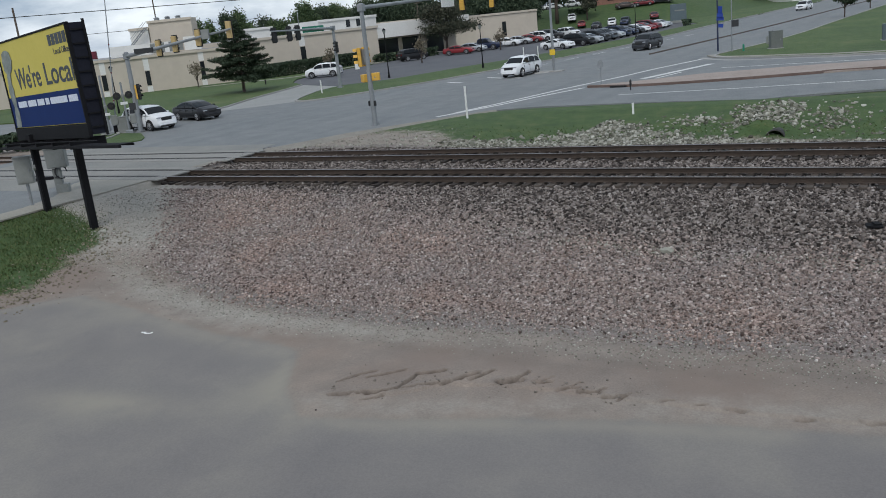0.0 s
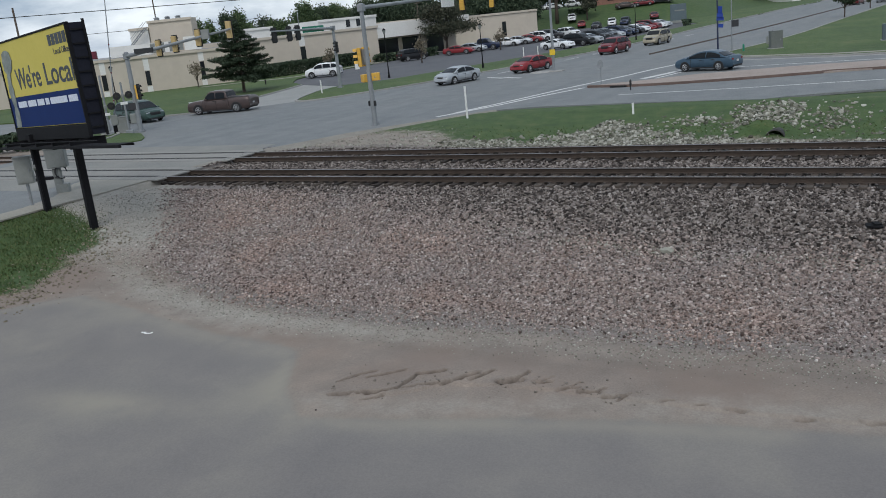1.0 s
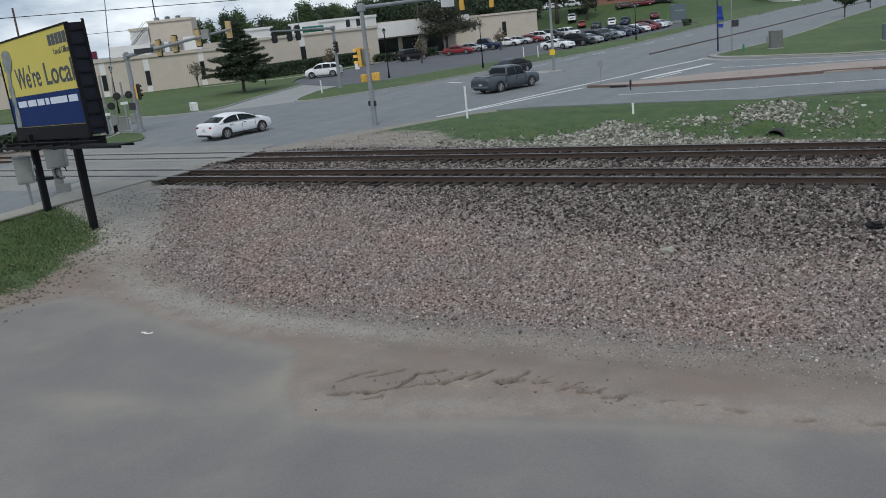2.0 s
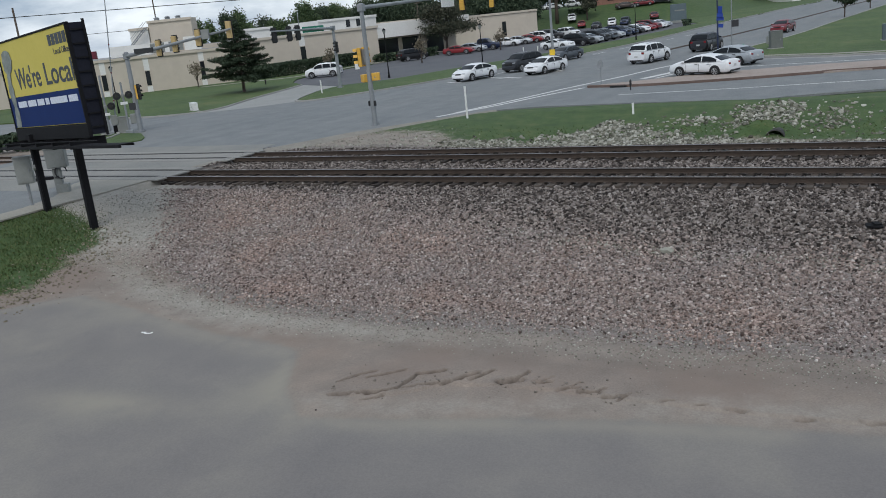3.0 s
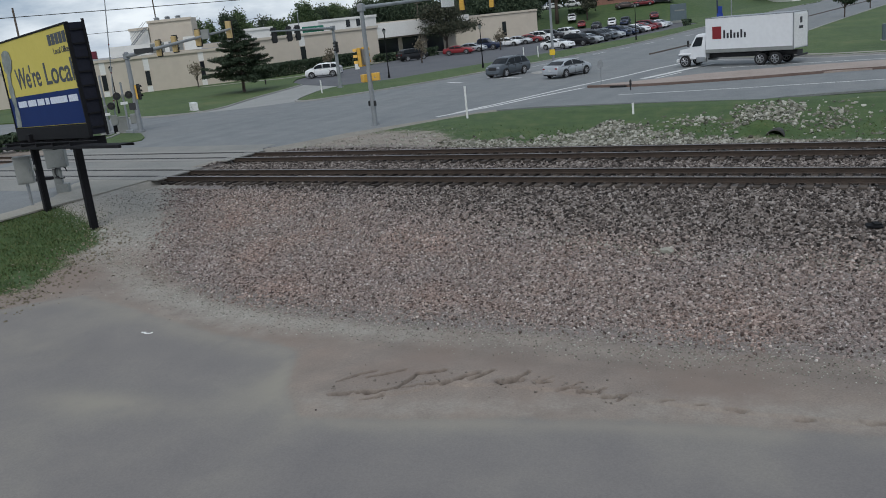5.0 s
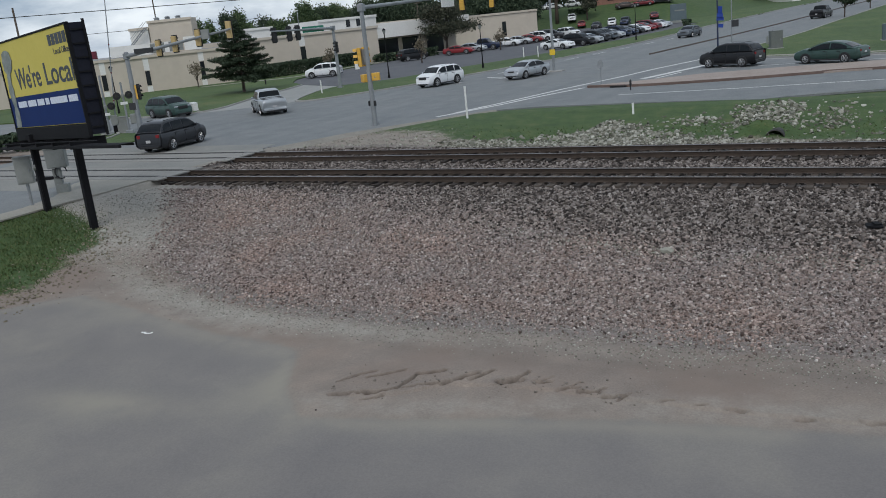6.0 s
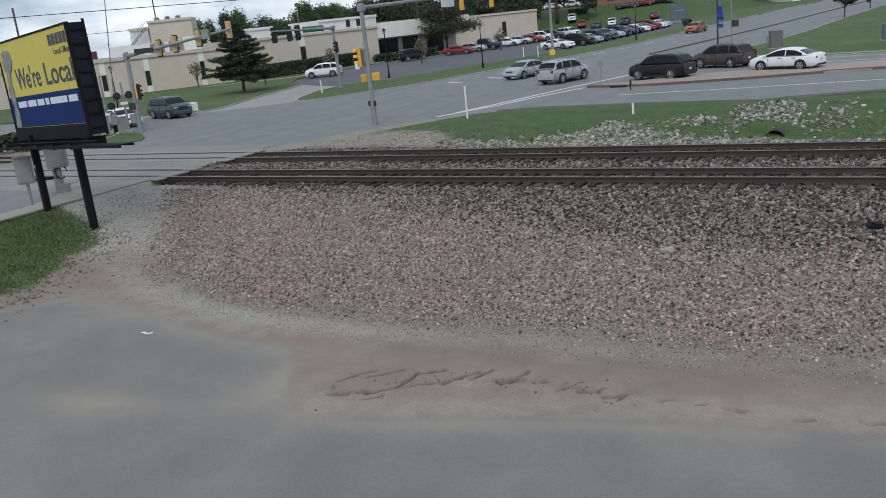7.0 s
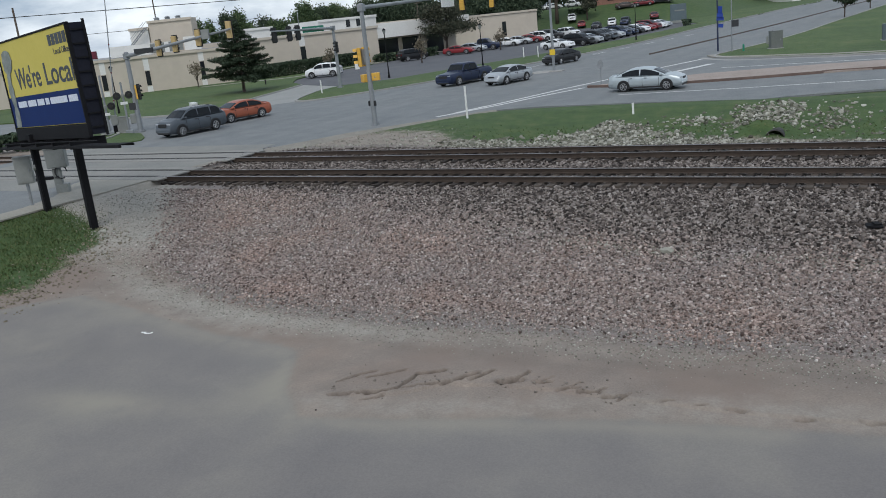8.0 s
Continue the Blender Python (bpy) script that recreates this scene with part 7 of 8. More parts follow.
def box_truck():
    t = thing("box_truck", "white box truck with a tall cargo body on the street", "truck", group="traffic")

    def p(name, mat, c, s, label="", bev=0.03, parent=t):
        bm = bmesh.new()
        box(bm, c, s, bevel=bev)
        return part(name, bm, mat, parent, label)

    wh = PAINT["white"]
    cargo = p("cargo_box", wh, (-1.35, 0, 2.55), (7.5, 2.5, 2.75), "white box body", 0.03)
    p("roof_rail", M["galv"], (-1.35, 0, 3.94), (7.52, 2.52, 0.06), "", 0.01, cargo)
    for s in (-1, 1):
        p("side_rail", M["steel_box"], (-1.35, s * 1.26, 1.28), (7.5, 0.04, 0.3), "", 0.01, cargo)
        p("corner_post", M["galv"], (-5.1, s * 1.22, 2.55), (0.08, 0.1, 2.75), "", 0.01, cargo)
        p("mark_panel", PAINT["red"], (1.35, s * 1.262, 2.75), (0.8, 0.014, 1.0), "dark red square mark", 0.002, cargo)
        for k in range(7):
            p("mark_bar", M["dark_bar"], (0.68 - 0.3 * k, s * 1.262, 2.48 + (0.12 if k in (0, 2, 5) else 0)), (0.17, 0.014, 0.42 + (0.24 if k in (0, 2, 5) else 0)), "dark bar of the mark", 0.002, cargo)
    p("rear_door", M["sign_white"], (-5.12, 0, 2.5), (0.04, 2.3, 2.5), "white roller rear door", 0.01, cargo)
    p("mark_bar", M["dark_bar"], (-5.146, 0, 2.75), (0.01, 0.7, 0.22), "", 0.001, cargo)
    p("mark_panel", M["dark_bar"], (-5.146, 0, 3.3), (0.01, 0.4, 0.45), "", 0.001, cargo)
    p("frame", M["trim_black"], (-0.6, 0, 0.85), (9.0, 0.9, 0.35), "", 0.02)
    p("bumper", M["trim_black"], (-5.15, 0, 0.62), (0.12, 2.3, 0.14), "", 0.02)
    bm = bmesh.new()
    loft(bm, [[(2.5, -1.1, 0.7), (4.0, -1.1, 0.7), (4.0, 1.1, 0.7), (2.5, 1.1, 0.7)], [(2.5, -1.12, 1.7), (4.0, -1.1, 1.65), (4.0, 1.1, 1.65), (2.5, 1.12, 1.7)], [(2.5, -1.0, 2.62), (3.45, -0.96, 2.6), (3.45, 0.96, 2.6), (2.5, 1.0, 2.62)], [(2.55, -0.85, 2.75), (3.3, -0.82, 2.72), (3.3, 0.82, 2.72), (2.55, 0.85, 2.75)]])
    cab = part("cab", bm, wh, t, "white cab")
    lo = [Vector(q) for q in ((2.5, -1.12, 1.7), (4.0, -1.1, 1.65), (4.0, 1.1, 1.65), (2.5, 1.12, 1.7))]
    hi = [Vector(q) for q in ((2.5, -1.0, 2.62), (3.45, -0.96, 2.6), (3.45, 0.96, 2.6), (2.5, 1.0, 2.62))]
    part("windscreen", pane_mesh("windscreen", (lo[1], lo[2], hi[2], hi[1]), 0.06, 0.94, 0.05, 0.92), None, cab)
    part("side_window", pane_mesh("side_window", (lo[0], lo[1], hi[1], hi[0]), 0.25, 0.86, 0.05, 0.85), None, cab)
    part("side_window", pane_mesh("side_window", (lo[2], lo[3], hi[3], hi[2]), 0.14, 0.75, 0.05, 0.85), None, cab)
    bm = bmesh.new()
    loft(bm, [[(3.9, -1.0, 0.6), (3.9, 1.0, 0.6), (3.9, 1.0, 1.62), (3.9, -1.0, 1.62)], [(5.0, -0.9, 0.6), (5.0, 0.9, 0.6), (5.0, 0.9, 1.48), (5.0, -0.9, 1.48)], [(5.15, -0.8, 0.65), (5.15, 0.8, 0.65), (5.15, 0.8, 1.3), (5.15, -0.8, 1.3)]])
    part("bonnet", bm, wh, t)
    p("grille", M["trim_black"], (5.16, 0, 1.0), (0.06, 0.9, 0.5), "", 0.01)
    p("front_bumper", wh, (5.2, 0, 0.55), (0.2, 2.2, 0.28), "", 0.03)
    for s in (-1, 1):
        p("headlight", M["head_lens"], (5.1, s * 0.82, 1.05), (0.12, 0.26, 0.3), "", 0.03)
        p("mirror", M["trim_black"], (3.95, s * 1.4, 2.0), (0.1, 0.2, 0.5), "", 0.02)
        p("fender", wh, (4.45, s * 1.02, 1.08), (1.25, 0.3, 0.16), "", 0.05)
        p("step_tank", M["galv"], (2.95, s * 0.95, 0.62), (0.9, 0.4, 0.45), "", 0.06)
    tyre, rim = wheel_meshes(0.5)
    for x, ys in ((4.45, (-1.02, 1.02)), (-2.35, (-1.0, 1.0)), (-3.6, (-1.0, 1.0))):
        for y in ys:
            o = part("wheel", tyre, None, t)
            o.location = (x, y, 0.5)
            o.scale = (1, 1.3 if x > 0 else 1.8, 1)
            part("rim", rim, None, o)
    t.scale = (0.93, 0.93, 0.93)
    return t


# parked vehicles
def park(kind, color, x, y, turn, state="parked in the car park"):
    z = max(-0.005, float(ground_z(np.array([x]), np.array([y]))[0]))
    return vehicle(kind, color, state, pose(x, y, z, 0, 0, turn), "parked vehicles")


park("suv", "white", -66.9, 88.9, 205, "parked at the mouth of the drive")
park("suv", "black", -67.2, 111.6, 60, "parked by the office entrance")
for k, (kind, color) in enumerate((("coupe", "red"), ("sedan", "silver"), ("pickup", "navy"))):
    park(kind, color, -62.8 + 0.4 * k, 118.2 + 3.6 * k, 10)
for k, (kind, color) in enumerate((("sedan", "white"), ("sedan", "silver"), ("sedan", "red"), ("suv", "white"), ("suv", "charcoal"))):
    park(kind, color, -60.8 + 0.75 * k, 131.4 + 3.1 * k, 12)
park("coupe", "white", -44.0, 111.6, -14)
for k, (kind, color) in enumerate((("suv", "black"), ("sedan", "silver"), ("suv", "charcoal"), ("suv", "grey"), ("sedan", "silver"), ("suv", "navy"), ("sedan", "navy"), ("sedan", "black"), ("sedan", "white"), ("sedan", "red"), ("suv", "maroon"), ("sedan", "white"), ("sedan", "silver"))):
    park(kind, color, -42.6 + 0.05 * k, 116.0 + 3.3 * k, -14 + 3 * math.sin(2.0 * k))
for kind, color, x, y, turn in (("suv", "white", -56.4, 148.4, -20), ("suv", "charcoal", -59.5, 146.0, -20), ("sedan", "charcoal", -61.9, 180, -78), ("suv", "white", -61.2, 188.5, -72), ("suv", "navy", -57.9, 187.6, -80), ("sedan", "red", -69.0, 190.5, -70), ("sedan", "maroon", -53.0, 193, -72), ("suv", "white", -73.5, 196.5, -70)):
    park(kind, color, x, y, turn)
for kind, color, x, y, turn in (("suv", "white", -78.6, 212.6, -20), ("sedan", "white", -84.6, 213.2, 10), ("sedan", "silver", -88.6, 213.6, 8), ("sedan", "brown", -62.4, 203.0, 12), ("sedan", "maroon", -58.2, 203.6, 10), ("pickup", "charcoal", -54.6, 205.0, 15), ("suv", "charcoal", -93.5, 214, 5)):
    park(kind, color, x, y, turn, "parked far off on the grass hill")


# ---- routes and traffic ----
NORTH_OUT = [(-22.6, 82), (-19.2, 100), (-15.0, 126), (-7.0, 180), (3.0, 230), (30, 440)]
NORTH_IN = [(18, 440), (-8, 250), (-20.5, 170), (-25.5, 132), (-28.4, 110), (-31.6, 90)]
ROUTE = {
    "SB": NORTH_IN + [(-35.5, 74), (-39.6, 56), (-42.4, 44), (-43.4, 34), (-43.6, 20), (-43.6, -170)],
    "SBL": NORTH_IN + [(-32.6, 76), (-33.0, 67), (-30.0, 59), (-23.0, 54.8), (-14, 54), (0, 55.2), (60, 55.5), (220, 53.5)],
    "SBW": NORTH_IN + [(-35.5, 75), (-39.6, 62), (-45.0, 54.5), (-53, 51.2), (-62, 50.6), (-230, 51)],
    "NB": [(-35, -170), (-35, 20), (-35.4, 30), (-34.6, 40), (-31.8, 52), (-27.6, 65)] + NORTH_OUT,
    "NBL": [(-36.4, -170), (-36.4, 20), (-36.8, 30), (-37.6, 38), (-40.4, 46), (-45.2, 52.5), (-50.5, 54.0), (-56, 51.8), (-64, 50.8), (-230, 51)],
    "NBR": [(-33.8, -170), (-33.8, 30), (-32.8, 40), (-29.4, 48), (-24, 51.4), (-15, 51.6), (0, 52.4), (220, 51.8)],
    "WBR": [(220, 67), (40, 65.5), (14, 64.2), (-5, 68.4), (-13, 71.2), (-19, 75.5)] + NORTH_OUT,
    "WBL": [(220, 66), (40, 62), (14, 59.6), (-5, 63.8), (-14, 66.8), (-18.5, 67.6), (-24.5, 64), (-32, 54.5), (-39, 45), (-42.6, 35), (-43.2, 20), (-43.2, -170)],
    "WBT": [(220, 66), (40, 62), (14, 59.6), (-5, 63.8), (-14, 66.6), (-25, 65), (-40, 55.5), (-52, 51), (-62, 50.4), (-230, 51)],
    "EBL": [(-230, 50), (-66, 50.5), (-57, 50.4), (-51, 48.4), (-46, 48.2), (-42, 50.6), (-37, 56.5), (-28.5, 68)] + NORTH_OUT,
    "EBT": [(-230, 50), (-66, 50.5), (-57, 50.2), (-50, 47.2), (-45, 45.6), (-38, 46.4), (-28, 50.4), (-15, 52.4), (0, 53.4), (220, 52.6)],
    "EBR": [(-230, 48), (-66, 48), (-57, 47.6), (-51, 46), (-46, 41.5), (-43.8, 35), (-43.6, 20), (-43.6, -170)],
}
LINES = {}


def line_of(route):
    if route not in LINES:
        fine = []
        for a, b in zip(ROUTE[route], ROUTE[route][1:]):
            n = max(1, int(math.hypot(b[0] - a[0], b[1] - a[1]) / 9))
            fine += [(a[0] + (b[0] - a[0]) * k / n, a[1] + (b[1] - a[1]) * k / n) for k in range(n)]
        p = np.array(smooth_line(fine + [ROUTE[route][-1]], 6))
        s = np.concatenate([[0], np.cumsum(np.linalg.norm(np.diff(p, axis=0), axis=1))])
        LINES[route] = (p, s)
    return LINES[route]


def drive(ob, route, seen, slot, pace=1400.0):
    """Send a vehicle along a route, through the given (seconds, x, y); it waits out of sight before and after."""
    p, s = line_of(route)

    def point(d):
        return np.array([np.interp(d, s, p[:, 0]), np.interp(d, s, p[:, 1])])

    def way(d):
        v = point(d + 1.6) - point(d - 1.6)
        return v / np.linalg.norm(v)

    knots = []
    for t, x, y in seen:
        k = int(np.argmin(np.hypot(p[:, 0] - x, p[:, 1] - y)))
        d = s[k]
        for _ in range(4):
            d = float(np.clip(d + np.dot(np.array([x, y]) - point(d), way(d)), 2, s[-1] - 2))
        w = way(d)
        off = float(np.dot(np.array([x, y]) - point(d), np.array([-w[1], w[0]])))
        knots.append((t, d, off))
    s0, s1 = 4 + 10.0 * slot, s[-1] - 4 - 10.0 * slot
    first, last = knots[0], knots[-1]
    knots = [(first[0] - max(0.1, (first[1] - s0) / pace), s0, 0.0)] + knots + [(last[0] + max(0.1, (s1 - last[1]) / pace), s1, 0.0)]
    kt, kd, ko = (np.array(c) for c in zip(*knots))
    times = {0.0, 8.0} | {round(float(t), 3) for t in kt if 0 < t < 8}
    times |= {round(k / 15, 3) for k in range(121) if kt[0] < k / 15 < kt[-1]}
    rows, used = [], set()
    for t in sorted(times):
        if frame(t) in used:
            continue
        used.add(frame(t))
        d, off = float(np.interp(t, kt, kd)), float(np.interp(t, kt, ko))
        w = way(d)
        q = point(d) + off * np.array([-w[1], w[0]])
        rows.append((t, pose(float(q[0]), float(q[1]), 0.0, 0, 0, math.degrees(math.atan2(w[1], w[0])))))
    walk(ob, rows)


def motions():
    drive(vehicle("suv", "white", "turning through the intersection"), "EBL", [(0, -50.5, 44.9), (0.1, -54.1, 53.1)], 0)
    drive(vehicle("sedan", "black", "turning through the intersection"), "EBL", [(0, -50.7, 50.0), (0.1, -50.8, 58.3)], 1)
    drive(vehicle("suv", "white", "waiting at the stop line"), "SBL", [(0, -32.2, 72.3), (0.5, -32.2, 72.3), (0.6, -32.4, 66.2), (0.7, -15.6, 56.3)], 2)
    drive(vehicle("suv", "charcoal", "driving south towards the crossing"), "SB", [(0, -27.6, 97.2), (0.1, -31.7, 85.3), (0.2, -32.5, 81.7), (0.5, -33.1, 79.9), (0.6, -33.4, 74.3), (0.7, -35.3, 60.8)], 3)
    drive(vehicle("minivan", "white", "driving south towards the crossing"), "SB", [(0.1, -46.4, 45.3), (0.2, -45.4, 38.9)], 4)
    drive(vehicle("sedan", "black", "driving south towards the crossing"), "SBW", [(0.2, -46.4, 60.3), (0.3, -58.3, 51.7)], 5)
    drive(vehicle("sedan", "black", "turning through the intersection"), "WBL", [(0.1, -18.0, 72.1), (0.2, -29.7, 63.5)], 6)
    drive(vehicle("minivan", "maroon", "turning through the intersection"), "WBR", [(0.2, -3.3, 69.0), (0.3, -14.7, 70.5), (0.4, -19.2, 73.4), (0.5, -21.1, 85.0), (0.6, -16.5, 113.1)], 7)
    drive(vehicle("sedan", "blue", "waiting at the stop line"), "WBL", [(0.3, -6.9, 67.2), (0.4, -12.4, 66.6), (0.5, -14.3, 66.5), (1.7, -14.3, 66.5), (1.8, -24.1, 62.2)], 8)
    drive(vehicle("minivan", "silver", "turning through the intersection"), "WBR", [(0.4, -5.7, 68.5), (0.5, -12.5, 71.4), (0.6, -20.5, 75.2), (0.7, -18.6, 95.0)], 9)
    drive(vehicle("minivan", "silver", "driving north from the crossing"), "NB", [(0.8, -41.5, 44.2), (0.9, -36.0, 51.7)], 10)
    drive(vehicle("sedan", "grey", "driving north from the crossing"), "NBR", [(0.8, -25.9, 53.2)], 11)
    drive(vehicle("sedan", "maroon", "driving north from the crossing"), "NB", [(0.8, -43.0, 33.2), (0.9, -42.3, 50.4)], 0)
    drive(vehicle("sedan", "silver", "driving south towards the crossing"), "SB", [(0.9, -36.2, 73.3), (1.0, -36.9, 68.7), (1.2, -37.4, 68.4), (1.3, -37.3, 66.7), (1.4, -42.8, 52.0)], 1)
    drive(vehicle("sedan", "red", "driving south towards the crossing"), "SB", [(0.9, -31.2, 91.4), (1.0, -33.0, 76.6), (1.1, -35.0, 76.2), (1.3, -35.2, 75.8), (1.4, -37.0, 66.2), (1.5, -42.7, 47.2), (1.6, -43.4, 42.8)], 2)
    drive(vehicle("suv", "maroon", "driving south towards the crossing"), "SB", [(0.9, -28.4, 111.6), (1.0, -30.5, 94.3), (1.1, -32.8, 87.9), (1.3, -33.0, 86.8), (1.4, -34.0, 82.1), (1.5, -36.6, 66.0)], 3)
    drive(vehicle("suv", "tan", "driving south towards the crossing"), "SB", [(0.9, -27.1, 125.0), (1.0, -28.7, 105.5), (1.1, -30.6, 95.2), (1.3, -31.3, 94.3), (1.4, -32.1, 92.1), (1.5, -34.7, 77.6), (1.6, -40.9, 56.1)], 4)
    drive(vehicle("van", "white", "driving south towards the crossing"), "SB", [(1.4, -29.0, 123.8), (1.5, -34.1, 93.6), (1.6, -38.0, 66.2), (1.7, -44.7, 44.3)], 5)
    drive(vehicle("minivan", "green", "turning through the intersection"), "EBT", [(1.0, -57.1, 49.9), (1.1, -40.4, 48.1)], 6)
    drive(vehicle("pickup", "brown", "driving south towards the crossing"), "SBW", [(0.9, -42.1, 60.8), (1.0, -51.7, 54.1)], 7)
    drive(vehicle("sedan", "maroon", "turning through the intersection"), "EBR", [(1.1, -53.8, 49.6)], 8)
    drive(vehicle("suv", "white", "waiting at the stop line"), "EBT", [(1.2, -49.2, 46.8), (1.7, -49.2, 46.8)], 9)
    drive(vehicle("sedan", "red", "waiting at the stop line"), "EBL", [(1.2, -51.1, 51.8), (1.6, -51.1, 51.8)], 10)
    drive(vehicle("suv", "black", "waiting at the stop line"), "EBT", [(1.3, -55.8, 49.4), (1.7, -55.5, 49.3)], 11)
    drive(vehicle("pickup", "black", "driving north from the crossing"), "NB", [(1.3, -31.4, 46.9), (1.4, -20.3, 79.2)], 0)
    drive(vehicle("sedan", "silver", "driving north from the crossing"), "NB", [(1.4, -34.7, 46.1), (1.5, -26.4, 68.8)], 1)
    drive(vehicle("sedan", "black", "driving north from the crossing"), "NB", [(1.5, -46.1, 36.4), (1.6, -33.4, 47.9)], 2)
    drive(vehicle("sedan", "white", "driving north from the crossing"), "NB", [(1.5, -45.5, 29.7)], 3)
    drive(vehicle("pickup", "white", "driving south towards the crossing"), "SB", [(1.5, -21.6, 188.9), (1.6, -26.7, 134.6), (1.7, -33.1, 90.1)], 4)
    drive(vehicle("sedan", "charcoal", "driving north from the crossing"), "NB", [(1.5, -14.2, 124.9)], 5)
    drive(vehicle("suv", "silver", "driving south towards the crossing"), "SB", [(2.2, -33.9, 73.1)], 6)
    drive(vehicle("suv", "silver", "driving south towards the crossing"), "SB", [(1.8, -33.9, 73.1), (1.9, -39.9, 57.5)], 7)
    drive(vehicle("sedan", "black", "driving south towards the crossing"), "SB", [(1.9, -30.4, 96.4), (2.0, -34.1, 74.2), (2.1, -41.3, 56.3)], 8)
    drive(vehicle("pickup", "grey", "driving north from the crossing"), "NB", [(1.9, -36.8, 43.7), (2.0, -28.1, 60.2)], 9)
    drive(vehicle("suv", "white", "driving north from the crossing"), "NB", [(2.1, -40.0, 36.7), (2.2, -31.1, 53.2)], 10)
    drive(vehicle("sedan", "maroon", "turning through the intersection"), "WBT", [(2.2, -12.8, 65.6), (2.3, -36.0, 60.0)], 11)
    drive(vehicle("minivan", "tan", "turning through the intersection"), "EBT", [(2.4, -57.1, 53.1), (2.5, -34.8, 50.1)], 0)
    drive(vehicle("sedan", "navy", "turning through the intersection"), "EBL", [(2.5, -53.3, 52.5), (2.6, -44.2, 57.2)], 1)
    drive(vehicle("sedan", "white", "driving south towards the crossing"), "SB", [(4.8, -33.9, 73.1), (4.9, -41.3, 56.3)], 2)
    drive(vehicle("suv", "grey", "driving north from the crossing"), "NB", [(4.8, -40.0, 36.7), (4.9, -31.1, 53.2)], 3)
    drive(vehicle("sedan", "silver", "driving north from the crossing"), "NB", [(4.9, -38.0, 40.5), (5.0, -26.4, 68.8)], 4)
    drive(vehicle("sedan", "charcoal", "turning through the intersection"), "EBT", [(5.3, -57.1, 53.1), (5.4, -34.8, 50.1)], 5)
    drive(vehicle("suv", "silver", "turning through the intersection"), "WBT", [(5.4, -12.8, 65.6), (5.5, -36.0, 60.0)], 6)
    drive(vehicle("sedan", "white", "turning through the intersection"), "EBT", [(5.5, -57.1, 53.1), (5.6, -34.8, 50.1)], 7)
    drive(vehicle("minivan", "maroon", "turning through the intersection"), "WBT", [(5.55, -12.8, 65.6), (5.65, -36.0, 60.0)], 8)
    drive(vehicle("sedan", "white", "driving north from the crossing"), "NB", [(2.0, -38.0, 40.5), (2.1, -30.7, 57.8)], 9)
    drive(vehicle("sedan", "grey", "turning through the intersection"), "EBT", [(2.3, -57.1, 53.1), (2.4, -34.8, 50.1)], 10)
    drive(vehicle("sedan", "white", "waiting at the stop line"), "SB", [(2.4, -36.3, 71.0), (3.6, -36.3, 71.0), (3.7, -42.6, 55.0)], 11)
    drive(vehicle("suv", "charcoal", "waiting at the stop line"), "SB", [(2.5, -34.5, 78.0), (3.6, -34.5, 78.0), (3.8, -42.6, 55.0)], 0)
    drive(vehicle("sedan", "white", "waiting at the stop line"), "SB", [(2.55, -30.3, 73.6), (3.6, -30.3, 73.6), (3.75, -38.5, 55.5)], 1)
    drive(vehicle("sedan", "grey", "waiting at the stop line"), "SB", [(2.6, -34.2, 88.9), (3.5, -34.2, 88.9), (3.9, -41.3, 56.3)], 2)
    drive(vehicle("sedan", "maroon", "driving south towards the crossing"), "SB", [(3.0, -15.0, 110.3), (3.1, -19.0, 101.8), (3.3, -30.0, 87.3), (3.4, -33.3, 73.8), (3.6, -34.0, 70.8), (3.7, -34.5, 68.4), (3.9, -42.6, 55.0)], 3)
    drive(vehicle("suv", "white", "driving north from the crossing"), "NB", [(2.8, -47.6, 52.9), (2.9, -30.6, 60.5), (3.0, -22.0, 78.2), (3.1, -16.5, 102.6)], 4)
    drive(vehicle("suv", "white", "driving north from the crossing"), "NBR", [(2.8, -21.6, 51.5)], 5)
    drive(vehicle("pickup", "maroon", "driving north from the crossing"), "NB", [(2.8, -29.6, 63.8), (2.9, -20.8, 84.7)], 6)
    drive(vehicle("sedan", "white", "waiting at the stop line"), "WBL", [(2.5, -13.8, 62.8), (3.2, -13.8, 62.8), (3.3, -28.0, 60.5), (3.4, -42.3, 43.4)], 7)
    drive(vehicle("sedan", "silver", "turning through the intersection"), "WBR", [(2.6, -12.6, 69.6), (3.0, -13.3, 70.1), (3.1, -19.8, 76.2), (3.2, -18.2, 94.7)], 8)
    drive(vehicle("suv", "charcoal", "driving north from the crossing"), "NB", [(2.9, -25.7, 69.8), (3.0, -19.1, 88.4), (3.1, -13.2, 118.6)], 9)
    drive(vehicle("sedan", "green", "driving north from the crossing"), "NB", [(2.8, -39.3, 56.7)], 10)
    drive(vehicle("pickup", "white", "turning through the intersection"), "EBT", [(3.2, -55.0, 49.6), (3.3, -45.0, 41.5)], 11)
    drive(vehicle("sedan", "white", "turning through the intersection"), "EBT", [(3.3, -51.4, 51.2), (3.4, -49.9, 48.9)], 0)
    drive(vehicle("pickup", "black", "turning through the intersection"), "WBT", [(3.3, -12.8, 65.6), (3.4, -36.0, 60.0), (3.5, -57.3, 52.5)], 1)
    drive(vehicle("sedan", "charcoal", "driving south towards the crossing"), "SBW", [(3.4, -47.2, 56.2)], 2)
    drive(vehicle("sedan", "white", "turning through the intersection"), "EBL", [(3.5, -43.9, 54.4), (3.6, -36.5, 66.8)], 3)
    drive(vehicle("sedan", "green", "driving north from the crossing"), "NB", [(3.3, -26.1, 65.3)], 4)
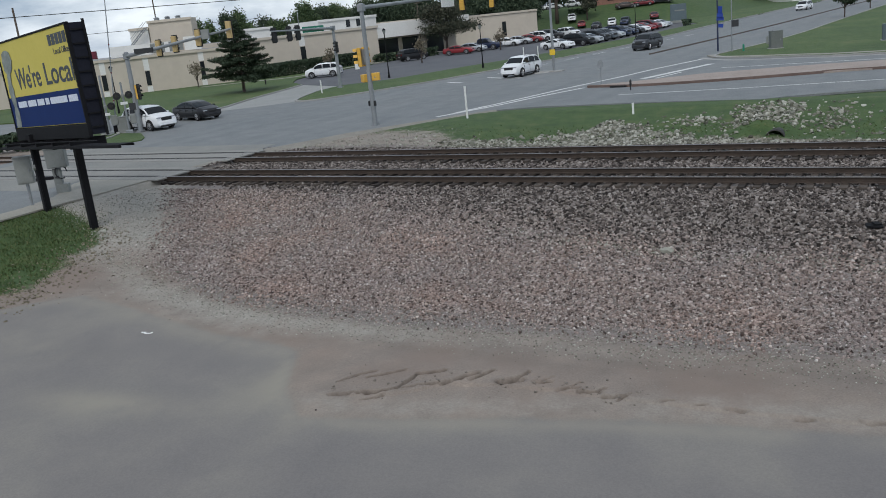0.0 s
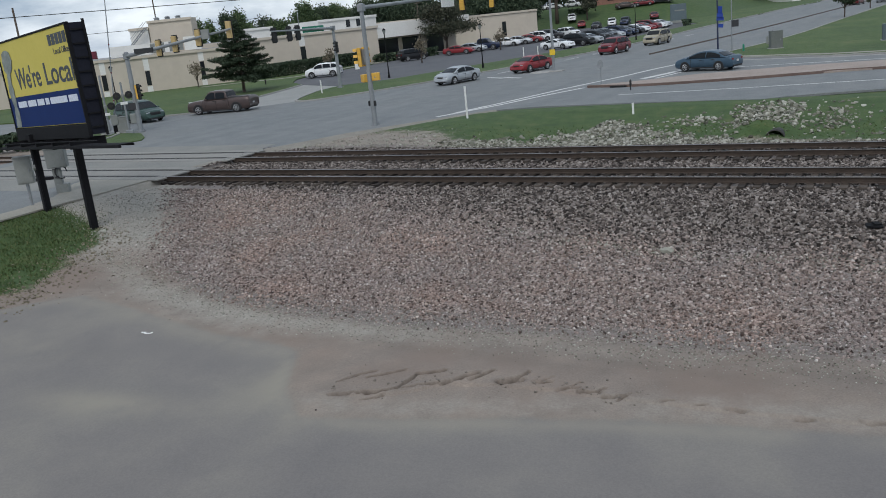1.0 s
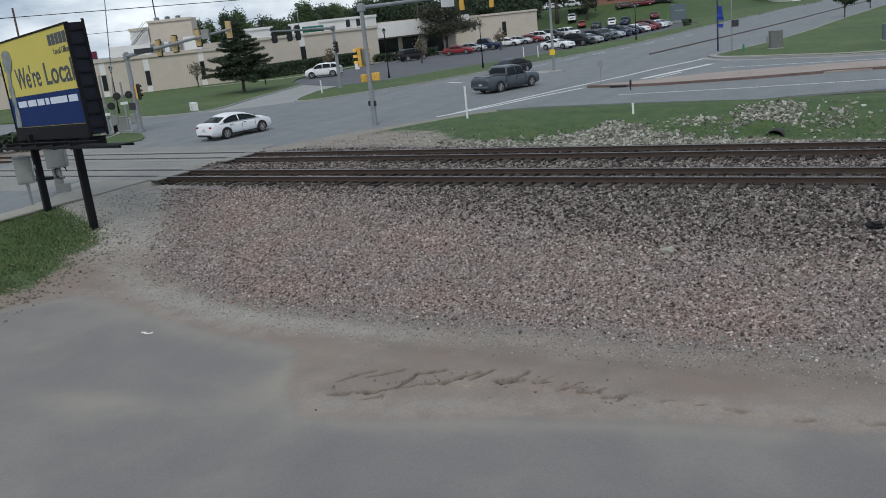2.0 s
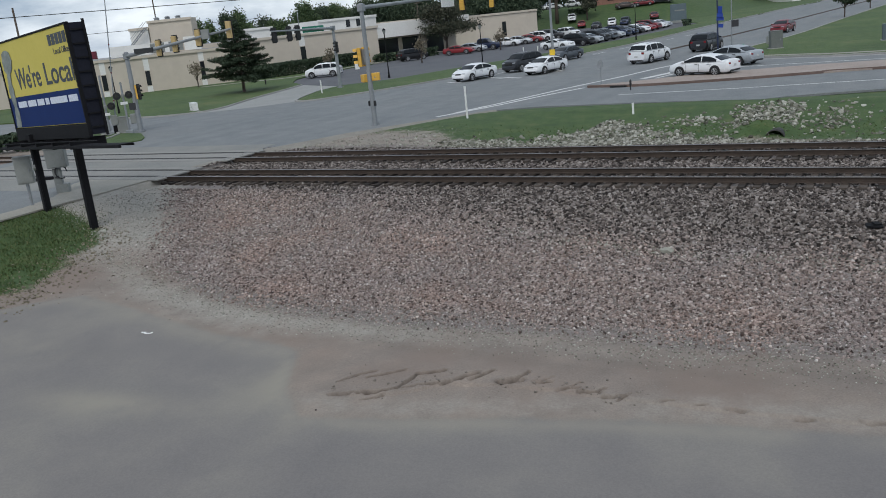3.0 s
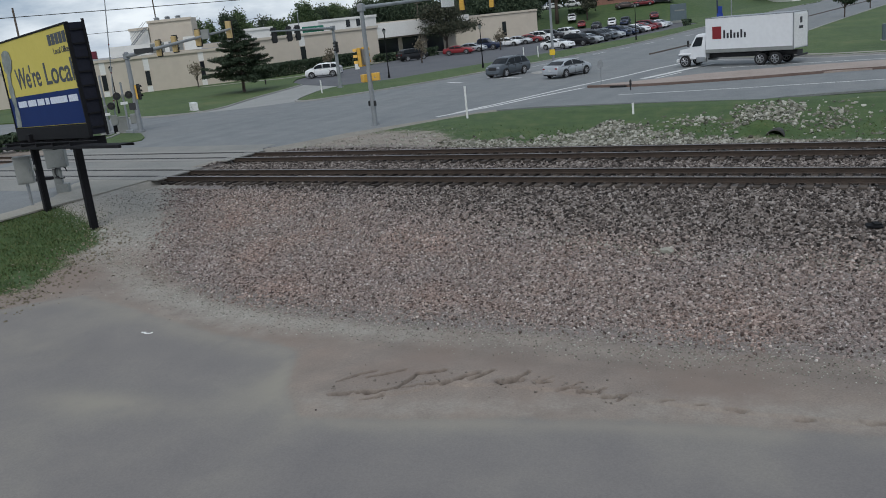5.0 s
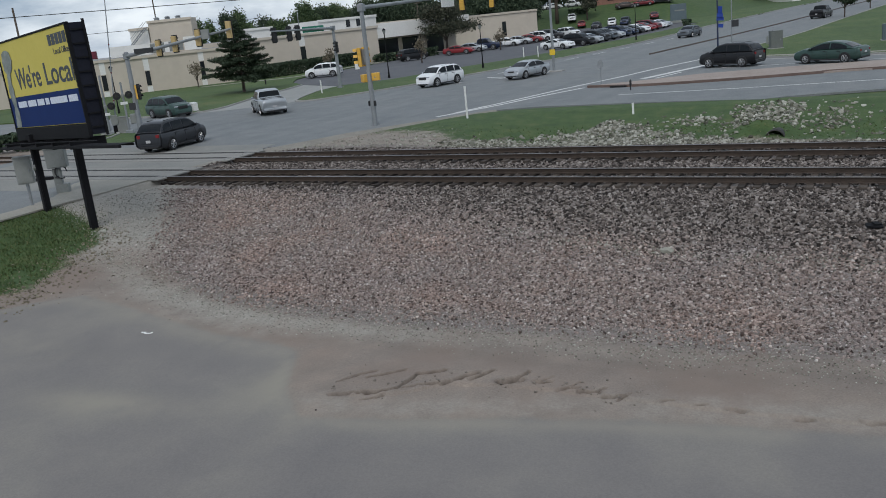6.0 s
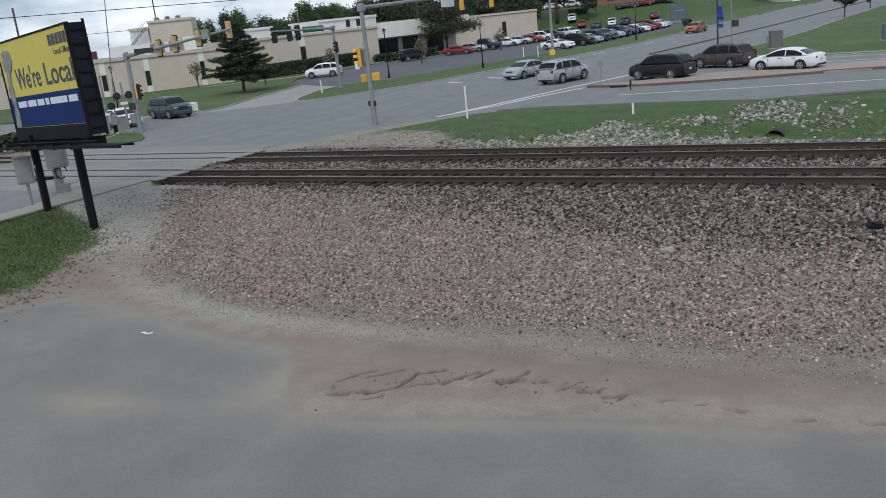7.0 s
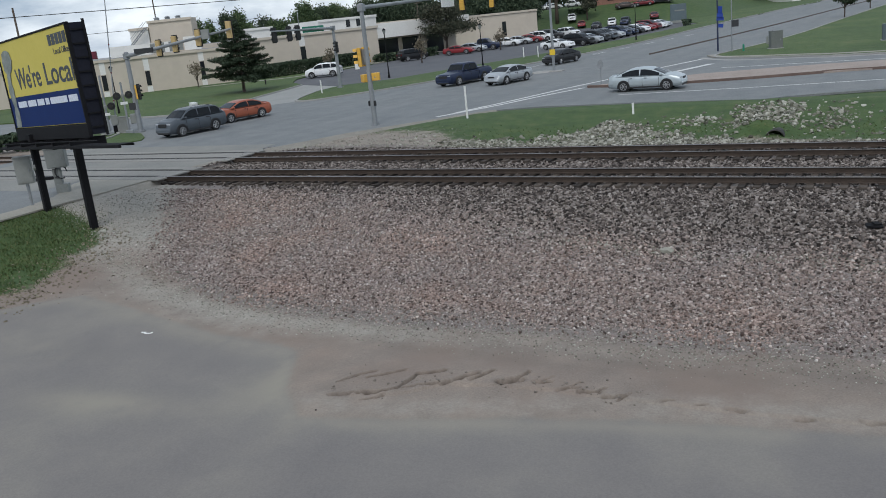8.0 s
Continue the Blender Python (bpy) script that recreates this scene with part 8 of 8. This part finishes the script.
    drive(vehicle("suv", "black", "driving south towards the crossing"), "SB", [(3.9, -42.6, 55.0), (4.0, -42.8, 38.6)], 5)
    drive(vehicle("sedan", "ice", "driving south towards the crossing"), "SB", [(3.9, -34.1, 68.7), (4.0, -40.6, 54.8)], 6)
    drive(vehicle("sedan", "white", "driving south towards the crossing"), "SB", [(4.0, -47.1, 30.9)], 7)
    drive(vehicle("sedan", "black", "driving north from the crossing"), "NB", [(4.4, -37.2, 33.7)], 8)
    drive(vehicle("suv", "black", "driving north from the crossing"), "NB", [(4.5, -38.0, 31.5), (4.6, -33.4, 47.9)], 9)
    drive(vehicle("sedan", "white", "driving north from the crossing"), "NB", [(4.5, -34.3, 37.0), (4.6, -30.7, 57.8)], 10)
    drive(vehicle("suv", "black", "driving north from the crossing"), "NB", [(4.5, -33.0, 52.6), (4.6, -26.4, 68.8)], 11)
    drive(vehicle("sedan", "black", "driving north from the crossing"), "NB", [(4.5, -26.9, 67.0), (4.6, -20.3, 79.2)], 0)
    drive(vehicle("sedan", "charcoal", "driving south towards the crossing"), "SB", [(4.4, -29.9, 77.4), (4.5, -31.6, 71.5), (4.6, -38.5, 55.5)], 1)
    drive(vehicle("sedan", "white", "driving north from the crossing"), "NB", [(4.5, -44.1, 31.6)], 2)
    drive(vehicle("sedan", "white", "turning through the intersection"), "WBL", [(4.6, -29.7, 63.5)], 3)
    drive(vehicle("suv", "grey", "driving south towards the crossing"), "SB", [(5.0, -33.9, 73.1), (5.1, -41.3, 56.3)], 4)
    drive(vehicle("sedan", "red", "driving north from the crossing"), "NB", [(5.2, -33.4, 47.9), (5.3, -26.4, 68.8)], 5)
    drive(vehicle("sedan", "silver", "driving north from the crossing"), "NB", [(5.8, -40.5, 35.8)], 6)
    drive(vehicle("suv", "charcoal", "driving north from the crossing"), "NBL", [(6.0, -39.3, 36.5), (6.1, -42.5, 52.5)], 7)
    drive(vehicle("suv", "green", "waiting at the stop line"), "EBT", [(5.7, -56.5, 52.6), (7.3, -55.5, 51.8), (7.4, -38.0, 48.9)], 8)
    drive(vehicle("pickup", "silver", "driving north from the crossing"), "NBL", [(5.9, -40.1, 39.8), (6.0, -45.1, 52.2), (6.1, -60.8, 53.5)], 9)
    drive(vehicle("sedan", "black", "driving north from the crossing"), "NB", [(6.1, -39.8, 40.9)], 10)
    drive(vehicle("suv", "white", "driving south towards the crossing"), "SB", [(5.9, -34.9, 71.3), (6.0, -38.0, 67.4), (6.1, -43.8, 48.2)], 11)
    drive(vehicle("sedan", "silver", "waiting at the stop line"), "SB", [(5.9, -30.6, 70.0), (7.0, -30.8, 70.1), (7.5, -31.0, 69.8), (8.0, -30.5, 65.8)], 0)
    drive(vehicle("sedan", "grey", "driving south towards the crossing"), "SB", [(6.0, -27.4, 116.6), (6.1, -35.4, 91.8)], 1)
    drive(vehicle("suv", "black", "turning through the intersection"), "WBL", [(5.8, -12.3, 68.2), (6.0, -13.0, 68.6), (6.1, -23.6, 61.9)], 2)
    drive(vehicle("sedan", "green", "turning through the intersection"), "WBT", [(6.0, -5.9, 67.0), (6.1, -16.5, 66.1)], 3)
    drive(vehicle("pickup", "black", "driving north from the crossing"), "NB", [(5.9, -18.2, 94.7), (6.0, -13.9, 141.5)], 4)
    drive(vehicle("coupe", "red", "driving south towards the crossing"), "SB", [(6.3, -33.6, 85.4), (6.4, -33.9, 75.1), (6.5, -35.5, 67.6), (6.6, -41.4, 55.6)], 5)
    drive(vehicle("suv", "black", "turning through the intersection"), "WBL", [(6.4, -6.7, 63.6), (6.5, -16.2, 61.8), (7.0, -16.6, 62.0), (7.2, -16.8, 62.1), (7.3, -28.7, 61.2)], 6)
    drive(vehicle("suv", "brown", "turning through the intersection"), "WBR", [(6.9, -8.7, 68.0), (7.0, -13.6, 68.5), (7.1, -19.8, 76.2), (7.2, -18.2, 94.7)], 7)
    drive(vehicle("sedan", "white", "waiting at the stop line"), "WBL", [(6.6, -8.3, 63.4), (7.2, -8.4, 63.5), (7.3, -14.3, 63.7), (7.4, -32.2, 60.8)], 8)
    drive(vehicle("suv", "silver", "driving north from the crossing"), "NB", [(6.9, -35.7, 45.8), (7.0, -24.9, 64.0), (7.1, -19.2, 88.5)], 9)
    drive(vehicle("sedan", "white", "waiting at the stop line"), "EBT", [(6.8, -56.4, 47.2), (7.2, -55.8, 47.1)], 10)
    drive(vehicle("sedan", "orange", "driving south towards the crossing"), "SB", [(7.0, -29.0, 127.4), (7.3, -36.4, 68.9), (7.5, -37.8, 66.9), (7.8, -37.7, 64.8), (8.0, -44.6, 48.3)], 11)
    drive(vehicle("coupe", "white", "turning through the intersection"), "EBL", [(7.5, -40.9, 54.9), (7.6, -30.1, 64.8)], 0)
    drive(vehicle("sedan", "white", "driving north from the crossing"), "NB", [(7.5, -43.2, 34.5)], 1)
    drive(vehicle("suv", "grey", "driving south towards the crossing"), "SB", [(7.2, -34.4, 81.2), (7.5, -35.5, 70.2), (7.8, -35.3, 68.4), (8.0, -43.5, 42.2)], 2)
    drive(vehicle("pickup", "charcoal", "driving north from the crossing"), "NB", [(7.4, -33.5, 52.5), (7.5, -21.8, 76.5), (7.6, -14.2, 111.3)], 3)
    drive(vehicle("sedan", "grey", "driving south towards the crossing"), "SB", [(7.5, -27.8, 112.9), (7.7, -32.9, 88.7), (7.9, -34.0, 85.6)], 4)
    drive(vehicle("pickup", "navy", "driving south towards the crossing"), "SB", [(7.5, -24.1, 162.7), (7.7, -31.3, 97.2), (7.9, -34.4, 79.0), (8.0, -35.7, 67.7)], 5)
    drive(vehicle("sedan", "black", "driving south towards the crossing"), "SB", [(7.8, -26.4, 121.9), (7.9, -29.9, 96.1), (8.0, -32.9, 84.3)], 6)
    drive(vehicle("sedan", "ice", "driving south towards the crossing"), "SBL", [(7.8, -32.2, 80.9), (7.9, -31.8, 65.5), (8.0, -15.7, 55.1)], 7)
    drive(box_truck(), "WBL", [(4.2, 6.0, 67.8), (4.4, -11.7, 69.6), (4.5, -12.4, 69.7), (5.0, -12.6, 69.7), (5.1, -27, 60)], 5)


motions()
